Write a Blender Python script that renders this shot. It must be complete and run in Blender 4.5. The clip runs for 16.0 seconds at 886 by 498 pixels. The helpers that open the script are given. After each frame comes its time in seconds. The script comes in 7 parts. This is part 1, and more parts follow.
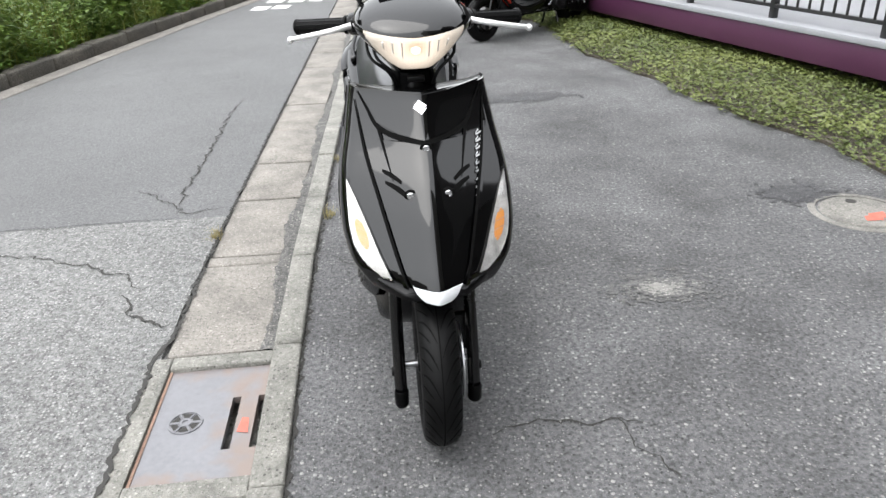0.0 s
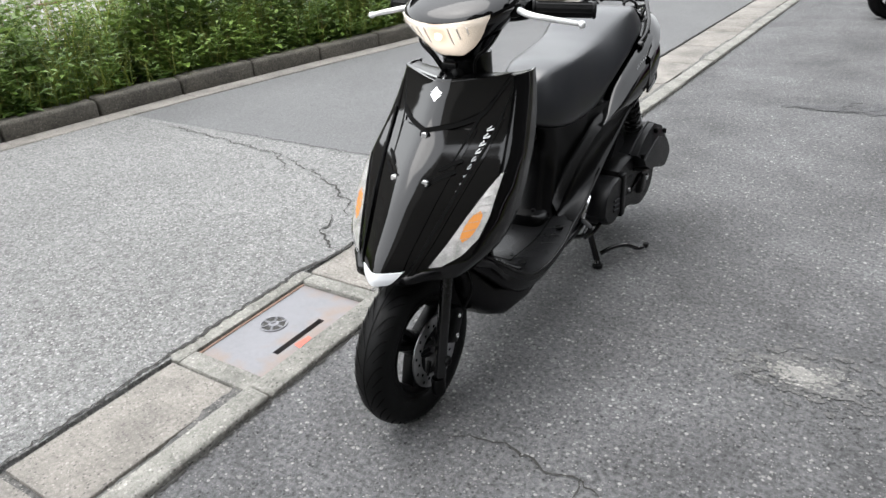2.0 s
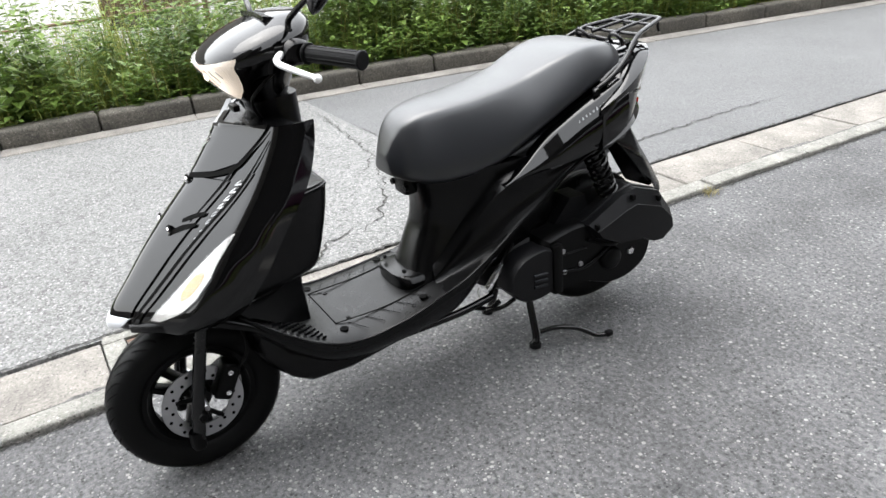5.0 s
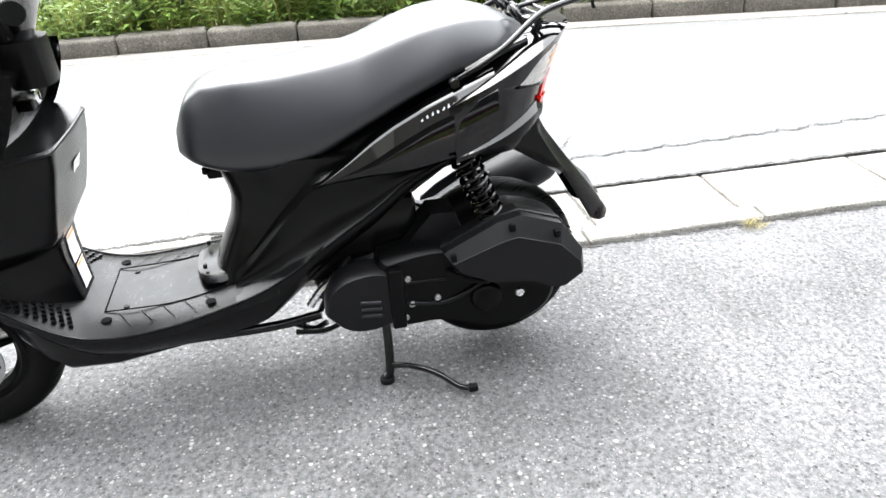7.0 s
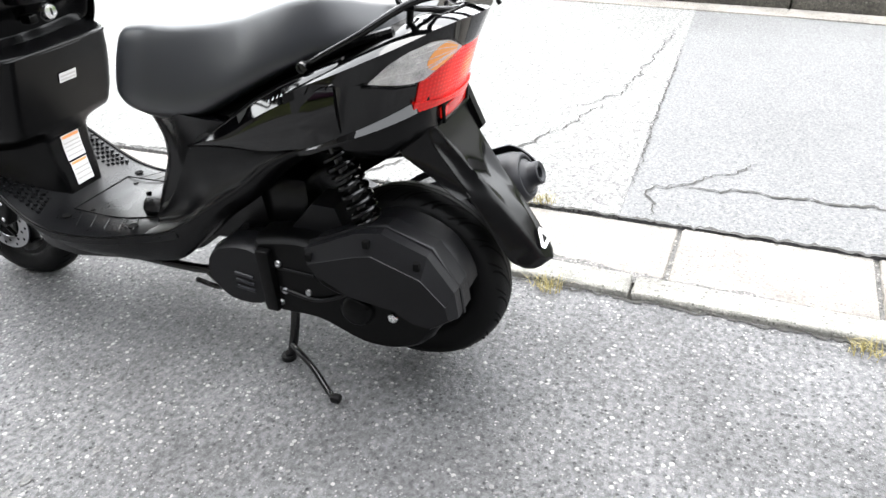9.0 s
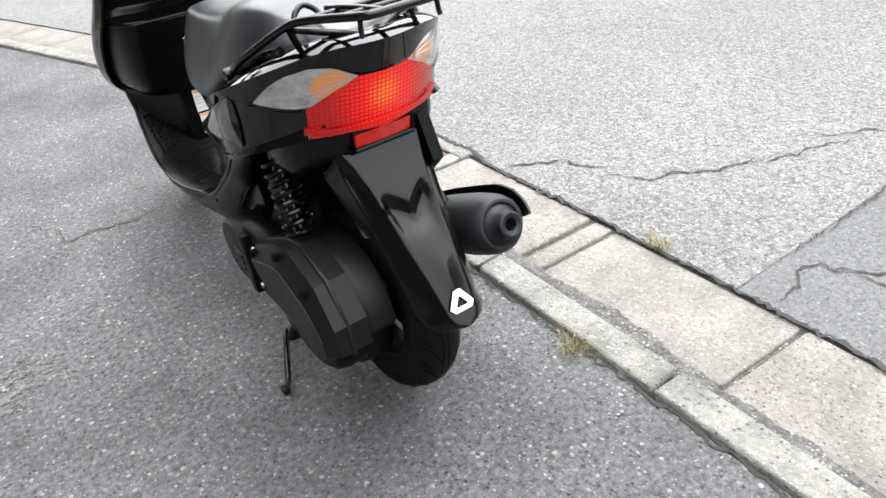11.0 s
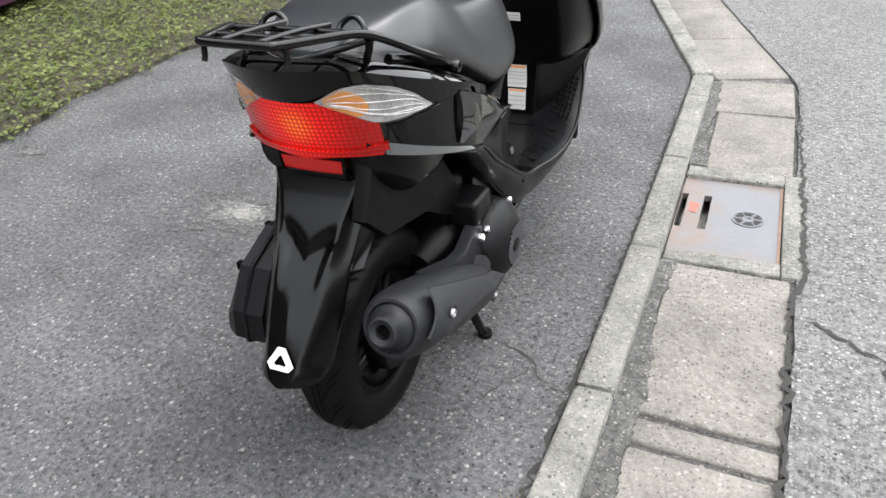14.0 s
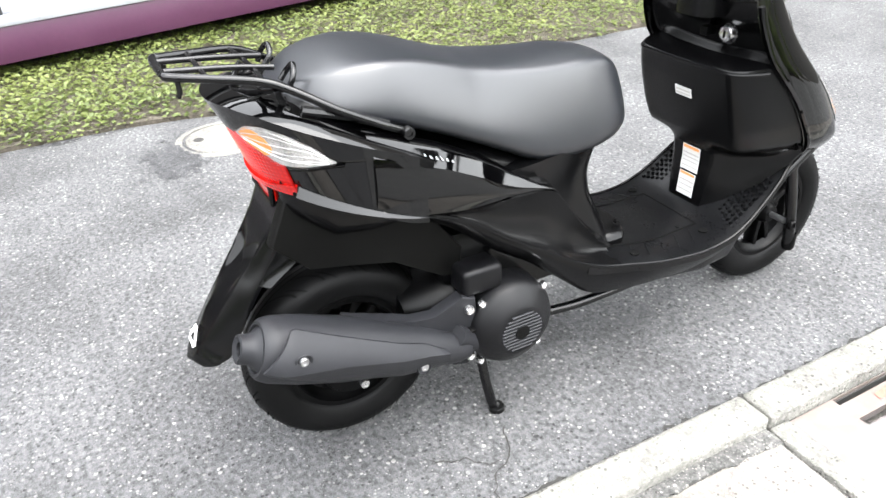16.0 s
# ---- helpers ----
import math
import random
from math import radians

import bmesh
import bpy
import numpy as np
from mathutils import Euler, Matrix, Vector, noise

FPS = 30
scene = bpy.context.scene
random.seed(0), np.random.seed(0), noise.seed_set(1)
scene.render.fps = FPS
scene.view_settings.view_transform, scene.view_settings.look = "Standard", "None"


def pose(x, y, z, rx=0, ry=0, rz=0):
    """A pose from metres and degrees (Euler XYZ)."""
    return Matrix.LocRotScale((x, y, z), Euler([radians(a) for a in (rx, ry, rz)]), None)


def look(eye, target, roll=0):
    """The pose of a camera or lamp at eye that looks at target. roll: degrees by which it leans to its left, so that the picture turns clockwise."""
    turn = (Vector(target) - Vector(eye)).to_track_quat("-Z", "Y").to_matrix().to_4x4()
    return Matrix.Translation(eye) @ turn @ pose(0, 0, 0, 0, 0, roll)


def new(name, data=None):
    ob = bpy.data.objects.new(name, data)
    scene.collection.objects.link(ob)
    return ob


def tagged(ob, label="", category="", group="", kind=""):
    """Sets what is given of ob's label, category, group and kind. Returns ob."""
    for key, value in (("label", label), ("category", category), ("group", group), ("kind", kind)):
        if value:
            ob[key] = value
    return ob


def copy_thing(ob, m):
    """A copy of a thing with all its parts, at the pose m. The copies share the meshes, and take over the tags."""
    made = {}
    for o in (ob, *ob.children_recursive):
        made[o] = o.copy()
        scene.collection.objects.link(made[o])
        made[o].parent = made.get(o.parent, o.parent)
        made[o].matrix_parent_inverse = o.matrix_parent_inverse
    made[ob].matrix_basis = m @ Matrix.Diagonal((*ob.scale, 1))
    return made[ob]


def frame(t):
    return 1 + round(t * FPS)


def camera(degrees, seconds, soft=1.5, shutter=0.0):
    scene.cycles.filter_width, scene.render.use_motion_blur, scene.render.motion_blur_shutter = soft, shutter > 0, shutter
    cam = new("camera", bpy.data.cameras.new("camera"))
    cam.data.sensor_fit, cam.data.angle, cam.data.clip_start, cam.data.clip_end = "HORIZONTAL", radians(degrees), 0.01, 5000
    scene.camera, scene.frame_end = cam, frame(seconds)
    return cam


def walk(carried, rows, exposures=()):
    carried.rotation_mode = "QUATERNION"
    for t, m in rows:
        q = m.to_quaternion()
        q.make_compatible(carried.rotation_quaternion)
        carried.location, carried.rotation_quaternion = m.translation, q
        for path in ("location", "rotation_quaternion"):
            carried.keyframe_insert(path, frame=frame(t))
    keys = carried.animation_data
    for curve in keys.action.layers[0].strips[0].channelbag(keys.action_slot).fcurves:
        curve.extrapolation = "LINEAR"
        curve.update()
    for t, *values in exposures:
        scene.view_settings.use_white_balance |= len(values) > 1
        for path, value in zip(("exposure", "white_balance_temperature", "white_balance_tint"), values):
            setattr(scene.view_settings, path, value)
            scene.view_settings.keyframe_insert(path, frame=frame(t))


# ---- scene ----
cam = camera(63.5, 16.0)
PATH = [
    (0, (0.272, -1.884, 1.229), (0.435, -0.098, 0.344), -2.1),
    (0.5, (0.564, -1.847, 1.223), (0.397, -0.064, 0.332), -3.0),
    (1, (0.842, -1.831, 1.218), (0.33, -0.138, 0.285), -4.3),
    (1.5, (1.043, -1.701, 1.21), (0.284, -0.098, 0.286), -1.5),
    (2, (1.289, -1.615, 1.224), (0.286, -0.143, 0.316), -3.8),
    (2.5, (1.513, -1.521, 1.238), (0.394, -0.111, 0.368), -2.6),
    (3, (1.608, -1.373, 1.284), (0.383, -0.016, 0.474), -0.4),
    (3.2, (1.638, -1.31, 1.31), (0.356, 0.012, 0.531), -1.6),
    (5.3, (1.977, -0.437, 1.203), (0.372, 0.336, 0.293), -3.8),
    (5.5, (2.003, -0.346, 1.198), (0.372, 0.362, 0.283), -2.3),
    (6, (1.949, -0.126, 1.172), (0.279, 0.478, 0.252), -2.1),
    (6.5, (1.866, 0.122, 1.153), (0.217, 0.652, 0.153), -4.3),
    (7, (1.867, 0.402, 1.134), (0.157, 0.709, 0.144), -3.7),
    (7.5, (1.817, 0.66, 1.093), (0.102, 0.864, 0.085), -4.4),
    (8, (1.693, 0.896, 1.072), (0.038, 0.863, -0.051), -6.3),
    (8.5, (1.634, 1.155, 1.081), (-0.008, 0.727, 0.023), -3.5),
    (8.7, (1.609, 1.243, 1.092), (-0.004, 0.707, 0.038), -3.6),
    (10.8, (0.986, 1.854, 1.096), (0.012, 0.486, 0.009), -5.6),
    (11, (0.911, 1.882, 1.103), (0.018, 0.46, 0.014), -7.5),
    (11.5, (0.726, 2.007, 1.112), (0.138, 0.401, 0.076), -3.9),
    (12, (0.539, 2.006, 1.097), (0.155, 0.312, 0.104), -3.1),
    (12.5, (0.331, 1.948, 1.103), (0.171, 0.251, 0.058), -5.2),
    (13, (0.104, 1.976, 1.106), (0.27, 0.272, 0.073), -3.3),
    (13.5, (-0.069, 1.884, 1.078), (0.381, 0.223, 0.059), -1.9),
    (14, (-0.238, 1.746, 1.102), (0.478, 0.214, 0.035), -3.9),
    (14.5, (-0.453, 1.631, 1.119), (0.57, 0.304, 0.027), -3.6),
    (15, (-0.534, 1.479, 1.115), (0.704, 0.33, 0.044), -3.3),
    (15.5, (-0.61, 1.308, 1.132), (0.783, 0.375, 0.042), -5.2),
    (16, (-0.769, 1.127, 1.163), (0.755, 0.355, 0.122), -2.4),
]
EXPOSURES = [(0.0, 1.68), (2.0, 1.65), (3.0, 1.75), (5.5, 2.24), (6.5, 2.86), (7.0, 3.16), (7.5, 3.07), (8.0, 2.86), (8.5, 2.84), (11.0, 2.15), (12.5, 1.87), (14.0, 1.76), (15.5, 2.66), (16.0, 2.86)]
walk(cam, [(t, look(eye, target, roll)) for t, eye, target, roll in PATH], EXPOSURES)
# ---- daylight: bright overcast, high soft light ----
world = bpy.data.worlds.new("overcast_sky")
scene.world = world
world.use_nodes = True
wn = world.node_tree.nodes
wl = world.node_tree.links
sky = wn.new("ShaderNodeTexSky")
sky.sky_type = "NISHITA"
sky.sun_disc = False
sky.sun_elevation = radians(70)
sky.sun_rotation = radians(250)
sky.dust_density = 1.0
sky.air_density = 2.0
grey = wn.new("ShaderNodeHueSaturation")
grey.inputs["Saturation"].default_value = 0.13
wl.new(sky.outputs[0], grey.inputs["Color"])
way, split, rise, cloud = wn.new("ShaderNodeTexCoord"), wn.new("ShaderNodeSeparateXYZ"), wn.new("ShaderNodeMapRange"), wn.new("ShaderNodeVectorMath")
wl.new(way.outputs["Generated"], split.inputs[0])
wl.new(split.outputs["Z"], rise.inputs["Value"])
rise.inputs["To Min"].default_value, rise.inputs["To Max"].default_value = 1.15, 1.6
cloud.operation = "SCALE"
wl.new(grey.outputs[0], cloud.inputs[0])
wl.new(rise.outputs[0], cloud.inputs["Scale"])
wl.new(cloud.outputs[0], wn["Background"].inputs["Color"])
wn["Background"].inputs["Strength"].default_value = 0.15
sun = new("sun", bpy.data.lights.new("sun", "SUN"))
sun.data.energy = 0.7
sun.data.angle = radians(50)
sun.data.color = (1.0, 0.97, 0.93)
sun.matrix_world = look((-3.0, -1.3, 12), (0, 0, 0))


# ---- materials ----
def material(name, color, rough=0.5, metal=0.0, vary=0.0, scale=8.0, bump=0.0, bump_scale=200.0, rough_vary=0.0, **more):
    """A surface with colour variation at two scales and fine relief."""
    m = bpy.data.materials.new(name)
    m.use_nodes = True
    n, l = m.node_tree.nodes, m.node_tree.links
    b = n["Principled BSDF"]
    b.inputs["Base Color"].default_value = (*color, 1)
    b.inputs["Roughness"].default_value = rough
    b.inputs["Metallic"].default_value = metal
    for key, value in more.items():
        b.inputs[key.replace("_", " ")].default_value = value
    co = n.new("ShaderNodeTexCoord")
    if vary or rough_vary:
        big = n.new("ShaderNodeTexNoise")
        big.inputs["Scale"].default_value = scale
        big.inputs["Detail"].default_value = 6
        l.new(co.outputs["Object"], big.inputs["Vector"])
        fine = n.new("ShaderNodeTexNoise")
        fine.inputs["Scale"].default_value = scale * 14
        fine.inputs["Detail"].default_value = 3
        l.new(co.outputs["Object"], fine.inputs["Vector"])
        add = n.new("ShaderNodeMath")
        add.operation = "ADD"
        l.new(big.outputs[0], add.inputs[0])
        l.new(fine.outputs[0], add.inputs[1])
        if vary:
            ramp = n.new("ShaderNodeMapRange")
            ramp.inputs["From Min"].default_value, ramp.inputs["From Max"].default_value = 0.65, 1.35
            ramp.inputs["To Min"].default_value, ramp.inputs["To Max"].default_value = 1 - vary, 1 + vary
            l.new(add.outputs[0], ramp.inputs["Value"])
            mul = n.new("ShaderNodeVectorMath")
            mul.operation = "SCALE"
            mul.inputs[0].default_value = color
            l.new(ramp.outputs[0], mul.inputs["Scale"])
            l.new(mul.outputs[0], b.inputs["Base Color"])
        if rough_vary:
            rr = n.new("ShaderNodeMapRange")
            rr.inputs["From Min"].default_value, rr.inputs["From Max"].default_value = 0.65, 1.35
            rr.inputs["To Min"].default_value, rr.inputs["To Max"].default_value = max(0.02, rough - rough_vary), rough + rough_vary
            l.new(add.outputs[0], rr.inputs["Value"])
            l.new(rr.outputs[0], b.inputs["Roughness"])
    if bump:
        tex = n.new("ShaderNodeTexNoise")
        tex.inputs["Scale"].default_value = bump_scale
        tex.inputs["Detail"].default_value = 4
        l.new(co.outputs["Object"], tex.inputs["Vector"])
        bp = n.new("ShaderNodeBump")
        bp.inputs["Strength"].default_value = bump
        bp.inputs["Distance"].default_value = 0.002
        l.new(tex.outputs[0], bp.inputs["Height"])
        l.new(bp.outputs[0], b.inputs["Normal"])
    return m


def stony(name, dark, light, stone, cell=0.008, big=1.5, amount=0.3, bump=0.9, patch=0.25, rough=0.85):
    """Asphalt or concrete: bound stones of varied tone, with broad stains."""
    m = bpy.data.materials.new(name)
    m.use_nodes = True
    n, l = m.node_tree.nodes, m.node_tree.links
    b = n["Principled BSDF"]
    b.inputs["Roughness"].default_value = rough
    geo = n.new("ShaderNodeNewGeometry")

    def tex(kind, scale, **kw):
        t = n.new(kind)
        t.inputs["Scale"].default_value = scale
        l.new(geo.outputs["Position"], t.inputs["Vector"])
        for k, v in kw.items():
            t.inputs[k].default_value = v
        return t

    def mix(fac, a, c, mode="MIX"):
        x = n.new("ShaderNodeMix")
        x.data_type, x.blend_type = "RGBA", mode
        for sock, val in ((x.inputs[0], fac), (x.inputs[6], a), (x.inputs[7], c)):
            if isinstance(val, (int, float)):
                sock.default_value = val
            elif isinstance(val, tuple):
                sock.default_value = (*val, 1)
            else:
                l.new(val, sock)
        return x.outputs[2]

    def ramp(sock, lo, hi, to_lo=0.0, to_hi=1.0):
        r = n.new("ShaderNodeMapRange")
        for key, val in (("From Min", lo), ("From Max", hi), ("To Min", to_lo), ("To Max", to_hi)):
            r.inputs[key].default_value = val
        l.new(sock, r.inputs["Value"])
        return r.outputs[0]

    def math_(op, a, c):
        x = n.new("ShaderNodeMath")
        x.operation = op
        for sock, val in ((x.inputs[0], a), (x.inputs[1], c)):
            if isinstance(val, (int, float)):
                sock.default_value = val
            else:
                l.new(val, sock)
        return x.outputs[0]

    def stones(size, share, edge):
        """Scattered rounded stones: how much stone a point is, and the stone's own random tone."""
        v = tex("ShaderNodeTexVoronoi", 1 / size, Randomness=1.0)
        sep = n.new("ShaderNodeSeparateColor")
        l.new(v.outputs["Color"], sep.inputs[0])
        pick = ramp(sep.outputs[0], 1 - share - 0.02, 1 - share + 0.02)
        rim = math_("SUBTRACT", ramp(sep.outputs[2], 0, 1, 0.28, 0.5), v.outputs["Distance"])
        return math_("MULTIPLY", pick, ramp(rim, 0.0, edge)), sep.outputs[1], v.outputs["Distance"]

    fine = tex("ShaderNodeTexNoise", 420.0, Detail=3.0)
    grain = tex("ShaderNodeTexNoise", 0.55 / cell, Detail=5.0, Roughness=0.7)
    large, large_tone, bulge = stones(cell * 1.5, amount * 2.0, 0.1)
    small, small_tone, _ = stones(cell * 0.7, amount * 1.5, 0.16)
    pits, _, _ = stones(cell * 1.2, 0.26, 0.25)
    col = mix(ramp(grain.outputs[0], 0.36, 0.66), dark, light)
    col = mix(small, col, mix(ramp(small_tone, 0.2, 1.0), light, stone))
    col = mix(large, col, mix(ramp(large_tone, 0.1, 1.0), mix(0.5, dark, light), stone))
    hole = math_("MULTIPLY", pits, ramp(large, 1.0, 0.0, 0.0, 0.85))
    col = mix(hole, col, tuple(0.4 * c for c in dark))
    stain = tex("ShaderNodeTexNoise", big, Detail=7.0, Roughness=0.65)
    col = mix(1.0, col, mix(ramp(stain.outputs[0], 0.3, 0.7), (1 - patch,) * 3, (1 + patch,) * 3), "MULTIPLY")
    col = mix(1.0, col, mix(ramp(fine.outputs[0], 0.3, 0.7), (0.85,) * 3, (1.15,) * 3), "MULTIPLY")
    l.new(col, b.inputs["Base Color"])
    height = math_("ADD", math_("MULTIPLY", large, ramp(bulge, 0.5, 0.0, 0.25, 0.6)), math_("MULTIPLY", small, 0.2))
    height = math_("SUBTRACT", height, math_("MULTIPLY", hole, 0.7))
    height = math_("ADD", height, ramp(grain.outputs[0], 0.3, 0.7, 0.0, 0.5))
    height = math_("ADD", height, ramp(fine.outputs[0], 0.0, 1.0, 0.0, 0.2))
    bp = n.new("ShaderNodeBump")
    bp.inputs["Strength"].default_value = bump
    bp.inputs["Distance"].default_value = cell * 0.9
    l.new(height, bp.inputs["Height"])
    l.new(bp.outputs[0], b.inputs["Normal"])
    return m


def leafy(name, low, high, rough=0.5, spread=0.35):
    """Foliage whose leaves differ one by one."""
    m = bpy.data.materials.new(name)
    m.use_nodes = True
    n, l = m.node_tree.nodes, m.node_tree.links
    b = n["Principled BSDF"]
    b.inputs["Roughness"].default_value = rough
    geo = n.new("ShaderNodeNewGeometry")
    noise_tex = n.new("ShaderNodeTexNoise")
    noise_tex.inputs["Scale"].default_value = 1.7
    l.new(geo.outputs["Position"], noise_tex.inputs["Vector"])
    add = n.new("ShaderNodeMath")
    add.operation = "MULTIPLY_ADD"
    l.new(geo.outputs["Random Per Island"], add.inputs[0])
    add.inputs[1].default_value = spread
    l.new(noise_tex.outputs[0], add.inputs[2])
    r = n.new("ShaderNodeMapRange")
    r.inputs["From Min"].default_value, r.inputs["From Max"].default_value = 0.35, 0.65 + spread
    l.new(add.outputs[0], r.inputs["Value"])
    x = n.new("ShaderNodeMix")
    x.data_type = "RGBA"
    l.new(r.outputs[0], x.inputs[0])
    x.inputs[6].default_value, x.inputs[7].default_value = (*low, 1), (*high, 1)
    l.new(x.outputs[2], b.inputs["Base Color"])
    tr = n.new("ShaderNodeBsdfTranslucent")
    l.new(x.outputs[2], tr.inputs["Color"])
    ms = n.new("ShaderNodeMixShader")
    ms.inputs[0].default_value = 0.3
    l.new(b.outputs[0], ms.inputs[1])
    l.new(tr.outputs[0], ms.inputs[2])
    l.new(ms.outputs[0], n["Material Output"].inputs["Surface"])
    return m


def lamp_plastic(name, color, glow, strength, rough=0.12, cell=0.0, bulb=None, low=0.45, high=2.2):
    """Coloured lens plastic with moulded prisms; emission stands for light from behind it."""
    m = bpy.data.materials.new(name)
    m.use_nodes = True
    n, l = m.node_tree.nodes, m.node_tree.links
    b = n["Principled BSDF"]
    b.inputs["Base Color"].default_value = (*color, 1)
    b.inputs["Roughness"].default_value = rough
    b.inputs["Emission Color"].default_value = (*glow, 1)
    b.inputs["Emission Strength"].default_value = strength
    if cell:
        co = n.new("ShaderNodeTexCoord")
        wave = []
        for axis in ("X", "Z"):
            w = n.new("ShaderNodeTexWave")
            w.bands_direction = axis
            w.inputs["Scale"].default_value = 0.314 / cell
            l.new(co.outputs["Object"], w.inputs["Vector"])
            wave.append(w.outputs["Fac"])
        mul = n.new("ShaderNodeMath")
        mul.operation = "MULTIPLY"
        l.new(wave[0], mul.inputs[0])
        l.new(wave[1], mul.inputs[1])
        r = n.new("ShaderNodeMapRange")
        r.inputs["To Min"].default_value, r.inputs["To Max"].default_value = strength * low, strength * high
        l.new(mul.outputs[0], r.inputs["Value"])
        if bulb:
            dist = n.new("ShaderNodeVectorMath")
            dist.operation = "DISTANCE"
            l.new(co.outputs["Object"], dist.inputs[0])
            dist.inputs[1].default_value = bulb
            near = n.new("ShaderNodeMapRange")
            near.interpolation_type = "SMOOTHSTEP"
            for key, val in (("From Min", 0.01), ("From Max", 0.11), ("To Min", 1.9), ("To Max", 0.42)):
                near.inputs[key].default_value = val
            l.new(dist.outputs["Value"], near.inputs["Value"])
            both = n.new("ShaderNodeMath")
            both.operation = "MULTIPLY"
            l.new(r.outputs[0], both.inputs[0])
            l.new(near.outputs[0], both.inputs[1])
            l.new(both.outputs[0], b.inputs["Emission Strength"])
            hot = n.new("ShaderNodeMapRange")
            hot.interpolation_type = "SMOOTHSTEP"
            for key, val in (("From Min", 0.0), ("From Max", 0.045), ("To Min", 1.0), ("To Max", 0.0)):
                hot.inputs[key].default_value = val
            l.new(dist.outputs["Value"], hot.inputs["Value"])
            tint = n.new("ShaderNodeMix")
            tint.data_type = "RGBA"
            tint.inputs[6].default_value = (*glow, 1)
            tint.inputs[7].default_value = (1.0, 0.16, 0.02, 1)
            l.new(hot.outputs[0], tint.inputs[0])
            l.new(tint.outputs[2], b.inputs["Emission Color"])
        else:
            l.new(r.outputs[0], b.inputs["Emission Strength"])
        bp = n.new("ShaderNodeBump")
        bp.inputs["Distance"].default_value = 0.001
        bp.inputs["Strength"].default_value = 0.4
        l.new(mul.outputs[0], bp.inputs["Height"])
        l.new(bp.outputs[0], b.inputs["Normal"])
    return m


ASPHALT_LOT = stony("lot_asphalt", (0.03, 0.03, 0.0315), (0.113, 0.113, 0.115), (0.24, 0.236, 0.228), 0.0078, 1.7, 0.15, 0.9, 0.46)
ASPHALT_ROAD = stony("road_asphalt", (0.055, 0.056, 0.058), (0.115, 0.115, 0.116), (0.18, 0.18, 0.175), 0.006, 0.9, 0.14, 0.6, 0.15)
ASPHALT_PATCH = stony("pale_asphalt", (0.06, 0.06, 0.059), (0.2, 0.2, 0.196), (0.32, 0.32, 0.307), 0.0085, 0.8, 0.26, 1.0, 0.16)
ASPHALT_FILL = stony("joint_asphalt", (0.03, 0.03, 0.029), (0.11, 0.107, 0.101), (0.26, 0.245, 0.225), 0.0075, 9.0, 0.22, 0.9, 0.35)
CONCRETE = stony("gutter_concrete", (0.118, 0.109, 0.097), (0.19, 0.177, 0.16), (0.26, 0.247, 0.225), 0.007, 5.0, 0.14, 0.6, 0.34)
CONCRETE_KERB = stony("kerb_concrete", (0.122, 0.12, 0.106), (0.205, 0.2, 0.182), (0.3, 0.29, 0.265), 0.008, 7.0, 0.16, 0.8, 0.38)
CONCRETE_OLD = stony("old_kerb_concrete", (0.03, 0.027, 0.021), (0.085, 0.077, 0.063), (0.14, 0.13, 0.11), 0.008, 3.0, 0.1, 0.6, 0.5)
SOIL = stony("soil", (0.04, 0.033, 0.024), (0.085, 0.072, 0.053), (0.13, 0.115, 0.09), 0.012, 2.0, 0.15, 1.0, 0.3)
GRAVEL = stony("pale_gravel", (0.16, 0.157, 0.147), (0.32, 0.31, 0.29), (0.38, 0.37, 0.35), 0.02, 0.6, 0.3, 0.8, 0.15)
PALE_SPOT = stony("mortar_spot", (0.13, 0.127, 0.12), (0.22, 0.214, 0.2), (0.3, 0.29, 0.27), 0.006, 12.0, 0.2, 0.8, 0.3)
PALE_FILM = stony("dusty_asphalt", (0.05, 0.05, 0.05), (0.125, 0.123, 0.12), (0.2, 0.197, 0.19), 0.0085, 8.0, 0.15, 1.0, 0.3)
DARK_SPOT = stony("damp_asphalt", (0.02, 0.02, 0.022), (0.064, 0.064, 0.067), (0.17, 0.17, 0.17), 0.0085, 5.0, 0.14, 0.9, 0.25, 0.7)
LID = stony("lid_concrete", (0.1, 0.096, 0.087), (0.175, 0.168, 0.153), (0.23, 0.22, 0.2), 0.006, 7.0, 0.1, 0.5, 0.35)
CRACK = material("crack_dirt", (0.025, 0.024, 0.022), 0.95)
STEEL_PLATE = material("galvanised_plate", (0.148, 0.148, 0.158), 0.5, 0.4, 0.2, 5.0, 0.25, 900.0, 0.12)


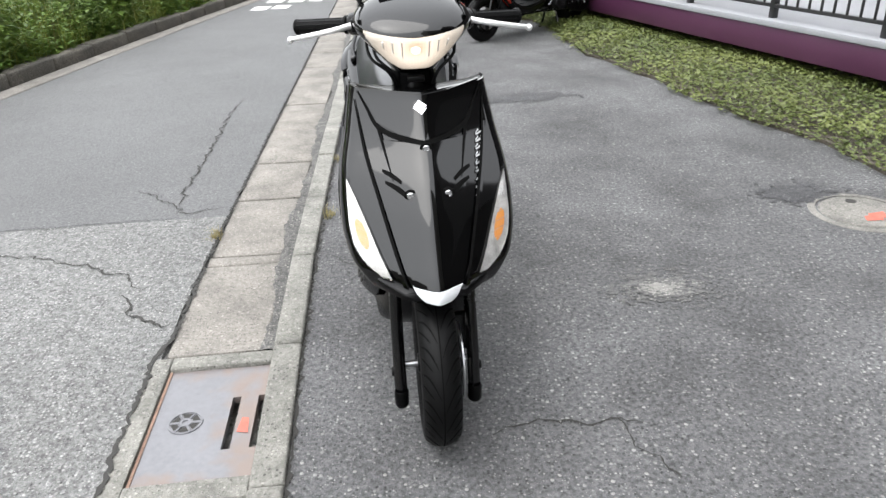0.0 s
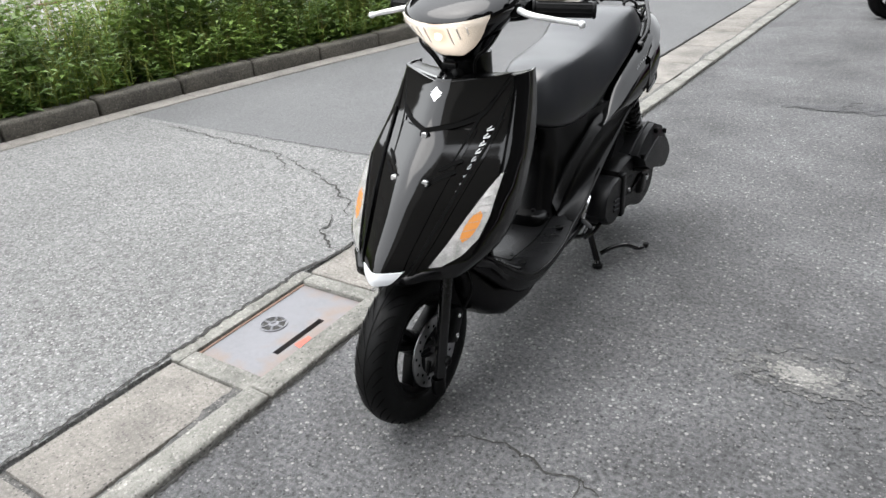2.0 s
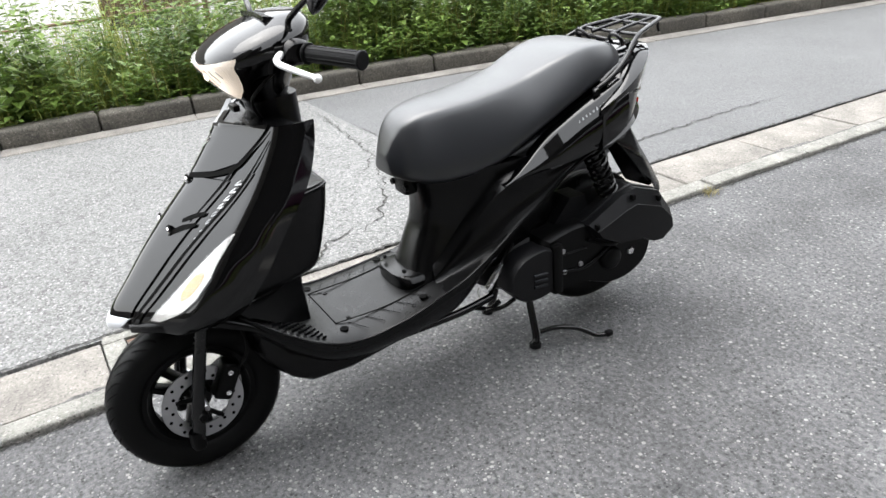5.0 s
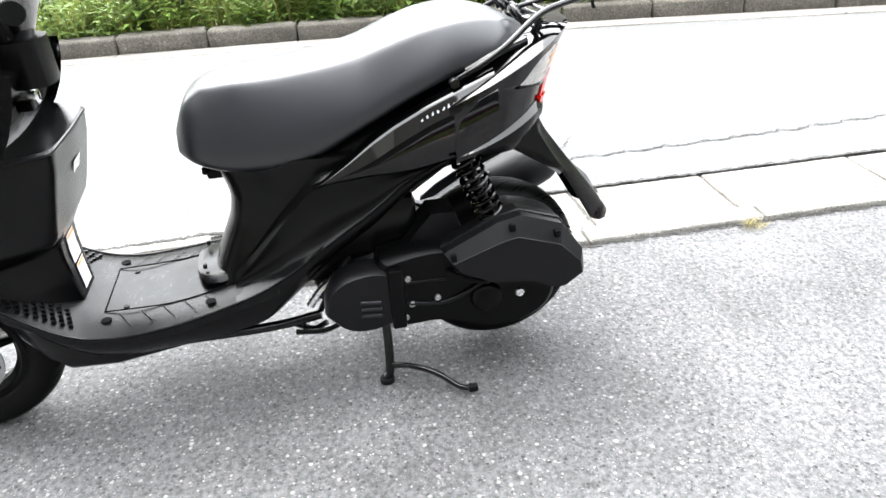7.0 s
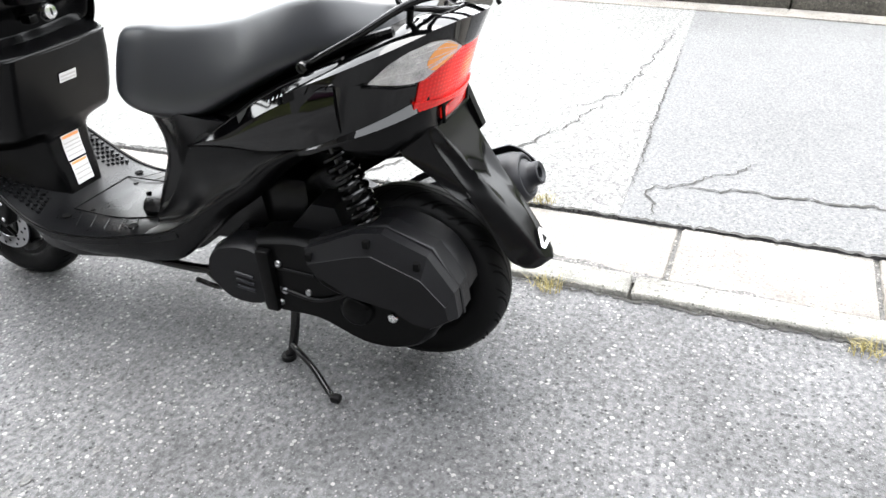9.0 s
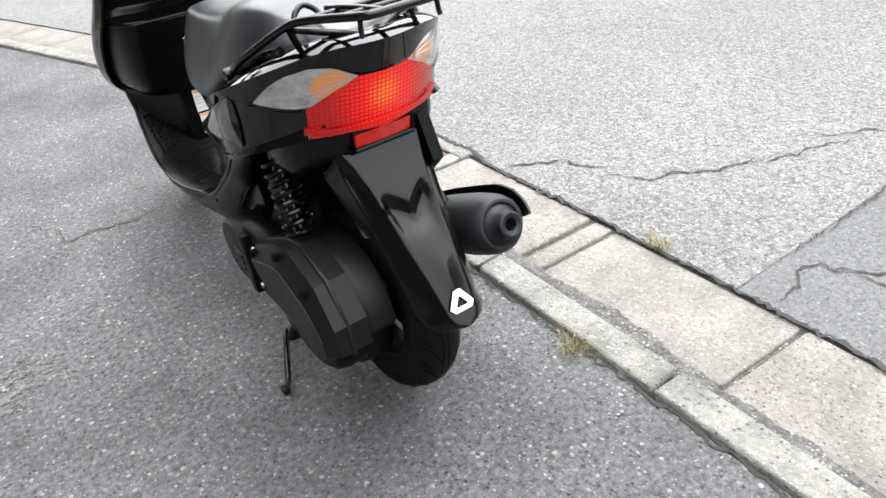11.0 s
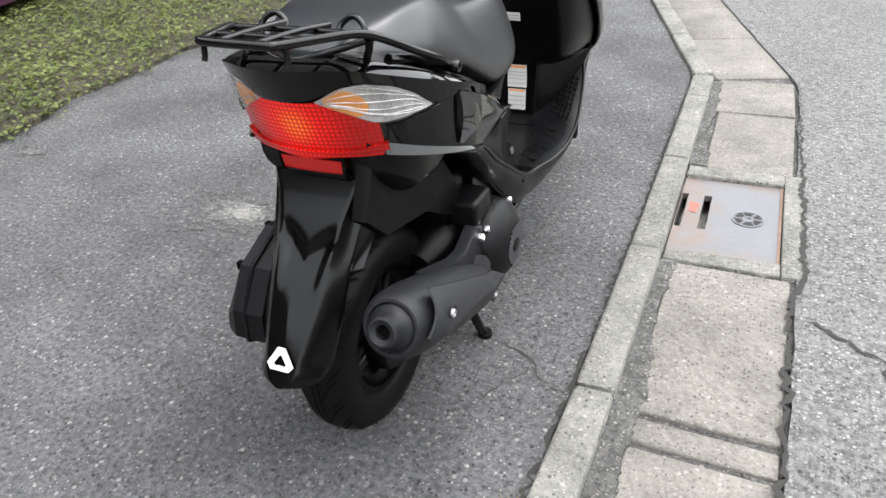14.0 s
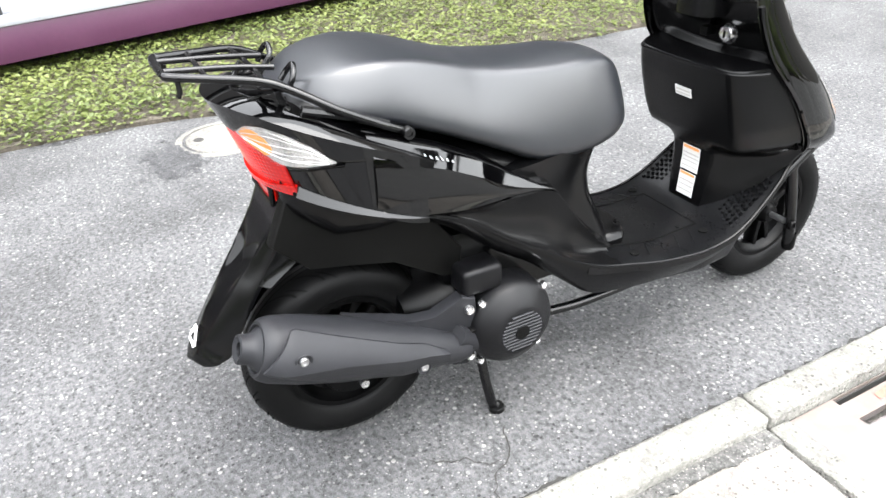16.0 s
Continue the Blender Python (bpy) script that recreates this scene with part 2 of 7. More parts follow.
def rusting(m):
    """Rust creeps over the steel from the plate's ends and its kerb side."""
    n, l = m.node_tree.nodes, m.node_tree.links
    b = n["Principled BSDF"]
    clean = b.inputs["Base Color"].links[0].from_socket
    geo, sep = n.new("ShaderNodeNewGeometry"), n.new("ShaderNodeSeparateXYZ")
    l.new(geo.outputs["Position"], sep.inputs[0])

    def node(op, *ins):
        x = n.new("ShaderNodeMath")
        x.operation = op
        for k, v in enumerate(ins):
            if isinstance(v, float):
                x.inputs[k].default_value = v
            else:
                l.new(v, x.inputs[k])
        return x.outputs[0]

    noise = n.new("ShaderNodeTexNoise")
    noise.inputs["Scale"].default_value = 16
    noise.inputs["Detail"].default_value = 6
    l.new(geo.outputs["Position"], noise.inputs["Vector"])
    ends = node("MULTIPLY", node("SUBTRACT", node("ABSOLUTE", node("ADD", sep.outputs[1], 0.291)), 0.205), 11.0)
    side = node("MULTIPLY", node("SUBTRACT", sep.outputs[0], -0.185), 7.0)
    wave = node("MULTIPLY", node("SUBTRACT", noise.outputs[0], 0.5), 2.6)
    amount = n.new("ShaderNodeMapRange")
    amount.inputs["From Min"].default_value, amount.inputs["From Max"].default_value = -0.25, 0.55
    amount.inputs["To Max"].default_value = 0.85
    l.new(node("ADD", node("MAXIMUM", ends, side), wave), amount.inputs["Value"])
    mix = n.new("ShaderNodeMix")
    mix.data_type = "RGBA"
    l.new(amount.outputs[0], mix.inputs[0])
    l.new(clean, mix.inputs[6])
    mix.inputs[7].default_value = (0.17, 0.132, 0.112, 1)
    l.new(mix.outputs[2], b.inputs["Base Color"])


rusting(STEEL_PLATE)
RUST = material("rusty_steel", (0.19, 0.12, 0.088), 0.75, 0.1, 0.35, 9.0, 0.4, 500.0)
RED_PAINT = material("red_spray_paint", (0.42, 0.1, 0.07), 0.7, 0.0, 0.3, 30.0)
PURPLE = material("purple_fascia_paint", (0.055, 0.016, 0.04), 0.4, 0.0, 0.12, 3.0, 0.05, 300.0, 0.08)
PALE_LEDGE = material("pale_ledge", (0.24, 0.245, 0.26), 0.5, 0.0, 0.08, 4.0)
RAIL_GAP_BLACK = material("black_rail_and_gap", (0.015, 0.015, 0.016), 0.35)
# near-black, so that the unseen walls darken the scooter's reflections
UNSEEN_WALL_DARK = material("unseen_wall_dark", (0.02, 0.019, 0.019), 0.9, 0.0, 0.15, 1.2, 0.3, 60.0)
UNSEEN_WALL_GREY = material("unseen_wall_grey", (0.13, 0.125, 0.115), 0.85, 0.0, 0.2, 0.8, 0.3, 40.0)
WHITE_PAINT = material("road_marking", (0.5, 0.5, 0.485), 0.7, 0.0, 0.12, 20.0, 0.3, 300.0)
LEAF = leafy("weed_leaf", (0.045, 0.09, 0.014), (0.17, 0.255, 0.05))
GRASS = leafy("weed_grass", (0.08, 0.12, 0.015), (0.32, 0.34, 0.08))
STRAW = leafy("dry_stalk", (0.13, 0.105, 0.034), (0.27, 0.23, 0.085))
CLOVER = leafy("ground_cover_leaf", (0.055, 0.08, 0.016), (0.165, 0.19, 0.055))

# ---- mesh helpers ----


def link_mesh(name, bm, mat, parent=None, label="", smooth=True, sharp=40):
    me = bpy.data.meshes.new(name)
    bmesh.ops.recalc_face_normals(bm, faces=bm.faces)
    if smooth:
        for f in bm.faces:
            f.smooth = True
        lim = radians(sharp)
        for e in bm.edges:
            if len(e.link_faces) == 2 and e.calc_face_angle(0) > lim:
                e.smooth = False
    bm.to_mesh(me)
    bm.free()
    me.materials.append(mat)
    ob = new(name, me)
    ob.parent = parent
    if label:
        ob["label"] = label
    return ob


def part(name, bm, mat, parent, label="", sharp=40):
    return link_mesh(name, bm, mat, parent, label, True, sharp)


def raw_mesh(name, verts, faces, mat, parent=None, smooth=False):
    me = bpy.data.meshes.new(name)
    me.from_pydata(verts, [], faces)
    me.materials.append(mat)
    if smooth:
        me.polygons.foreach_set("use_smooth", [True] * len(me.polygons))
    me.update()
    ob = new(name, me)
    ob.parent = parent
    return ob


def box(bm, x0, x1, y0, y1, z0, z1, bevel=0.0, seg=2):
    r = bmesh.ops.create_cube(bm, size=1, matrix=Matrix.LocRotScale(((x0 + x1) / 2, (y0 + y1) / 2, (z0 + z1) / 2), None, (x1 - x0, y1 - y0, z1 - z0)))
    if bevel:
        es = {e for v in r["verts"] for e in v.link_edges}
        bmesh.ops.bevel(bm, geom=list(es), offset=bevel, segments=seg, affect="EDGES", profile=0.5)
    return bm


def loft(rings, caps=True, loop=True, bm=None):
    bm = bm or bmesh.new()
    vs = [[bm.verts.new(p) for p in ring] for ring in rings]
    n = len(rings[0])
    for a, b in zip(vs, vs[1:]):
        for i in range(n if loop else n - 1):
            j = (i + 1) % n
            try:
                bm.faces.new((a[i], a[j], b[j], b[i]))
            except ValueError:
                pass
    if caps and loop:
        bm.faces.new(vs[0][::-1])
        bm.faces.new(vs[-1])
    return bm


def smooth_line(pts, k=6):
    """A Catmull-Rom line through pts."""
    p = [Vector(q) for q in pts]
    p = [2 * p[0] - p[1]] + p + [2 * p[-1] - p[-2]]
    out = []
    for a, b, c, d in zip(p, p[1:], p[2:], p[3:]):
        for i in range(k):
            t = i / k
            out.append(0.5 * (2 * b + (c - a) * t + (2 * a - 5 * b + 4 * c - d) * t * t + (3 * b - a - 3 * c + d) * t ** 3))
    out.append(p[-2])
    return out


def tube(pts, r, n=10, k=5, bm=None, caps=True):
    """A round bar along pts; r is one radius or a radius for each end."""
    line = smooth_line(pts, k) if k > 1 else [Vector(q) for q in pts]
    r0, r1 = r if isinstance(r, tuple) else (r, r)
    rings = []
    t0 = (line[1] - line[0]).normalized()
    u = t0.orthogonal().normalized()
    for i, p in enumerate(line):
        t = (line[min(i + 1, len(line) - 1)] - line[max(i - 1, 0)]).normalized()
        u = (u - t * u.dot(t)).normalized()
        w = t.cross(u)
        rad = r0 + (r1 - r0) * i / (len(line) - 1)
        rings.append([p + rad * (math.cos(2 * math.pi * j / n) * u + math.sin(2 * math.pi * j / n) * w) for j in range(n)])
    return loft(rings, caps, True, bm)


def lathe(profile, center, axis="x", n=48, bm=None, close=True):
    """Turn (radius, offset along the axis) pairs round an axis."""
    c = Vector(center)
    a, u, w = {"x": ((1, 0, 0), (0, 1, 0), (0, 0, 1)), "y": ((0, 1, 0), (0, 0, 1), (1, 0, 0)), "z": ((0, 0, 1), (1, 0, 0), (0, 1, 0))}[axis] if isinstance(axis, str) else axis
    a, u, w = Vector(a), Vector(u), Vector(w)
    rings = []
    for r, h in profile:
        rings.append([c + a * h + r * (math.cos(2 * math.pi * j / n) * u + math.sin(2 * math.pi * j / n) * w) for j in range(n)])
    if close:
        rings.append(rings[0])
    bm = loft(rings, False, True, bm)
    bmesh.ops.remove_doubles(bm, verts=bm.verts, dist=1e-6)
    return bm


def disc(center, r, h, axis="x", n=24, bevel=0.15, bm=None):
    """A short round boss with a softened rim."""
    e = min(r, h) * bevel
    return lathe([(1e-5, 0), (r, 0), (r, h - e), (r - e, h), (1e-5, h)], center, axis, n, bm, False)


def grid(fn, nu, nv, bm=None, thick=0.0, out=None):
    """A sheet fn(u, v), u and v from 0 to 1; thick pushes a second skin back along the vector out."""
    bm = bm or bmesh.new()

    def skin(off):
        return [[bm.verts.new(Vector(fn(i / nu, j / nv)) + off) for j in range(nv + 1)] for i in range(nu + 1)]

    def stitch(g, flip):
        for i in range(nu):
            for j in range(nv):
                q = (g[i][j], g[i + 1][j], g[i + 1][j + 1], g[i][j + 1])
                bm.faces.new(q[::-1] if flip else q)

    a = skin(Vector((0, 0, 0)))
    stitch(a, False)
    if thick:
        b = skin(Vector(out) * thick)
        stitch(b, True)
        for i in range(nu):
            bm.faces.new((a[i + 1][0], a[i][0], b[i][0], b[i + 1][0]))
            bm.faces.new((a[i][nv], a[i + 1][nv], b[i + 1][nv], b[i][nv]))
        for j in range(nv):
            bm.faces.new((a[0][j], a[0][j + 1], b[0][j + 1], b[0][j]))
            bm.faces.new((a[nu][j + 1], a[nu][j], b[nu][j], b[nu][j + 1]))
    return bm


def lerp(table, t):
    """Smooth reading of (position, value) pairs."""
    if t <= table[0][0]:
        return table[0][1]
    for (a, p), (b, q) in zip(table, table[1:]):
        if t <= b:
            k = (t - a) / (b - a)
            return p + (q - p) * k
    return table[-1][1]


def soft(table, t, h=0.03):
    return (lerp(table, t - h) + 2 * lerp(table, t) + lerp(table, t + h)) / 4


# ---- ground, lot, road ----
def outline_sheet(name, pts, z, mat, depth=0.05, rag=0.0, step=0.08, seed=1):
    """A slab with an uneven outline."""
    rnd = random.Random(seed)
    line = []
    for (x0, y0), (x1, y1) in zip(pts, pts[1:] + pts[:1]):
        d = math.hypot(x1 - x0, y1 - y0)
        k = max(1, int(d / step)) if d < 12 else 1
        for i in range(k):
            f = i / k
            j = rag if 0 < i else 0
            line.append((x0 + (x1 - x0) * f + rnd.uniform(-j, j), y0 + (y1 - y0) * f + rnd.uniform(-j, j)))
    bm = bmesh.new()
    top = [bm.verts.new((x, y, z)) for x, y in line]
    low = [bm.verts.new((x, y, z - depth)) for x, y in line]
    bm.faces.new(top)
    for i in range(len(top)):
        j = (i + 1) % len(top)
        bm.faces.new((top[i], low[i], low[j], top[j]))
    return link_mesh(name, bm, mat, None, "", False)


def far_kerb_x(y):
    return lerp([(-8, -3.75), (-3, -3.5), (-1, -3.36), (0, -3.27), (1.2, -3.1), (2.2, -2.94), (3.6, -2.6), (5.2, -2.26), (7, -1.85), (10, -1.1), (16, 0.6), (26, 4.5)], y)


def strip_sheet(name, left, right, y0, y1, z, mat, step=0.1, rag=0.0, depth=0.06, seed=1):
    """A paved strip between the lines left(y) and right(y)."""
    rnd = random.Random(seed)
    n = int((y1 - y0) / step)
    V, F = [], []
    for i in range(n + 1):
        yv = y0 + (y1 - y0) * i / n
        end = i in (0, n)
        V += [(left(yv), yv, z - depth), (left(yv) + rnd.uniform(-rag, rag), yv, z), (right(yv) + rnd.uniform(-rag, rag), yv, z), (right(yv), yv, z - depth)]
        if i:
            a, b = 4 * i - 4, 4 * i
            F += [(a, a + 1, b + 1, b), (a + 1, a + 2, b + 2, b + 1), (a + 2, a + 3, b + 3, b + 2)]
    return raw_mesh(name, V, F, mat)


BENT = 0.40 / 1.32
DRIFT = 0.04


def lot_line(y):
    if y < -1.47:
        return (-1.47 - y) * BENT
    k = max(0.0, y - 0.3)
    return DRIFT * k * k / (k + 0.4)


def far_edge(y):
    return far_kerb_x(y) + 0.16


SEAM = 1.1
tagged(raw_mesh("ground", [(-400, -400, -0.09), (400, -400, -0.09), (400, 400, -0.09), (-400, 400, -0.09)], [(0, 1, 2, 3)], GRAVEL),
       "pale gravel ground reaching to the horizon", "ground", kind="structure")
tagged(strip_sheet("pavement_lot", lambda y: lot_line(y) + 0.004, lambda y: 9.0, -14, 30, 0.0, ASPHALT_LOT, 0.1, 0.004),
       "worn dark grey asphalt of the parking lot with pale stones", "pavement", kind="structure")
tagged(strip_sheet("road_pale_patch", far_edge, lambda y: lot_line(y) - 0.425, -14, SEAM, -0.006, ASPHALT_PATCH, 0.1, 0.004),
       "pale coarse asphalt resurfaced stretch of road", "road", kind="structure")
tagged(strip_sheet("road", far_edge, lambda y: lot_line(y) - 0.425, SEAM, 16, -0.008, ASPHALT_ROAD, 0.1, 0.004),
       "smooth mid-grey asphalt of the older road", "road", kind="structure")
tagged(strip_sheet("road_far", lambda y: far_kerb_x(y) + 0.16, lambda y: lot_line(16) - 0.42 + (y - 16) * 0.35, 16, 60, -0.008, ASPHALT_ROAD, 0.5),
       "smooth mid-grey asphalt of the older road", "road", kind="structure")
tagged(strip_sheet("pavement_joint", lambda y: lot_line(y) - 0.43, lambda y: lot_line(y) - 0.07, 0.004, 24, -0.022, ASPHALT_FILL, 0.4),
       "dirty dark asphalt fill between kerb and gutter", "pavement", kind="structure")
tagged(strip_sheet("pavement_joint", lambda y: lot_line(y) - 0.43, lambda y: lot_line(y) - 0.07, -14, -0.604, -0.022, ASPHALT_FILL, 0.2),
       "dirty dark asphalt fill between kerb and gutter", "pavement", kind="structure")
ys = [-8 + i * 0.5 for i in range(69)]


def crack(name, pts, width, mat=CRACK, z=-0.0025, seed=0, sway=0.009):
    """A jagged open crack along pts."""
    rnd = random.Random(seed)
    line = []
    for (x0, y0), (x1, y1) in zip(pts, pts[1:]):
        d = math.hypot(x1 - x0, y1 - y0)
        k = max(2, int(d / 0.014))
        nx, ny = -(y1 - y0) / d, (x1 - x0) / d
        for i in range(k):
            f = i / k
            j = rnd.gauss(0, 0.005) if i else 0
            line.append((x0 + (x1 - x0) * f + nx * j, y0 + (y1 - y0) * f + ny * j))
    line.append(pts[-1])
    ph = [rnd.uniform(0, 6.28) for _ in range(4)]
    bent = []
    for i, (x, y) in enumerate(line):
        fade = min(1, i / 4, (len(line) - 1 - i) / 4) * sway
        s = i * 0.014
        bent.append((x + fade * (math.sin(s * 37 + ph[0]) + 0.6 * math.sin(s * 83 + ph[1])), y + fade * (math.sin(s * 29 + ph[2]) + 0.6 * math.sin(s * 71 + ph[3]))))
    line = bent
    verts, faces = [], []
    for i, (x, y) in enumerate(line):
        a, b = line[max(0, i - 1)], line[min(len(line) - 1, i + 1)]
        d = math.hypot(b[0] - a[0], b[1] - a[1]) or 1
        nx, ny = -(b[1] - a[1]) / d, (b[0] - a[0]) / d
        w = width * rnd.uniform(0.25, 1.1) * min(1, 0.2 + 6 * min(i, len(line) - 1 - i) / len(line))
        verts += [(x + nx * w / 2, y + ny * w / 2, z), (x - nx * w / 2, y - ny * w / 2, z)]
        if i:
            faces.append((2 * i - 2, 2 * i - 1, 2 * i + 1, 2 * i))
    return tagged(raw_mesh(name, verts, faces, mat), "thin jagged dark crack in the asphalt", "crack", kind="structure")


crack("crack_road", [(-0.63, 1.16), (-0.66, 1.45), (-0.65, 2.0), (-0.665, 2.75), (-0.63, 3.2)], 0.013, z=-0.004, seed=1)
crack("crack_road", [(-0.42, 1.2), (-0.6, 1.16), (-0.72, 1.33), (-0.9, 1.5)], 0.008, z=-0.004, seed=2)
crack("crack_road", [(-0.44, 0.19), (-0.52, 0.22), (-0.59, 0.29), (-0.655, 0.41), (-0.67, 0.44)], 0.012, z=-0.0025, seed=3)
crack("crack_road", [(-0.6, 0.46), (-0.72, 0.6), (-0.9, 0.7), (-1.1, 0.8), (-1.34, 0.88)], 0.011, z=-0.0025, seed=4)
crack("crack_road", [(-1.2, 0.72), (-1.45, 0.92), (-1.9, 0.98), (-2.6, 1.05)], 0.008, z=-0.0025, seed=5)
crack("crack_seam", [(-0.6, 1.105), (-0.9, 1.11), (-1.2, 1.1), (-1.6, 1.105), (-2.2, 1.1)], 0.008, z=-0.002, seed=6, sway=0.003)
crack("crack_lot", [(0.5, -0.49), (0.62, -0.44), (0.74, -0.48), (0.84, -0.46), (0.9, -0.5)], 0.0075, z=0.003, seed=7)
crack("crack_lot", [(0.02, 0.62), (0.12, 0.56), (0.2, 0.5)], 0.0045, z=0.003, seed=8)
crack("crack_lot", [(0.12, 0.56), (0.15, 0.64), (0.2, 0.7)], 0.0035, z=0.003, seed=18)
crack("crack_lot", [(0.84, -0.46), (0.86, -0.6), (0.93, -0.7)], 0.006, z=0.003, seed=9)
# dirt-filled open joint between gutter and road
crack("crack_gutter_joint", [(-0.425, -1.5), (-0.44, -0.6), (-0.448, 0.0), (-0.42, 0.1)] + [(lot_line(v) - 0.418, v) for v in (0.6, 1.1, 1.8, 2.6, 3.6, 4.8, 6)], 0.016, z=-0.0015, seed=10, sway=0.001)
crack("crack_kerb_joint", [(0.006, -1.4), (0.006, 0.3)] + [(lot_line(v) + 0.007, v) for v in (0.8, 1.3, 2.0, 2.8, 3.8, 5)], 0.014, z=0.003, seed=11, sway=0.002)


def stain(name, cx, cy, rx, ry, mat, z, label, count, size, seed):
    """A patchy stain: many small ragged flakes, densest in the middle."""
    rnd = random.Random(seed)
    verts, faces = [], []
    for i in range(count):
        r0, a0 = min(2.2, abs(rnd.gauss(0, 0.75))), rnd.uniform(0, 6.28)
        px, py = cx + rx * r0 * math.cos(a0), cy + ry * r0 * math.sin(a0)
        s = size * rnd.uniform(0.35, 1.3) * (1.25 - 0.4 * r0)
        k = 7
        o = len(verts)
        turn = rnd.uniform(0, 6.28)
        for j in range(k):
            a = turn + 2 * math.pi * j / k
            q = s * rnd.uniform(0.55, 1.15)
            verts.append((px + q * math.cos(a), py + q * math.sin(a) * 0.8, z + i * 2e-6))
        faces.append(tuple(range(o, o + k)))
    return tagged(raw_mesh(name, verts, faces, mat), label, "stain", kind="structure")


stain("mortar_stain", 1.2, 0.16, 0.085, 0.055, PALE_SPOT, 0.003, "pale dried mortar spot on the dark asphalt", 260, 0.0085, 3)
stain("mortar_stain", 1.21, 0.17, 0.19, 0.11, PALE_FILM, 0.0025, "faint pale dust around the dried mortar spot", 220, 0.02, 4)
stain("mortar_stain", 2.36, 0.0, 0.08, 0.04, PALE_FILM, 0.003, "pale worn spot on the asphalt", 120, 0.012, 9)
stain("damp_stain", 1.3, 2.78, 0.2, 0.1, DARK_SPOT, 0.003, "darker damp repair stain on the asphalt", 420, 0.035, 5)
stain("damp_stain", 0.92, 2.72, 0.16, 0.035, DARK_SPOT, 0.0045, "darker damp repair stain on the asphalt", 260, 0.022, 6)
stain("damp_stain", 2.08, 0.88, 0.14, 0.09, DARK_SPOT, 0.003, "darker damp repair stain beside the inspection lid", 320, 0.025, 8)


# ---- kerb blocks and gutter slabs ----
def block(name, x0, x1, y0, y1, z0, z1, mat, parent, bevel=0.008, seed=0, rz=0.0, at=None):
    rnd = random.Random(seed)
    bm = bmesh.new()
    box(bm, x0, x1, y0, y1, z0, z1, bevel, 2)
    for v in bm.verts:
        v.co += Vector((rnd.uniform(-1, 1), rnd.uniform(-1, 1), rnd.uniform(-1, 1))) * 0.0018
    ob = link_mesh(name, bm, mat, parent, "", True, 60)
    if at:
        ob.matrix_basis = pose(*at, 0, 0, rz)
    return ob


kerb = tagged(new("kerb_lot"), "low pale concrete kerb along the parking lot", "kerb", kind="structure")
y = -1.46
k = 0
edges = [-1.46, -1.2] + [-0.6 + 0.6 * i for i in range(42)]
for a, b in zip(edges, edges[1:]):
    lean = -math.degrees(math.atan2(lot_line(b) - lot_line(a), b - a))
    block("kerb_block", -0.086, 0.0, 0.003, b - a - 0.003, -0.08, 0.02 + 0.002 * math.sin(k * 2.3), CONCRETE_KERB, kerb, 0.009, k, lean, (lot_line(a), a, 0))
    k += 1
ang = math.degrees(math.atan2(0.40, 1.32))
for i in range(9):
    f = Vector((0.40, -1.32)).normalized()
    p = Vector((0.0, -1.47)) + f * (0.6 * i + 0.002)
    block("kerb_block", -0.086, 0.0, -0.594, 0.0, -0.08, 0.02, CONCRETE_KERB, kerb, 0.009, 90 + i, ang, (p.x, p.y, 0))
gutter = tagged(new("gutter"), "row of weathered concrete gutter slabs along the kerb", "gutter", kind="structure")
joints = [(-1.5, -1.12), (-1.12, -0.6), (0.012, 0.61), (0.615, 0.69), (0.695, 1.27), (1.275, 1.78)]
joints += [(1.785 + 0.6 * i, 2.38 + 0.6 * i) for i in range(38)]
for i, (a, b) in enumerate(joints):
    rnd = random.Random(i)
    inner = -0.13 + rnd.uniform(-0.01, 0.012) if b - a > 0.2 else -0.12
    lean = -math.degrees(math.atan2(lot_line(b) - lot_line(a), b - a))
    block("gutter_slab", -0.414, inner, 0.004, b - a - 0.004, -0.08, -0.012 + rnd.uniform(-0.002, 0.002), CONCRETE, gutter, 0.006, 200 + i, lean, (lot_line(a), a, 0))
for i in range(8):
    f = Vector((0.40, -1.32)).normalized()
    p = Vector((0.0, -1.47)) + f * (0.6 * i + 0.01)
    block("gutter_slab", -0.41, -0.1, -0.592, 0.0, -0.08, -0.014, CONCRETE, gutter, 0.006, 300 + i, ang, (p.x, p.y, 0))


def joint_fill(y0, y1, seed):
    """Asphalt squeezed between kerb and slabs, with a ragged edge over the slabs."""
    rnd = random.Random(seed)
    verts, faces = [], []
    n = int((y1 - y0) / 0.012)
    ph = [rnd.uniform(0, 6.28) for _ in range(3)]
    for i in range(n + 1):
        yv = y0 + (y1 - y0) * i / n
        edge = -0.134 + 0.013 * math.sin(yv * 4.1 + ph[0]) + 0.008 * math.sin(yv * 13 + ph[1]) + 0.004 * math.sin(yv * 47 + ph[2]) + rnd.uniform(-0.004, 0.004)
        z = -0.0075 + rnd.uniform(-0.001, 0.001)
        x0 = lot_line(yv)
        verts += [(x0 - 0.084, yv, z), (x0 - 0.084 + (edge + 0.084) * 0.5, yv, z + 0.0015), (x0 + edge, yv, z), (x0 + edge - 0.002, yv, z - 0.012)]
        if i:
            o = 4 * i
            for k in range(3):
                faces.append((o - 4 + k, o - 3 + k, o + 1 + k, o + k))
    return tagged(raw_mesh("pavement_joint", verts, faces, ASPHALT_FILL), "crumbling dark asphalt between kerb and gutter slabs", "pavement", kind="structure")


joint_fill(0.012, 6.0, 21)
joint_fill(-1.46, -0.605, 22)


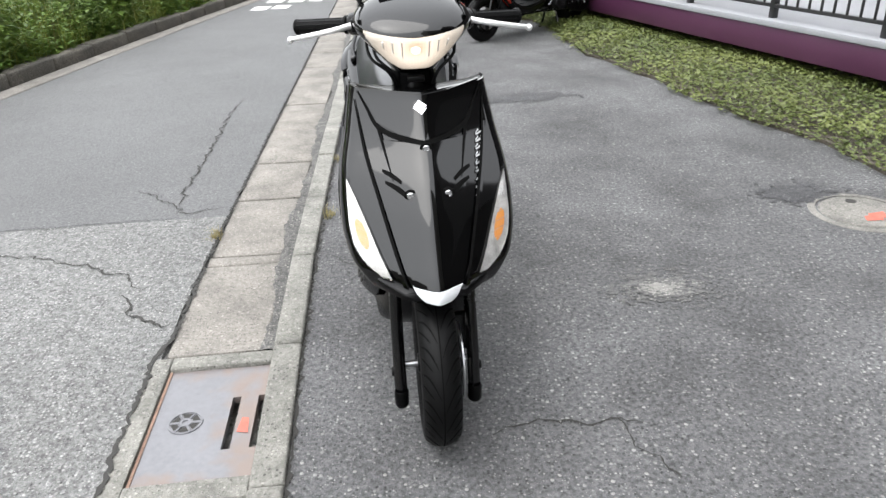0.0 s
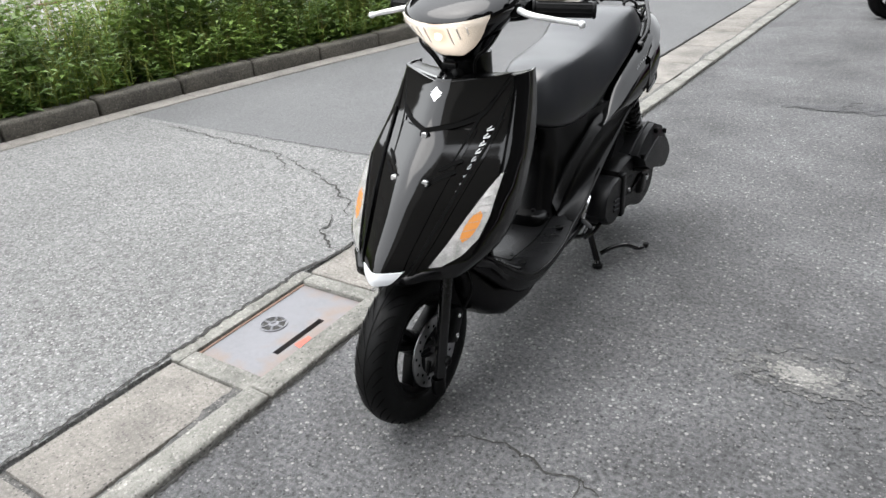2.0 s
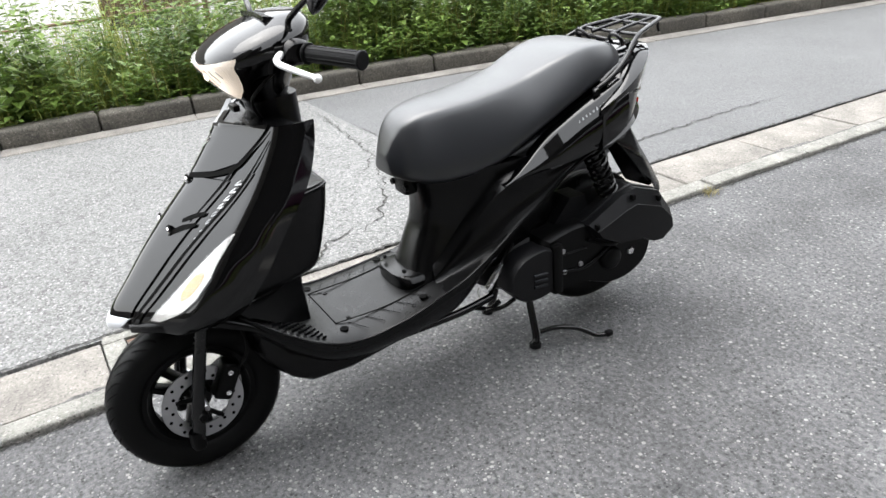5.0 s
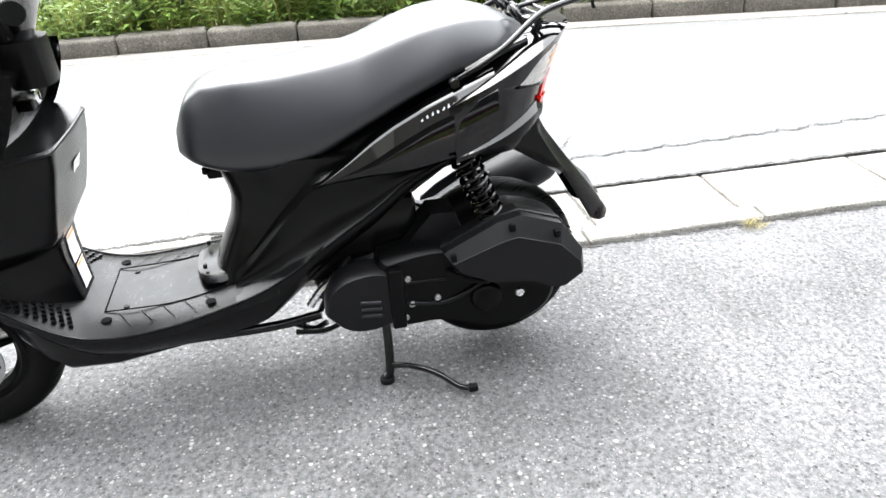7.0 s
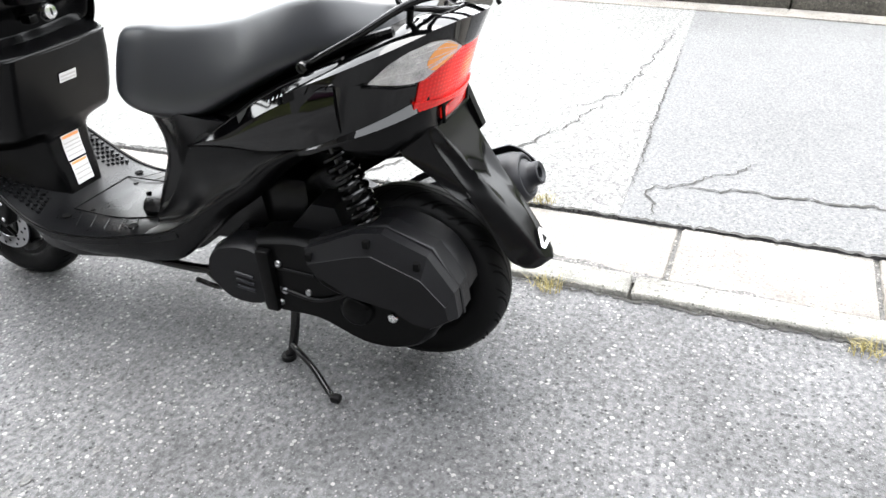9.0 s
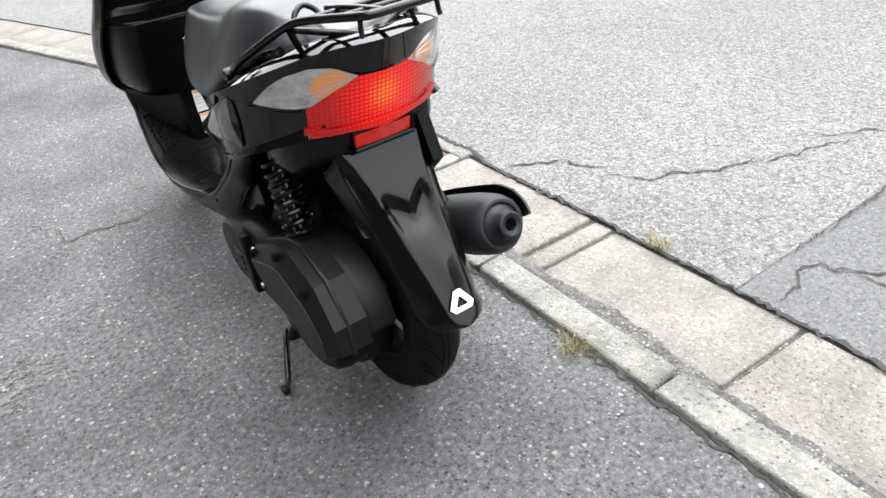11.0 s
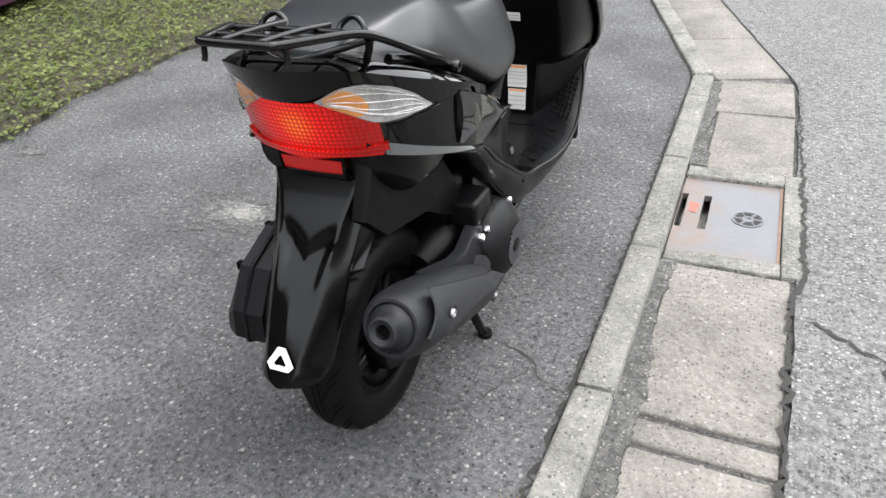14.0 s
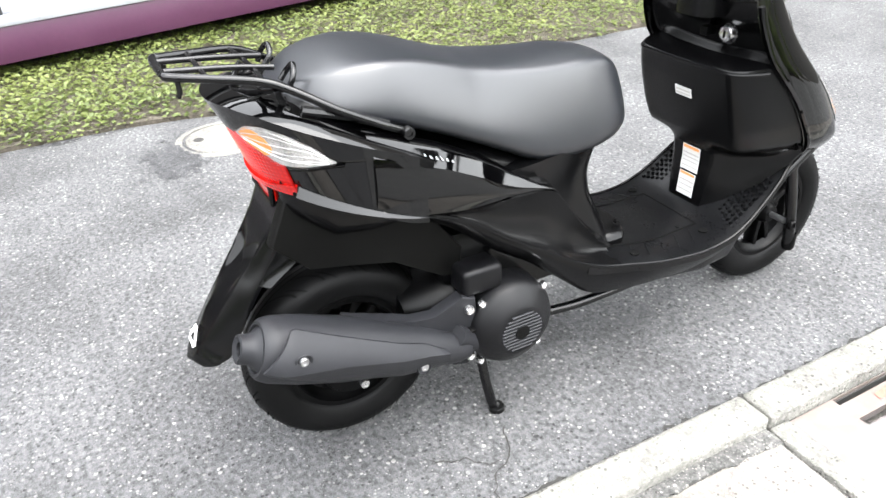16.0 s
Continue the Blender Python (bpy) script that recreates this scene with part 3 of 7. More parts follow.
def drain():
    """Catch pit: concrete frame, steel lid with two slots and a cast rosette."""
    root = tagged(new("drain_grate"), "galvanised steel drain cover with two slots in a concrete frame", "drain cover")
    for a in ((-0.448, -0.39, -0.6, 0.005, 0), (-0.39, -0.09, -0.6, -0.53, 1), (-0.39, -0.09, -0.052, 0.005, 2)):
        block("frame", a[0], a[1], a[2], a[3], -0.1, -0.006, CONCRETE_KERB, root, 0.006, 400 + a[4])
    # lid with real slots: strips round the two openings
    x0, x1, y0, y1, z = -0.386, -0.09, -0.526, -0.056, -0.02
    s = [(-0.183, -0.16), (-0.112, -0.092)]
    sy = (-0.415, -0.2)
    bm = bmesh.new()
    xs = [x0, s[0][0], s[0][1], s[1][0], s[1][1], x1]
    yy = [y0, sy[0], sy[1], y1]
    grid_v = {}

    def vert(i, j, zz):
        key = (i, j, zz)
        if key not in grid_v:
            grid_v[key] = bm.verts.new((xs[i], yy[j], zz))
        return grid_v[key]

    for i in range(5):
        for j in range(3):
            if j == 1 and i in (1, 3):
                for a, b in (((i, j), (i + 1, j)), ((i + 1, j), (i + 1, j + 1)), ((i + 1, j + 1), (i, j + 1)), ((i, j + 1), (i, j))):
                    bm.faces.new((vert(*a, z), vert(*a, z - 0.02), vert(*b, z - 0.02), vert(*b, z)))
                continue
            bm.faces.new((vert(i, j, z), vert(i + 1, j, z), vert(i + 1, j + 1, z), vert(i, j + 1, z)))
    part("lid", bm, STEEL_PLATE, root)
    bm = bmesh.new()
    box(bm, x0, x1, y0, y1, -0.32, -0.28)
    for bx in ((x0, x0 + 0.005, y0, y1), (x1 - 0.005, x1, y0, y1), (x0, x1, y0, y0 + 0.005), (x0, x1, y1 - 0.005, y1)):
        box(bm, *bx, -0.3, -0.03)
    part("pit", bm, CRACK, root)
    c = (-0.295, -0.295, z)
    bm = lathe([(0.046, 0.0), (0.046, 0.003), (0.041, 0.003), (0.041, 0.0)], c, "z", 36)
    lathe([(0.017, 0.0), (0.017, 0.003), (0.009, 0.003), (0.009, 0.0)], c, "z", 24, bm)
    for i in range(6):
        a = math.pi / 3 * i
        d = Vector((math.cos(a), math.sin(a), 0))
        tube([Vector(c) + d * 0.016 + Vector((0, 0, 0.001)), Vector(c) + d * 0.043 + Vector((0, 0, 0.001))], 0.0035, 6, 1, bm)
    part("rosette", bm, STEEL_PLATE, root, "cast six-spoke rosette")
    for i in range(6):
        a0 = math.pi / 3 * (i + 0.17)
        bm = bmesh.new()
        vs = []
        for r, aa in ((0.021, 0.05), (0.039, -0.02), (0.039, 0.72), (0.021, 0.66)):
            vs.append(bm.verts.new((c[0] + r * math.cos(a0 + aa), c[1] + r * math.sin(a0 + aa), z + 0.0015)))
        bm.faces.new(vs)
        part("hollow", bm, CRACK, root)
    bm = bmesh.new()
    vs = [bm.verts.new((-0.162 + x, -0.33 + yv, z + 0.002)) for x, yv in ((0.01, -0.022), (0.04, -0.03), (0.036, 0.03), (0.018, 0.036))]
    bm.faces.new(vs)
    part("paint_mark", bm, RED_PAINT, root, "orange-red spray paint mark")
    bm = bmesh.new()
    box(bm, x0 - 0.002, x0 + 0.006, y0, y1, z - 0.01, z + 0.003)
    part("rim", bm, RUST, root)


drain()


def manhole():
    root = tagged(new("inspection_lid"), "round concrete inspection lid with a red paint mark", "manhole cover")
    c = (2.24, 0.64, 0.0)
    part("lid", lathe([(1e-5, 0.006), (0.155, 0.006), (0.16, 0.0), (0.163, -0.02), (0.168, -0.02), (0.172, 0.004), (0.2, 0.002), (0.205, -0.02)], c, "z", 56, None, False), LID, root)
    part("lifting_hole", disc((c[0] + 0.02, c[1] + 0.1, 0.0055), 0.022, 0.002, "z"), CRACK, root)
    bm = bmesh.new()
    for k2, (dx, dy) in enumerate(((0.0, -0.07), (0.03, -0.05))):
        vs = [bm.verts.new((c[0] + dx + x, c[1] + dy + yv, 0.0085 + k2 * 0.001)) for x, yv in ((-0.04, -0.03), (0.03, -0.035), (0.045, 0.02), (-0.025, 0.012))]
        bm.faces.new(vs)
    part("paint_mark", bm, RED_PAINT, root, "faded red spray paint mark")


manhole()

# ---- far kerb and its verge ----
old = tagged(new("kerb_road"), "dark weathered concrete kerb before the weeds", "kerb", kind="structure")
yk = -8.0
i = 0
while yk < 15:
    xa, xb = far_kerb_x(yk), far_kerb_x(yk + 0.6)
    a = math.degrees(math.atan2(-(xb - xa), 0.6))
    block("kerb_block", -0.15, 0.0, 0.004, 0.6 * math.hypot(1, (xb - xa) / 0.6) - 0.004, -0.08, 0.11 + 0.006 * math.sin(i * 1.7), CONCRETE_OLD, old, 0.022, 500 + i, a, (xa, yk, 0))
    yk += 0.6
    i += 1
apron = tagged(new("gutter_road"), "pale mortar strip at the foot of the road kerb", "gutter", kind="structure")
yk = -8.0
i = 0
while yk < 15:
    xa, xb = far_kerb_x(yk), far_kerb_x(yk + 1.2)
    a = math.degrees(math.atan2(-(xb - xa), 1.2))
    block("gutter_slab", 0.003, 0.17, 0.002, 1.2 * math.hypot(1, (xb - xa) / 1.2) - 0.002, -0.08, 0.0, CONCRETE, apron, 0.006, 700 + i, a, (xa, yk, 0))
    yk += 1.2
    i += 1
verge = outline_sheet("ground_verge", [(far_kerb_x(v) - 0.15, v) for v in ys[::2]] + [(-1.5, 26), (-12, 26), (-12, -8)], 0.07, SOIL, 0.1, 0.0)
tagged(verge, "dark soil of the overgrown verge", "ground", kind="structure")
tagged(outline_sheet("pavement_far_lot", [(-5.4, -12), (-5.0, 3), (-4.3, 8), (-3.6, 14), (-40, 30), (-40, -12)], 0.085, GRAVEL, 0.02, 0.0), "pale gravel of the lot behind the fence", "pavement", kind="structure")
for k2, (lx, ly, lw, ld) in enumerate(((-1.2, 7.85, 0.2, 0.36), (-0.94, 7.9, 0.2, 0.34), (-1.08, 8.55, 0.22, 0.4), (-0.78, 8.5, 0.2, 0.42), (-0.5, 8.5, 0.18, 0.4), (-0.95, 9.3, 0.24, 0.5), (-0.6, 9.3, 0.22, 0.5))):
    raw = [(lx, ly, -0.003), (lx + lw, ly - 0.04, -0.003), (lx + lw + 0.05, ly + ld - 0.04, -0.003), (lx + 0.04, ly + ld, -0.003)]
    tagged(raw_mesh("road_marking", raw, [(0, 1, 2, 3)], WHITE_PAINT), "worn white painted letter on the road", "road marking", kind="structure")


# ---- weeds ----
def blade(V, F, p, h, w, lean, az, rnd):
    d = Vector((math.cos(az), math.sin(az), 0))
    s = Vector((-d.y, d.x, 0))
    i = len(V)
    for f in (0, 0.5, 1):
        q = Vector(p) + Vector((0, 0, h * (f - 0.15 * f * f * lean * 2))) + d * (lean * h * f * f)
        ww = w * (1 - f * 0.9) / 2
        V.append(q - s * ww)
        V.append(q + s * ww)
    F.append((i, i + 1, i + 3, i + 2))
    F.append((i + 2, i + 3, i + 5, i + 4))


def leaf(V, F, p, d, up, length, width):
    s = d.cross(up).normalized() * width / 2
    i = len(V)
    mid = p + d * length * 0.45 + up * length * 0.08
    tip = p + d * length - up * length * 0.12
    V.extend([p, mid - s, tip, mid + s])
    F.append((i, i + 1, i + 2))
    F.append((i, i + 2, i + 3))


def weeds():
    rnd = random.Random(4)
    V, F = [], []
    GV, GF = [], []
    SV, SF = [], []
    for _ in range(6600):
        y0 = rnd.uniform(-5, 15)
        dist = rnd.random() ** 1.5 * 1.5
        x0 = far_kerb_x(y0) - 0.13 - dist
        bushy = math.exp(-((y0 - 2.9) / 2.3) ** 2) + 0.5 * math.exp(-((y0 - 7.5) / 1.5) ** 2)
        tall = min(1.2, 0.25 + 0.3 * math.sin(y0 * 4.3 + 0.7) * math.sin(y0 * 1.7 + 1) + 0.75 * bushy)
        h = rnd.uniform(0.12, 0.36) + min(dist * 2.4, 1) * rnd.uniform(0.1, 0.72) * (0.4 + 0.75 * tall)
        kind = rnd.random()
        base = Vector((x0, y0, 0.06))
        if kind < 0.5 - 0.22 * min(1, bushy):
            for _ in range(5):
                blade(GV, GF, base + Vector((rnd.uniform(-0.05, 0.05), rnd.uniform(-0.05, 0.05), 0)), h * rnd.uniform(0.7, 1.2), rnd.uniform(0.006, 0.013), rnd.uniform(0.1, 0.7), rnd.uniform(0, 6.28), rnd)
        elif kind < 0.56 - 0.22 * min(1, bushy):
            for _ in range(3):
                blade(SV, SF, base, h * rnd.uniform(0.9, 1.35), 0.007, rnd.uniform(0.05, 0.3), rnd.uniform(0, 6.28), rnd)
        else:
            lean = Vector((rnd.uniform(-0.25, 0.35), rnd.uniform(-0.25, 0.25), 1)).normalized()
            blade(V, F, base, h, 0.008, 0.05, rnd.uniform(0, 6.28), rnd)
            n = int(7 + h * 26)
            for k in range(n):
                f = (k + 1) / n
                a = k * 2.4 + rnd.uniform(-0.4, 0.4)
                d = Vector((math.cos(a), math.sin(a), rnd.uniform(-0.1, 0.6))).normalized()
                size = rnd.uniform(0.055, 0.12) * (1.25 - 0.65 * f)
                leaf(V, F, base + lean * h * f, d, Vector((0, 0, 1)), size, size * rnd.uniform(0.38, 0.6))
    # taller broad-leaved clumps standing out of the mass
    for _ in range(46):
        y0 = rnd.uniform(-1.5, 9.5)
        cx = far_kerb_x(y0) - rnd.uniform(0.3, 0.8)
        top = rnd.uniform(0.55, 1.05)
        for _ in range(rnd.randint(3, 7)):
            base = Vector((cx + rnd.uniform(-0.14, 0.14), y0 + rnd.uniform(-0.16, 0.16), 0.05))
            h = top * rnd.uniform(0.75, 1.1)
            lean = Vector((rnd.uniform(-0.12, 0.2), rnd.uniform(-0.16, 0.16), 1)).normalized()
            blade(V, F, base, h, 0.011, 0.04, rnd.uniform(0, 6.28), rnd)
            n = int(14 + h * 30)
            for k in range(n):
                f = (k + 1) / n
                a = k * 2.4 + rnd.uniform(-0.5, 0.5)
                d = Vector((math.cos(a), math.sin(a), rnd.uniform(-0.35, 0.35))).normalized()
                size = rnd.uniform(0.08, 0.17) * (1.2 - 0.75 * f)
                leaf(V, F, base + lean * h * f, d, Vector((0, 0, 1)), size, size * rnd.uniform(0.45, 0.65))
    # low creeping edge over the kerb
    for _ in range(4200):
        y0 = rnd.uniform(-4, 14)
        if 0.5 + 0.5 * math.sin(y0 * 3.1) < rnd.random():
            continue
        x0 = far_kerb_x(y0) - rnd.uniform(0.07, 0.3)
        a = rnd.uniform(0, 6.28)
        d = Vector((math.cos(a), math.sin(a), rnd.uniform(0, 0.5))).normalized()
        leaf(V, F, Vector((x0, y0, 0.1 + rnd.uniform(0, 0.06))), d, Vector((0, 0, 1)), rnd.uniform(0.03, 0.06), rnd.uniform(0.015, 0.03))
    tagged(raw_mesh("weeds", V, F, LEAF), "tall leafy green weeds crowding behind the road kerb", "weeds", kind="stuff")
    tagged(raw_mesh("tall_grass", GV, GF, GRASS), "long yellow-green grass among the weeds", "grass", kind="stuff")
    tagged(raw_mesh("dry_stalks", SV, SF, STRAW), "dry straw-coloured stalks among the weeds", "grass", kind="stuff")


weeds()


def lot_edge(y):
    return lerp([(-8, 2.5), (-2, 2.56), (-0.65, 2.62), (0.3, 2.5), (0.8, 2.55), (1.3, 2.62), (1.6, 2.5), (2.25, 2.33), (3.25, 2.22), (4.2, 2.03), (5.5, 2.05), (9, 1.2)], y) + 0.03 * math.sin(y * 9) + 0.02 * math.sin(y * 23)


def deck_x(y):
    return 3.9 - 0.245 * y


def ground_cover():
    rnd = random.Random(9)
    mound = outline_sheet("ground_bed", [(lot_edge(v * 0.25) + 0.03, v * 0.25) for v in range(-24, 26)] + [(5, 6.3), (5, -6)], 0.02, SOIL, 0.06, 0.0)
    tagged(mound, "soil bed under the low ground cover", "ground", kind="structure")
    V, F = [], []
    for _ in range(44000):
        y0 = rnd.uniform(-4.5, 6.2)
        e = lot_edge(y0)
        span = deck_x(y0) + 0.25 - e
        if span <= 0:
            continue
        f = rnd.random()
        x0 = e + span * f + rnd.gauss(0, 0.02)
        z0 = 0.02 + 0.055 * min(1, f * span / 0.12) * rnd.uniform(0.3, 1.1)
        a = rnd.uniform(0, 6.28)
        size = rnd.uniform(0.018, 0.038)
        tilt = rnd.uniform(-0.15, 0.75)
        d = Vector((math.cos(a), math.sin(a), tilt)).normalized()
        leaf(V, F, Vector((x0, y0, z0)), d, Vector((rnd.uniform(-0.3, 0.3), rnd.uniform(-0.3, 0.3), 1)).normalized(), size, size * rnd.uniform(0.6, 0.9))
    tagged(raw_mesh("ground_cover", V, F, CLOVER), "dense yellow-green low ground cover beside the asphalt", "ground cover", kind="stuff")


ground_cover()


# ---- raised deck with its railing, and unseen dark walls added behind it ----
def deck():
    y0, y1 = -9.0, 11.0
    n = Vector((1, 0.245, 0)).normalized()
    along = Vector((-0.245, 1, 0)).normalized()
    base = Vector((deck_x(0), 0, 0))
    m = Matrix(((along.x, n.x, 0, base.x), (along.y, n.y, 0, base.y), (0, 0, 1, 0), (0, 0, 0, 1)))
    root = tagged(new("deck"), "raised deck edge with a purple fascia and black railing", "deck", kind="structure")
    root.matrix_basis = m

    def bar(name, a0, a1, d0, d1, z0, z1, mat, bevel=0.004):
        bm = bmesh.new()
        box(bm, a0, a1, d0, d1, z0, z1, bevel)
        return part(name, bm, mat, root)

    bar("fascia", y0, y1, 0.0, 0.05, 0.13, 0.31, PURPLE)
    bar("ledge", y0, y1, -0.012, 0.6, 0.313, 0.355, PALE_LEDGE)
    bar("deck_floor", y0, y1, 0.6, 3.0, 0.3, 0.35, PALE_LEDGE)
    # black sheet stands in for the shade in the gap under the fascia
    bar("skirt", y0, y1, 0.45, 0.5, 0.0, 0.31, RAIL_GAP_BLACK)
    bar("rail_low", y0, y1, 0.07, 0.1, 0.43, 0.455, RAIL_GAP_BLACK)
    bar("rail_top", y0, y1, 0.06, 0.11, 1.2, 1.24, RAIL_GAP_BLACK)
    a = y0
    i = 0
    while a < y1:
        bar("post" if i % 9 == 0 else "baluster", a, a + (0.045 if i % 9 == 0 else 0.014), 0.07, 0.07 + (0.045 if i % 9 == 0 else 0.014), 0.355 if i % 9 == 0 else 0.45, 1.2, RAIL_GAP_BLACK, 0.002)
        a += 0.105
        i += 1
    # unseen wall behind the deck, added to darken what the paint reflects
    wall = raw_mesh("wall_unseen_building", [(-9, 1.9, 0), (20, 1.9, 0), (20, 1.9, 4.2), (-9, 1.9, 4.2), (-9, 2.2, 0), (20, 2.2, 0), (20, 2.2, 4.2), (-9, 2.2, 4.2)],
                    [(0, 1, 2, 3), (7, 6, 5, 4), (3, 2, 6, 7), (0, 3, 7, 4), (1, 5, 6, 2)], UNSEEN_WALL_DARK)
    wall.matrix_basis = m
    tagged(wall, "unseen near-black wall behind the deck, added to darken reflections", "wall", kind="structure")
    # unseen tall block, added to put a dark side into the cowl's reflection
    wing = raw_mesh("wall_unseen_wing", [(6.9, -2.5, 0), (12.0, -2.5, 0), (12.0, -2.5, 14), (6.9, -2.5, 14), (8.8, -11.0, 0), (12.0, -11.0, 0), (12.0, -11.0, 14), (8.8, -11.0, 14)],
                    [(3, 2, 1, 0), (4, 5, 6, 7), (7, 6, 2, 3), (4, 7, 3, 0), (2, 6, 5, 1)], UNSEEN_WALL_DARK)
    tagged(wing, "unseen near-black block beyond the lot, added to darken reflections", "wall", kind="structure")
    # unseen walls added on the other sides, sized to shape the reflections
    for nm, (x0, x1, y0, y1, h) in (("wall_unseen_west", (-24, -23, -14, 34, 8.0)), ("wall_south", (-23, 2.6, -12, -11, 2.2)), ("wall_unseen_south_east", (2.6, 8.8, -11, -6.0, 14.0)), ("wall_unseen_north", (-23, 16, 34, 35, 9.0))):
        bm = bmesh.new()
        box(bm, x0, x1, y0, y1, -0.08, h)
        tagged(link_mesh(nm, bm, UNSEEN_WALL_GREY, None, "", False), "unseen plain wall added around the street to shape reflections", "wall", kind="structure")


deck()


# ---- scooter materials ----
GLOSS = material("gloss_black_paint", (0.0006, 0.0006, 0.0007), 0.045, 0.0, 0.0, 6.0, 0.0, 200.0, 0.01, Specular_IOR_Level=0.44)
MATTE = material("matte_black_plastic", (0.0016, 0.0016, 0.0018), 0.27, 0.0, 0.0, 9.0, 0.0, 1400.0, 0.0, Specular_IOR_Level=0.2)
FENDER = material("satin_black_fender_plastic", (0.0012, 0.0012, 0.0014), 0.22, 0.0, 0.0, 9.0, 0.0, 1400.0, 0.0, Specular_IOR_Level=0.24)
FLOOR_PLASTIC = material("scuffed_floor_plastic", (0.0022, 0.0023, 0.0027), 0.34, 0.0, 0.0, 14.0, 0.06, 900.0, 0.12, Specular_IOR_Level=0.19)
VINYL = material("black_seat_vinyl", (0.006, 0.007, 0.0095), 0.36, 0.0, 0.0, 5.0, 0.08, 1600.0, 0.0, Specular_IOR_Level=0.78)
RUBBER = material("tyre_rubber", (0.0028, 0.0028, 0.0029), 0.5, 0.0, 0.35, 14.0, 0.2, 700.0, 0.1, Specular_IOR_Level=0.12)
GROOVE = material("tyre_groove", (0.0012, 0.0012, 0.0012), 0.9, Specular_IOR_Level=0.1)
DUSTY = material("dusty_black_plastic", (0.0012, 0.0012, 0.0011), 0.5, 0.0, 0.75, 9.0, 0.1, 900.0, 0.1, Specular_IOR_Level=0.12)
ENGINE = material("black_engine_paint", (0.001, 0.001, 0.0011), 0.36, 0.0, 0.3, 12.0, 0.25, 500.0, 0.1, Specular_IOR_Level=0.12)
CASE = material("grey_black_engine_cover", (0.0034, 0.0034, 0.004), 0.42, 0.0, 0.25, 10.0, 0.2, 800.0, 0.08, Specular_IOR_Level=0.2)
MUFFLER = material("heatproof_grey_paint", (0.0125, 0.0128, 0.0148), 0.46, 0.0, 0.18, 8.0, 0.15, 900.0, 0.06, Specular_IOR_Level=0.22)
BLACK_STEEL = material("black_tube_steel", (0.0015, 0.0015, 0.0017), 0.22, 0.0, 0.0, 8.0, 0.0, 100.0, 0.08, Specular_IOR_Level=0.4)
SILVER = material("polished_alloy", (0.75, 0.75, 0.76), 0.25, 1.0, 0.08, 20.0, 0.0, 100.0, 0.08)
DISC_STEEL = material("brushed_disc_steel", (0.42, 0.42, 0.43), 0.38, 1.0, 0.12, 30.0, 0.1, 600.0, 0.08)
WHITE_ALLOY = material("pale_lever_alloy", (0.72, 0.72, 0.72), 0.35, 0.3, 0.05, 20.0)
PALE_PAINT = material("pale_decal", (0.55, 0.56, 0.58), 0.3, 0.0, 0.05, 30.0)
GREY_DECAL = material("grey_decal", (0.17, 0.175, 0.18), 0.3)
DECAL_SILVER = material("silver_decal", (0.33, 0.335, 0.34), 0.3, 0.0, 0.05, 30.0)
STICKER = material("white_sticker", (0.62, 0.61, 0.6), 0.45, 0.0, 0.06, 40.0)
ORANGE_INK = material("orange_ink", (0.75, 0.3, 0.1), 0.5)
GREY_INK = material("grey_ink", (0.42, 0.4, 0.38), 0.5)
# unlit bulb with a faint painted-in glow
AMBER_GLOW = lamp_plastic("amber_bulb", (0.4, 0.17, 0.045), (1.0, 0.32, 0.05), 0.04, 0.25)
RED_LENS = lamp_plastic("lit_red_lens", (0.16, 0.002, 0.002), (1.0, 0.012, 0.006), 0.11, 0.1, 0.0075, (0.0, 0.93, 0.698))
# glows faintly though no lamp is lit behind it
REFLECTOR_RED_GLOW = lamp_plastic("glowing_red_reflector", (0.2, 0.005, 0.004), (1.0, 0.02, 0.01), 0.05, 0.1)
REFLECTOR = material("ribbed_lamp_reflector", (0.46, 0.45, 0.44), 0.25, 0.5, 0.5, 40.0, 0.9, 130.0)
HEADLAMP = lamp_plastic("lit_headlamp_reflector", (0.5, 0.46, 0.41), (1.0, 0.84, 0.68), 0.24, 0.25, 0.007, (0.0, -0.24, 0.9), 0.85, 1.35)
BULB = lamp_plastic("lit_bulb", (0.9, 0.85, 0.8), (1.0, 0.86, 0.68), 0.6, 0.2)
GLASS = bpy.data.materials.new("clear_lens")
GLASS.use_nodes = True
_n, _l = GLASS.node_tree.nodes, GLASS.node_tree.links
_clear, _gloss, _edge, _amount, _mix = _n.new("ShaderNodeBsdfTransparent"), _n.new("ShaderNodeBsdfGlossy"), _n.new("ShaderNodeLayerWeight"), _n.new("ShaderNodeMapRange"), _n.new("ShaderNodeMixShader")
_gloss.inputs["Roughness"].default_value = 0.04
_edge.inputs["Blend"].default_value = 0.2
_amount.inputs["To Min"].default_value, _amount.inputs["To Max"].default_value = 0.03, 0.5
_l.new(_edge.outputs["Facing"], _amount.inputs["Value"])
_l.new(_amount.outputs[0], _mix.inputs[0])
_l.new(_clear.outputs[0], _mix.inputs[1])
_l.new(_gloss.outputs[0], _mix.inputs[2])
_l.new(_mix.outputs[0], _n["Material Output"].inputs["Surface"])
MIRROR = material("mirror_glass", (0.9, 0.9, 0.9), 0.02, 1.0)

# ---- scooter: x to its left, y to its rear, z up ----
bike = tagged(new("motor_scooter"), "glossy black motor scooter standing on its centre stand on asphalt", "scooter")
bike.matrix_basis = pose(0.377, 0, 0, 0, 0, 0)
FRONT_Y, FRONT_R, REAR_Y, REAR_R = -0.43, 0.203, 0.79, 0.208


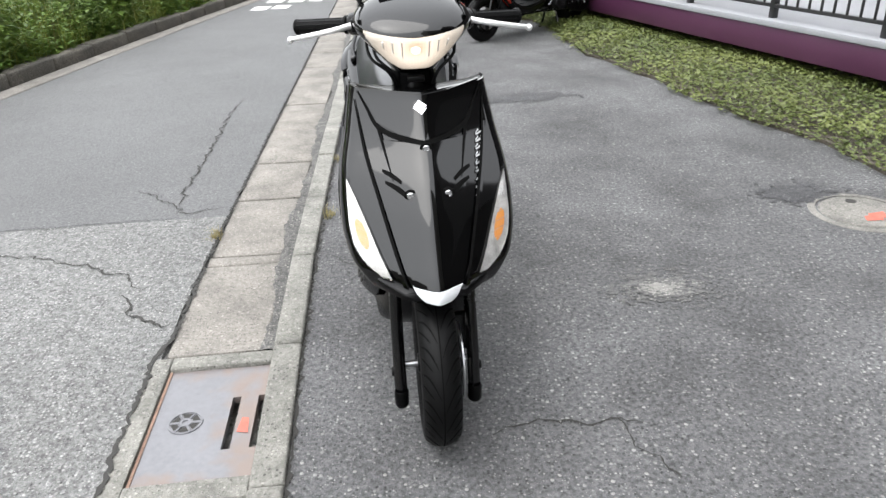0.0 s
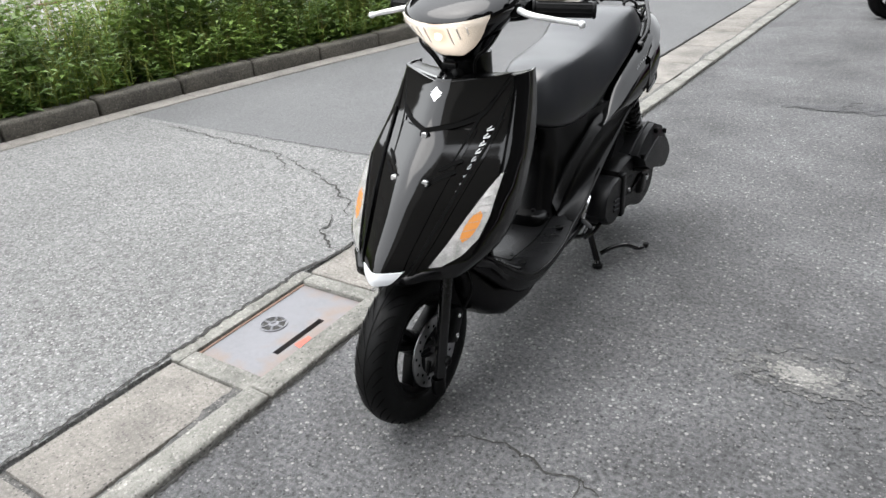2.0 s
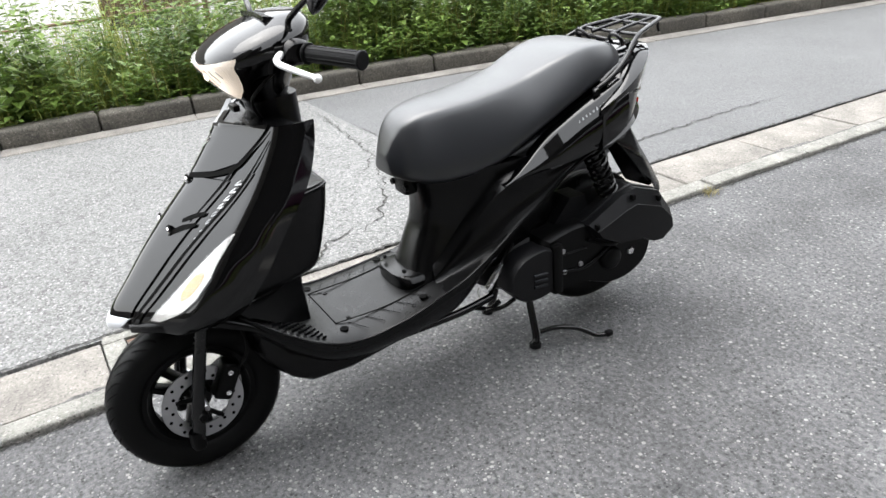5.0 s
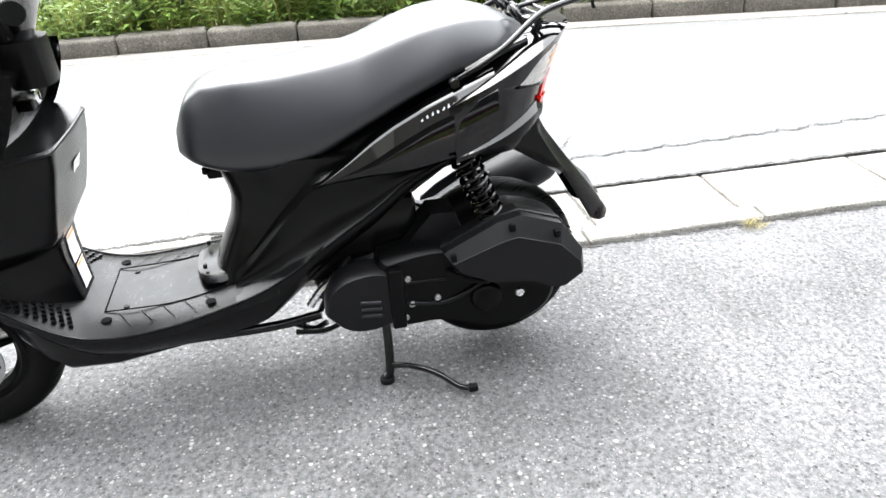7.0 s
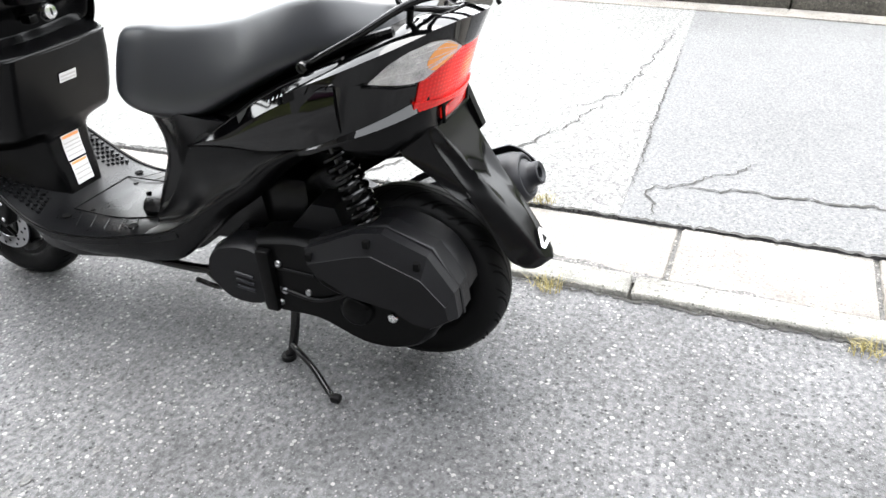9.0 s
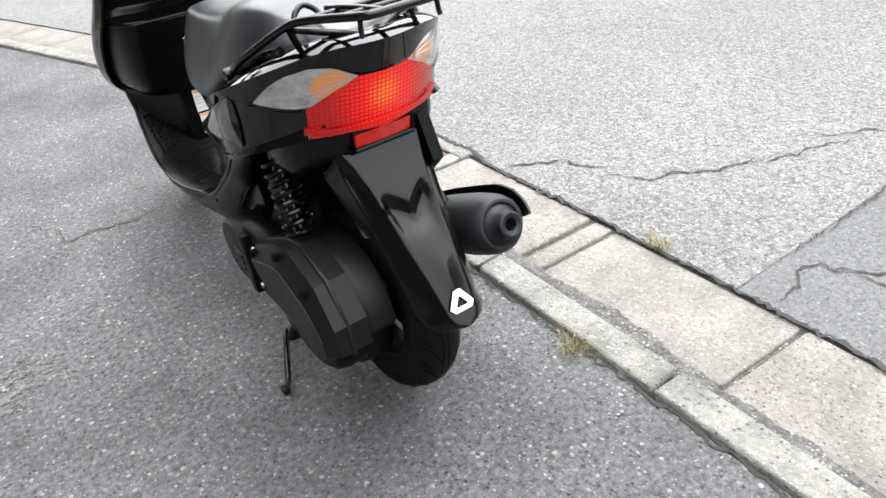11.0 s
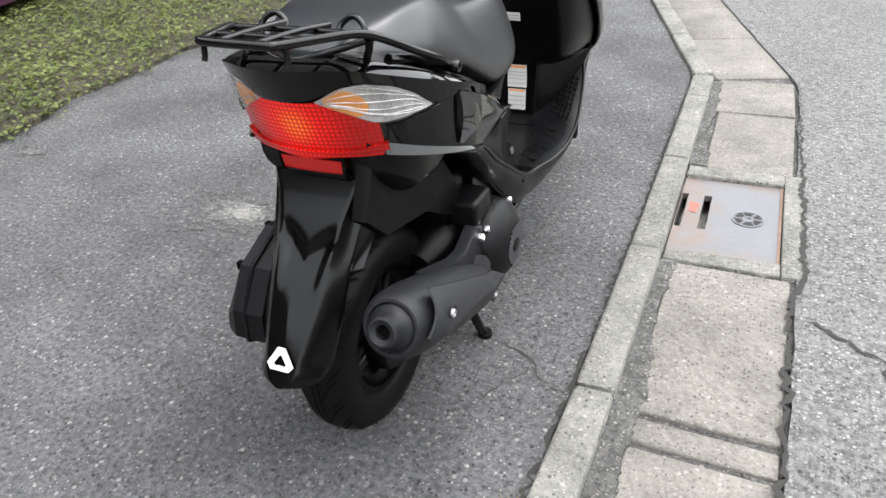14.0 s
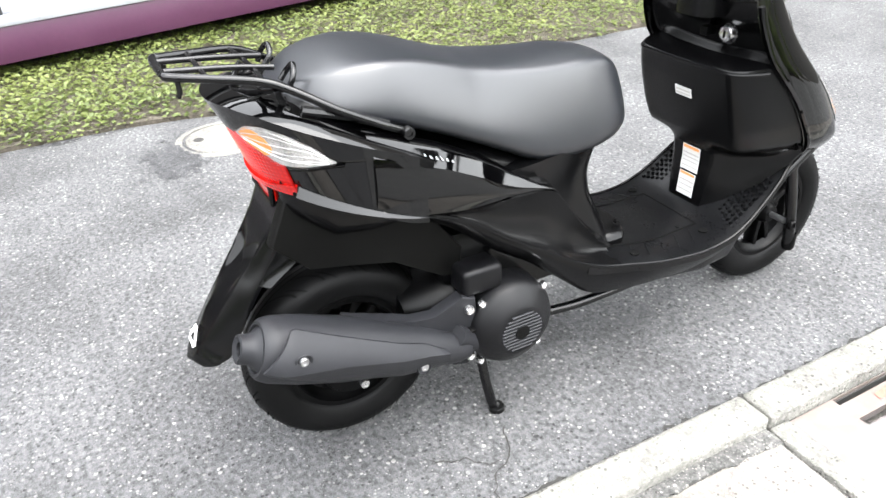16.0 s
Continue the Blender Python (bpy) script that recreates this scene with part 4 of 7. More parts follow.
def ring_y(y, zb, zt, w, n=3.0, k=32, taper=0.0, sag=0.0):
    """A rounded cross-section at y; taper narrows its top."""
    pts = []
    zm, h = (zb + zt) / 2, (zt - zb) / 2
    for i in range(k):
        a = 2 * math.pi * i / k
        c, s = math.cos(a), math.sin(a)
        x = w * math.copysign(abs(c) ** (2 / n), c)
        z = math.copysign(abs(s) ** (2 / n), s)
        x *= 1 - taper * (z + 1) / 2
        pts.append((x, y, zm + h * z - sag * (1 - (x / w) ** 2) * max(0, z)))
    return pts


def ring_z(z, yf, yb, w, n=3.0, k=40):
    ym, d = (yf + yb) / 2, (yb - yf) / 2
    pts = []
    for i in range(k):
        a = 2 * math.pi * i / k
        c, s = math.cos(a), math.sin(a)
        pts.append((w * math.copysign(abs(c) ** (2 / n), c), ym + d * math.copysign(abs(s) ** (2 / n), s), z))
    return pts


def frange(a, b, n):
    return [a + (b - a) * i / n for i in range(n + 1)]


def screw(parent, p, r, axis="y", mat=None, h=0.004, name="screw"):
    ax = {"y": ((0, -1, 0), (1, 0, 0), (0, 0, 1)), "x": "x", "-x": ((-1, 0, 0), (0, 1, 0), (0, 0, 1)), "z": "z", "Y": "y"}[axis] if isinstance(axis, str) else axis
    bm = lathe([(1e-5, h * 0.7), (r * 0.45, h * 0.7), (r * 0.5, h), (r * 0.85, h), (r, h * 0.6), (r, -0.003)], p, ax, 18, None, False)
    return part(name, bm, mat or SILVER, parent)


# wheels
def wheel(name, y, r, half, rim_r, label, front):
    root = part(name, lathe([(rim_r + 0.001, -half * 0.72), (rim_r + 0.012, -half * 0.86), (r - 0.045, -half), (r - 0.02, -half * 0.93), (r - 0.007, -half * 0.62), (r - 0.001, -half * 0.25), (r, 0),
                             (r - 0.001, half * 0.25), (r - 0.007, half * 0.62), (r - 0.02, half * 0.93), (r - 0.045, half), (rim_r + 0.012, half * 0.86), (rim_r + 0.001, half * 0.72)], (0, y, r), "x", 72), RUBBER, bike, label, 60)
    # curved tread grooves
    bm = bmesh.new()

    def on(a, f):
        x = half * f
        rr = r - 0.0185 * abs(f) ** 2.6 + 0.0006
        return Vector((x, y + rr * math.cos(a), r + rr * math.sin(a)))

    def groove(pts, w):
        prev = None
        for i, (a, f) in enumerate(pts):
            ww = w * (0.35 + 0.65 * math.sin(math.pi * min(1, (i + 0.4) / len(pts))))
            q = (bm.verts.new(on(a - ww / r, f)), bm.verts.new(on(a + ww / r, f)))
            if prev:
                bm.faces.new((prev[0], prev[1], q[1], q[0]))
            prev = q

    sign = 1 if front else -1
    count = 20
    for i in range(count):
        a0 = 2 * math.pi * i / count
        for side in (-1, 1):
            off = 0 if side > 0 else math.pi / count
            groove([(a0 + off + sign * (0.30 * (1 - g) ** 1.6), side * (0.1 + 0.78 * g)) for g in frange(0, 1, 6)], 0.0036)
            groove([(a0 + off + 0.12 + sign * (0.16 * (1 - g)), side * (0.45 + 0.48 * g)) for g in frange(0, 1, 4)], 0.0028)
    for f in (0.0,) if front else (-0.12, 0.12):
        prev = None
        for i in range(73):
            a = 2 * math.pi * i / 72
            q = (bm.verts.new(on(a, f - 0.03)), bm.verts.new(on(a, f + 0.03)))
            if prev:
                bm.faces.new((prev[0], prev[1], q[1], q[0]))
            prev = q
    part("tread_groove", bm, GROOVE, root)
    part("rim", lathe([(rim_r + 0.003, -half * 0.74), (rim_r - 0.008, -half * 0.74), (rim_r - 0.012, -half * 0.5), (rim_r - 0.024, -half * 0.3), (rim_r - 0.024, half * 0.3), (rim_r - 0.012, half * 0.5), (rim_r - 0.008, half * 0.74), (rim_r + 0.003, half * 0.74)], (0, y, r), "x", 64), ENGINE, root)
    part("hub", lathe([(1e-5, -0.045), (0.022, -0.045), (0.03, -0.03), (0.034, 0), (0.03, 0.03), (0.022, 0.045), (1e-5, 0.045)], (0, y, r), "x", 28, None, False), ENGINE, root)
    for i in range(3):
        a = 2 * math.pi * i / 3 + (0.35 if front else 0.0)
        for da in (-0.17, 0.17):
            bm = bmesh.new()
            rings = []
            for g in frange(0, 1, 5):
                rr = 0.026 + (rim_r - 0.04) * g
                aa = a + da * (1.8 - 0.55 * g)
                cx, cy, cz = 0.0, y + rr * math.cos(aa), r + rr * math.sin(aa)
                t = Vector((0, -math.sin(aa), math.cos(aa)))
                w, hx = 0.011 - 0.002 * g, 0.021 - 0.004 * g
                rings.append([Vector((cx, cy, cz)) + t * w * c + Vector((hx * s, 0, 0)) for c, s in ((1, 0.6), (0.6, 1), (-0.6, 1), (-1, 0.6), (-1, -0.6), (-0.6, -1), (0.6, -1), (1, -0.6))])
            part("spoke", loft(rings, True, True, bm), ENGINE, root)
    return root


front_wheel = wheel("front_wheel", FRONT_Y, FRONT_R, 0.046, 0.128, "grooved black front tyre on a three-spoke wheel", True)
rear_wheel = wheel("rear_wheel", REAR_Y, REAR_R, 0.052, 0.128, "grooved black rear tyre", False)
rear_wheel.location.z = 0.022


# front brake, fork
def brake():
    root = part("brake_disc", lathe([(0.094, 0.058), (0.094, 0.062), (0.06, 0.062), (0.06, 0.058)], (0, FRONT_Y, FRONT_R), "x", 56), DISC_STEEL, bike, "drilled steel brake disc")
    for i in range(24):
        a = 2 * math.pi * i / 24
        rr = 0.071 + 0.012 * (i % 2)
        part("vent_hole", disc((0.0622, FRONT_Y + rr * math.cos(a), FRONT_R + rr * math.sin(a)), 0.0042, 0.0006, "x", 10), GROOVE, root)
    for i in range(5):
        a = 2 * math.pi * i / 5
        bm = tube([(0.06, FRONT_Y + 0.03 * math.cos(a), FRONT_R + 0.03 * math.sin(a)), (0.06, FRONT_Y + 0.064 * math.cos(a + 0.25), FRONT_R + 0.064 * math.sin(a + 0.25))], 0.006, 8, 1)
        part("carrier_arm", bm, ENGINE, root)
    bm = bmesh.new()
    box(bm, 0.045, 0.092, FRONT_Y + 0.04, FRONT_Y + 0.085, FRONT_R + 0.0, FRONT_R + 0.095, 0.01, 3)
    bmesh.ops.rotate(bm, verts=bm.verts, cent=(0.06, FRONT_Y + 0.06, FRONT_R + 0.05), matrix=Matrix.Rotation(radians(-28), 3, "X"))
    cal = part("brake_caliper", bm, ENGINE, bike, "black painted brake caliper")
    for dz in (0.02, 0.07):
        screw(cal, (0.09, FRONT_Y + 0.05 + dz * 0.3, FRONT_R + dz), 0.007, "x")
    hose = tube([(0.085, FRONT_Y + 0.08, FRONT_R + 0.06), (0.1, FRONT_Y + 0.12, FRONT_R + 0.13), (0.06, FRONT_Y + 0.1, FRONT_R + 0.26)], 0.004, 8)
    part("brake_hose", hose, RUBBER, bike)


brake()
for s in (-1, 1):
    line = [(s * 0.09, FRONT_Y - 0.036, 0.122), (s * 0.09, FRONT_Y - 0.006, 0.26), (s * 0.088, FRONT_Y + 0.05, 0.46)]
    leg = part("fork_leg", tube(line, (0.0155, 0.0145), 18, 6), BLACK_STEEL, bike, "black front fork leg")
    part("fork_foot", lathe([(1e-5, -0.004), (0.014, -0.004), (0.0175, 0.004), (0.0175, 0.04), (0.0155, 0.044)], (s * 0.09, FRONT_Y - 0.037, 0.112), "z", 20, None, False), ENGINE, leg)
    screw(leg, (s * 0.1, FRONT_Y - 0.012, FRONT_R - 0.01), 0.013, "x" if s > 0 else "-x", ENGINE, 0.01, "axle_nut")
part("front_axle", tube([(-0.09, FRONT_Y, FRONT_R), (0.09, FRONT_Y, FRONT_R)], 0.008, 12, 1), DISC_STEEL, bike)
part("steering_stem", tube([(0, FRONT_Y + 0.08, 0.42), (0, -0.14, 0.84)], 0.025, 14, 1), ENGINE, bike)
bm = bmesh.new()
box(bm, -0.105, 0.105, FRONT_Y + 0.05, FRONT_Y + 0.11, 0.425, 0.46, 0.01)
part("fork_bridge", bm, ENGINE, bike)

# front cowl: a pointed shield, swept back at its sides
CY = [(0.40, -0.53), (0.43, -0.565), (0.47, -0.545), (0.52, -0.5), (0.58, -0.449), (0.64, -0.392), (0.70, -0.328), (0.727, -0.303), (0.76, -0.276), (0.81, -0.238)]
CW = [(0.40, 0.125), (0.43, 0.158), (0.47, 0.193), (0.52, 0.206), (0.58, 0.207), (0.64, 0.2), (0.70, 0.186), (0.76, 0.175), (0.81, 0.166)]
CB = [(0.40, -0.4), (0.47, -0.345), (0.54, -0.295), (0.612, -0.247), (0.69, -0.183), (0.75, -0.145), (0.81, -0.118)]
CE = [(0.39, -0.35), (0.46, -0.318), (0.53, -0.262), (0.59, -0.222), (0.645, -0.175), (0.68, -0.14), (0.744, -0.11), (0.80, -0.095)]
LIFT = 0.013


def cowl_bend(k):
    """Depth of the cowl's section: a softened ridge, two flat faces, rounded corners."""
    f = max(0.0, (k - 0.88) / 0.12)
    return 0.72 * (math.sqrt(k * k + 0.0049) - 0.07) + 0.33 * (1 - math.sqrt(max(0.0, 1 - f * f)))


def cowl_y(x, z):
    yc, w, yb = soft(CY, z, 0.012), soft(CW, z, 0.012), soft(CB, z)
    return yc + (yb - yc) * cowl_bend(min(1.0, abs(x) / w))


def cowl_edge(z):
    return soft(CW, z, 0.012)


def cowl_top(x):
    return 0.81 - 0.35 * (abs(x) - 0.09) ** 2 * (abs(x) < 0.09) + 0.02 * (abs(x) / 0.15) ** 2


def cowl_rim(z):
    """The cowl's swept rear edge at height z: its half width and its y."""
    return cowl_edge(z - LIFT) - 0.006, max(soft(CE, z - LIFT), soft(CB, z - LIFT) + 0.005)


def cowl_fn(u, v):
    zz = 0.425 + 0.385 * u
    t = 2 * v - 1
    w = cowl_edge(zz)
    yc, yb = soft(CY, zz, 0.012), soft(CB, zz)
    if abs(t) < 0.86:
        k = math.sin(t / 0.86 * math.pi / 2)
        x, yv = w * k, yc + (yb - yc) * cowl_bend(abs(k))
    else:
        f = (abs(t) - 0.86) / 0.14
        k = math.copysign(1, t)
        rx, ry = cowl_rim(zz + LIFT)
        x, yv = k * (w + (rx - w) * f), yb + (ry - yb) * f
    return (x, yv, zz + 0.005 * u * k * k)


part("front_cowl", grid(cowl_fn, 44, 56, None, 0.012, (0, 1, 0)), GLOSS, bike, "glossy black pointed front cowl", 50)


def cowl_patch(name, left, right, z0, z1, off, mat, parent, label="", nz=24, nx=6, thick=0.006):
    """A raised panel on the cowl between the lines left(z) and right(z)."""
    def fn(u, v):
        z = z0 + (z1 - z0) * u
        x = left(z) + (right(z) - left(z)) * v
        return (x, cowl_y(x, z) - off, z)
    return part(name, grid(fn, nz, nx, None, thick + off, (0, 1, 0)), mat, parent, label, 35)


# raised centre panel with the emblem panel above it
PC = [(0.425, 0.048), (0.5, 0.06), (0.62, 0.085), (0.7, 0.104), (0.74, 0.11)]
centre = cowl_patch("centre_panel", lambda z: -lerp(PC, z), lambda z: lerp(PC, z), 0.437, 0.712, 0.006, GLOSS, bike, "glossy black raised centre panel", 30, 12)


def oval(z, mid, half):
    return math.sqrt(max(0.0, 1 - ((z - mid) / half) ** 2))


VEE = [(0.0, 0.718), (0.06, 0.727), (0.107, 0.746), (0.13, 0.78), (0.15, 0.812)]


def upper_fn(u, v):
    x = (v - 0.5) * 2 * (0.106 + 0.04 * u)
    zb = lerp(VEE, min(abs(x), 0.107))
    z = zb + (0.806 + 0.012 * (abs(x) / 0.13) ** 2 - zb) * u
    return (x, cowl_y(x, z) - 0.008, z)


def cowl_line(name, pts, mat, parent, off=0.0074, label=""):
    """A slim strip along the cowl: pts are (x, z, width)."""
    line = smooth_line([(x, z, w) for x, z, w in pts], 5)
    bm = bmesh.new()
    prev = None
    for i, p in enumerate(line):
        q0, q1 = line[max(0, i - 1)], line[min(len(line) - 1, i + 1)]
        d = Vector((q1.x - q0.x, q1.y - q0.y)).normalized()
        n2 = Vector((-d.y, d.x)) * p.z / 2
        pair = []
        for sg in (-1, 1):
            x, z = p.x + sg * n2.x, p.y + sg * n2.y
            pair.append(bm.verts.new((x, cowl_y(x, z) - off, z)))
        if prev:
            bm.faces.new((prev[0], pair[0], pair[1], prev[1]))
        prev = pair
    bmesh.ops.recalc_face_normals(bm, faces=bm.faces)
    return part(name, bm, mat, parent, label)


for s in (-1, 1):
    cowl_line("panel_gap", [(s * 0.147, 0.808, 0.002), (s * 0.126, 0.772, 0.006), (s * 0.104, 0.738, 0.011), (s * 0.06, 0.721, 0.0095), (0, 0.713, 0.009)], GROOVE, centre, 0.0068)
    cowl_line("panel_gap", [(s * 0.104, 0.74, 0.008), (s * 0.094, 0.7, 0.006), (s * 0.078, 0.64, 0.002)], GROOVE, centre, 0.0072)
    cowl_line("blade_gap", [(s * 0.155, 0.79, 0.002), (s * 0.138, 0.69, 0.007), (s * 0.112, 0.6, 0.007), (s * 0.082, 0.5, 0.007), (s * 0.064, 0.45, 0.003)], GROOVE, centre, 0.0076)
part("emblem_panel", grid(upper_fn, 12, 22, None, 0.012, (0, 1, 0)), GLOSS, bike, "glossy black panel under the headlamp", 35)
# emblem: a plain silver lozenge of two slanted bars
emblem = None
for k2, (dx, dz) in enumerate(((0.0, 0.006), (0.0, -0.006))):
    bm = bmesh.new()
    f = 1 if k2 == 0 else -1
    pts = [(-0.0155, -0.001), (-0.002, 0.0125), (0.004, 0.0075), (0.0155, 0.0005), (0.003, -0.006), (-0.004, 0.002)]
    vs = []
    for px, pz in pts:
        x, z = f * px + dx - 0.003, 0.782 + f * pz + dz * 0.35
        vs.append(bm.verts.new((x, cowl_y(x, z) - 0.0095, z)))
    bm.faces.new(vs if f > 0 else vs)
    ob = part("emblem", bm, SILVER, bike if emblem is None else emblem, "plain silver emblem" if emblem is None else "")
    emblem = emblem or ob
nose = cowl_patch("nose_trim", lambda z: -0.02 - 0.034 * ((z - 0.428) / 0.028) ** 0.5 if z > 0.428 else -0.02, lambda z: 0.02 + 0.034 * ((z - 0.428) / 0.028) ** 0.5 if z > 0.428 else 0.02, 0.4295, 0.456, 0.009, PALE_PAINT, bike, "pale crescent trim at the nose", 8, 14)
for s in (-1, 1):
    # chamfered blade beside each turn signal
    BL = [(0.445, 0.066), (0.5, 0.088), (0.58, 0.112), (0.66, 0.134), (0.74, 0.148)]
    cowl_patch("cowl_blade", lambda z: s * (lerp(BL, z) - 0.005 * (1 - (z - 0.44) / 0.34)), lambda z: s * (lerp(BL, z) + 0.006), 0.445, 0.73, 0.0065, GLOSS, bike, "", 24, 3)
    # turn signal
    IN = [(0.46, 0.098), (0.50, 0.12), (0.55, 0.143), (0.60, 0.167), (0.63, 0.184)]
    OUT = [(0.46, 0.12), (0.48, 0.155), (0.51, 0.177), (0.55, 0.186), (0.60, 0.187), (0.63, 0.1865)]
    sig = cowl_patch("turn_signal", lambda z: s * (lerp(IN, z) - 0.003), lambda z: s * (lerp(OUT, z) + 0.003), 0.456, 0.634, 0.004, GLOSS, bike, "clear front turn signal with an amber bulb", 20, 8)
    cowl_patch("reflector", lambda z: s * lerp(IN, z), lambda z: s * lerp(OUT, z), 0.46, 0.63, 0.0055, REFLECTOR, sig, "", 20, 8, 0.001)
    cowl_patch("amber_bulb", lambda z: s * max(lerp(IN, z) + 0.003, 0.158 + 0.3 * (z - 0.534) - 0.0125 * oval(z, 0.534, 0.029)), lambda z: s * min(lerp(OUT, z) - 0.003, 0.158 + 0.3 * (z - 0.534) + 0.0125 * oval(z, 0.534, 0.029)), 0.505, 0.563, 0.0068, AMBER_GLOW, sig, "amber bulb housing", 8, 6, 0.001)
    for i in range(9):
        zr = 0.478 + 0.0155 * i
        xa, xb = lerp(IN, zr) + 0.003, lerp(OUT, zr) - 0.003
        part("lens_rib", tube([(s * (xa + (xb - xa) * f), cowl_y(xa + (xb - xa) * f, zr + 0.006 * f) - 0.0072, zr + 0.006 * f) for f in (0, 0.5, 1)], 0.0006, 5, 2), REFLECTOR, sig)
    g = cowl_patch("lens", lambda z: s * lerp(IN, z), lambda z: s * lerp(OUT, z), 0.46, 0.63, 0.011, GLASS, sig, "clear lens", 20, 8, 0.0)
    g.visible_shadow = False
    # two slanted vents
    cowl_line("vent_slot", [(s * 0.101, 0.657, 0.006), (s * 0.08, 0.65, 0.009), (s * 0.06, 0.64, 0.007)], GROOVE, centre, 0.0078)
    cowl_line("vent_slot", [(s * 0.096, 0.637, 0.006), (s * 0.07, 0.628, 0.011), (s * 0.047, 0.615, 0.009)], GROOVE, centre, 0.0078)
    screw(centre, (s * 0.0425, cowl_y(0.0425, 0.618) - 0.0055, 0.618), 0.0085, "y", SILVER, 0.004)
for x0, z0 in ((0.002, 0.703), (0.0425, 0.618), (-0.0425, 0.618)):
    part("screw_recess", lathe([(0.009, -0.001), (0.012, 0.0012), (0.0145, -0.003)], (x0, cowl_y(x0, z0) - 0.0056, z0), ((0, -1, 0), (1, 0, 0), (0, 0, 1)), 22, None, False), GROOVE, centre)
screw(centre, (0.002, cowl_y(0, 0.703) - 0.0055, 0.703), 0.0085, "y", SILVER, 0.004)
# model lettering as plain slanted bars on one side
for i in range(9):
    z0, x0, h = 0.6 + 0.0135 * i, 0.111 + 0.0028 * i, 0.0032 + 0.0006 * i
    mat = GREY_DECAL if i < 5 else DECAL_SILVER
    cowl_line("decal_bar", [(x0 - h, z0, 0.003), (x0 + h, z0 + 0.004, 0.004), (x0 + h * 1.1, z0 + 0.0095, 0.003)], mat, centre, 0.0066)
    if i > 2:
        cowl_line("decal_bar", [(x0 - h, z0 + 0.003, 0.0018), (x0 - h * 0.2, z0 + 0.0072, 0.003), (x0, z0 + 0.009, 0.002)], mat, centre, 0.0066)

# handlebar cover, lamp, bars
HF = [(0.84, -0.165), (0.87, -0.2), (0.90, -0.222), (0.932, -0.243), (0.955, -0.225), (0.98, -0.185), (1.0, -0.135), (1.012, -0.09)]
HB = [(0.84, -0.07), (0.9, -0.045), (0.95, -0.01), (1.0, 0.0), (1.012, -0.02)]
HW = [(0.84, 0.05), (0.87, 0.072), (0.90, 0.1), (0.932, 0.128), (0.955, 0.142), (0.98, 0.13), (1.0, 0.1), (1.012, 0.06)]


def head_y(x, z):
    yf, yb, w = soft(HF, z, 0.008), soft(HB, z, 0.01), soft(HW, z, 0.008)
    k = min(1, abs(x) / w)
    ym, d = (yf + yb) / 2, (yb - yf) / 2
    return ym - d * (1 - k ** 2.4) ** (1 / 2.4)


rings = [ring_z(z, soft(HF, z, 0.008), soft(HB, z, 0.01), soft(HW, z, 0.008), 2.4, 48) for z in frange(0.84, 1.012, 26)]
head = part("handlebar_cover", loft(rings), GLOSS, bike, "glossy black handlebar cover around the headlamp", 60)
LW = [(0.852, 0.03), (0.858, 0.042), (0.872, 0.062), (0.89, 0.08), (0.91, 0.096), (0.932, 0.11), (0.941, 0.115)]


def lamp_patch(name, grow, off, mat, parent, label="", z0=0.852, top=0.936, thick=0.002):
    def fn(u, v):
        x0 = (v - 0.5) * 2
        zt = top + 0.012 * abs(x0) ** 2 - 0.004 * (1 - abs(x0))
        z = z0 + (zt - z0) * u
        x = x0 * (lerp(LW, min(z, 0.941)) + grow)
        return (x, head_y(x, min(z, 0.95)) - off, z)
    return part(name, grid(fn, 18, 22, None, thick + off, (0, 1, 0)), mat, parent, label, 50)


lamp = lamp_patch("headlamp", 0.0, 0.002, HEADLAMP, bike, "lit warm white headlamp")
part("bulb", lathe([(1e-5, 0.005), (0.005, 0.005), (0.009, 0.002), (0.011, 0.0)], (0, head_y(0, 0.905) - 0.0025, 0.905), ((0, -1, 0), (1, 0, 0), (0, 0, 1)), 24, None, False), BULB, lamp, "glowing bulb")
for s in (-1, 1):
    for i in range(3):
        x = s * (0.03 + 0.021 * i)
        bm = tube([(x, head_y(x, 0.885 + 0.012 * i) - 0.003, 0.885 + 0.012 * i), (x * 1.04, head_y(x, 0.925) - 0.003, 0.925)], 0.0016, 6, 1)
        part("reflector_rib", bm, WHITE_ALLOY, lamp)
gl = lamp_patch("lens", -0.001, 0.0075, GLASS, lamp, "clear headlamp lens", 0.853, 0.936, 0.0)
gl.visible_shadow = False
bm = loft([ring_z(z, lerp([(0.78, -0.155), (0.85, -0.175)], z), lerp([(0.78, -0.06), (0.85, -0.06)], z), 0.055, 2.6, 28) for z in frange(0.775, 0.86, 5)])
part("steering_neck", bm, MATTE, bike)
bm = bmesh.new()
box(bm, -0.02, 0.02, -0.205, -0.19, 0.838, 0.852, 0.003)
part("lamp_bracket", bm, ENGINE, bike)
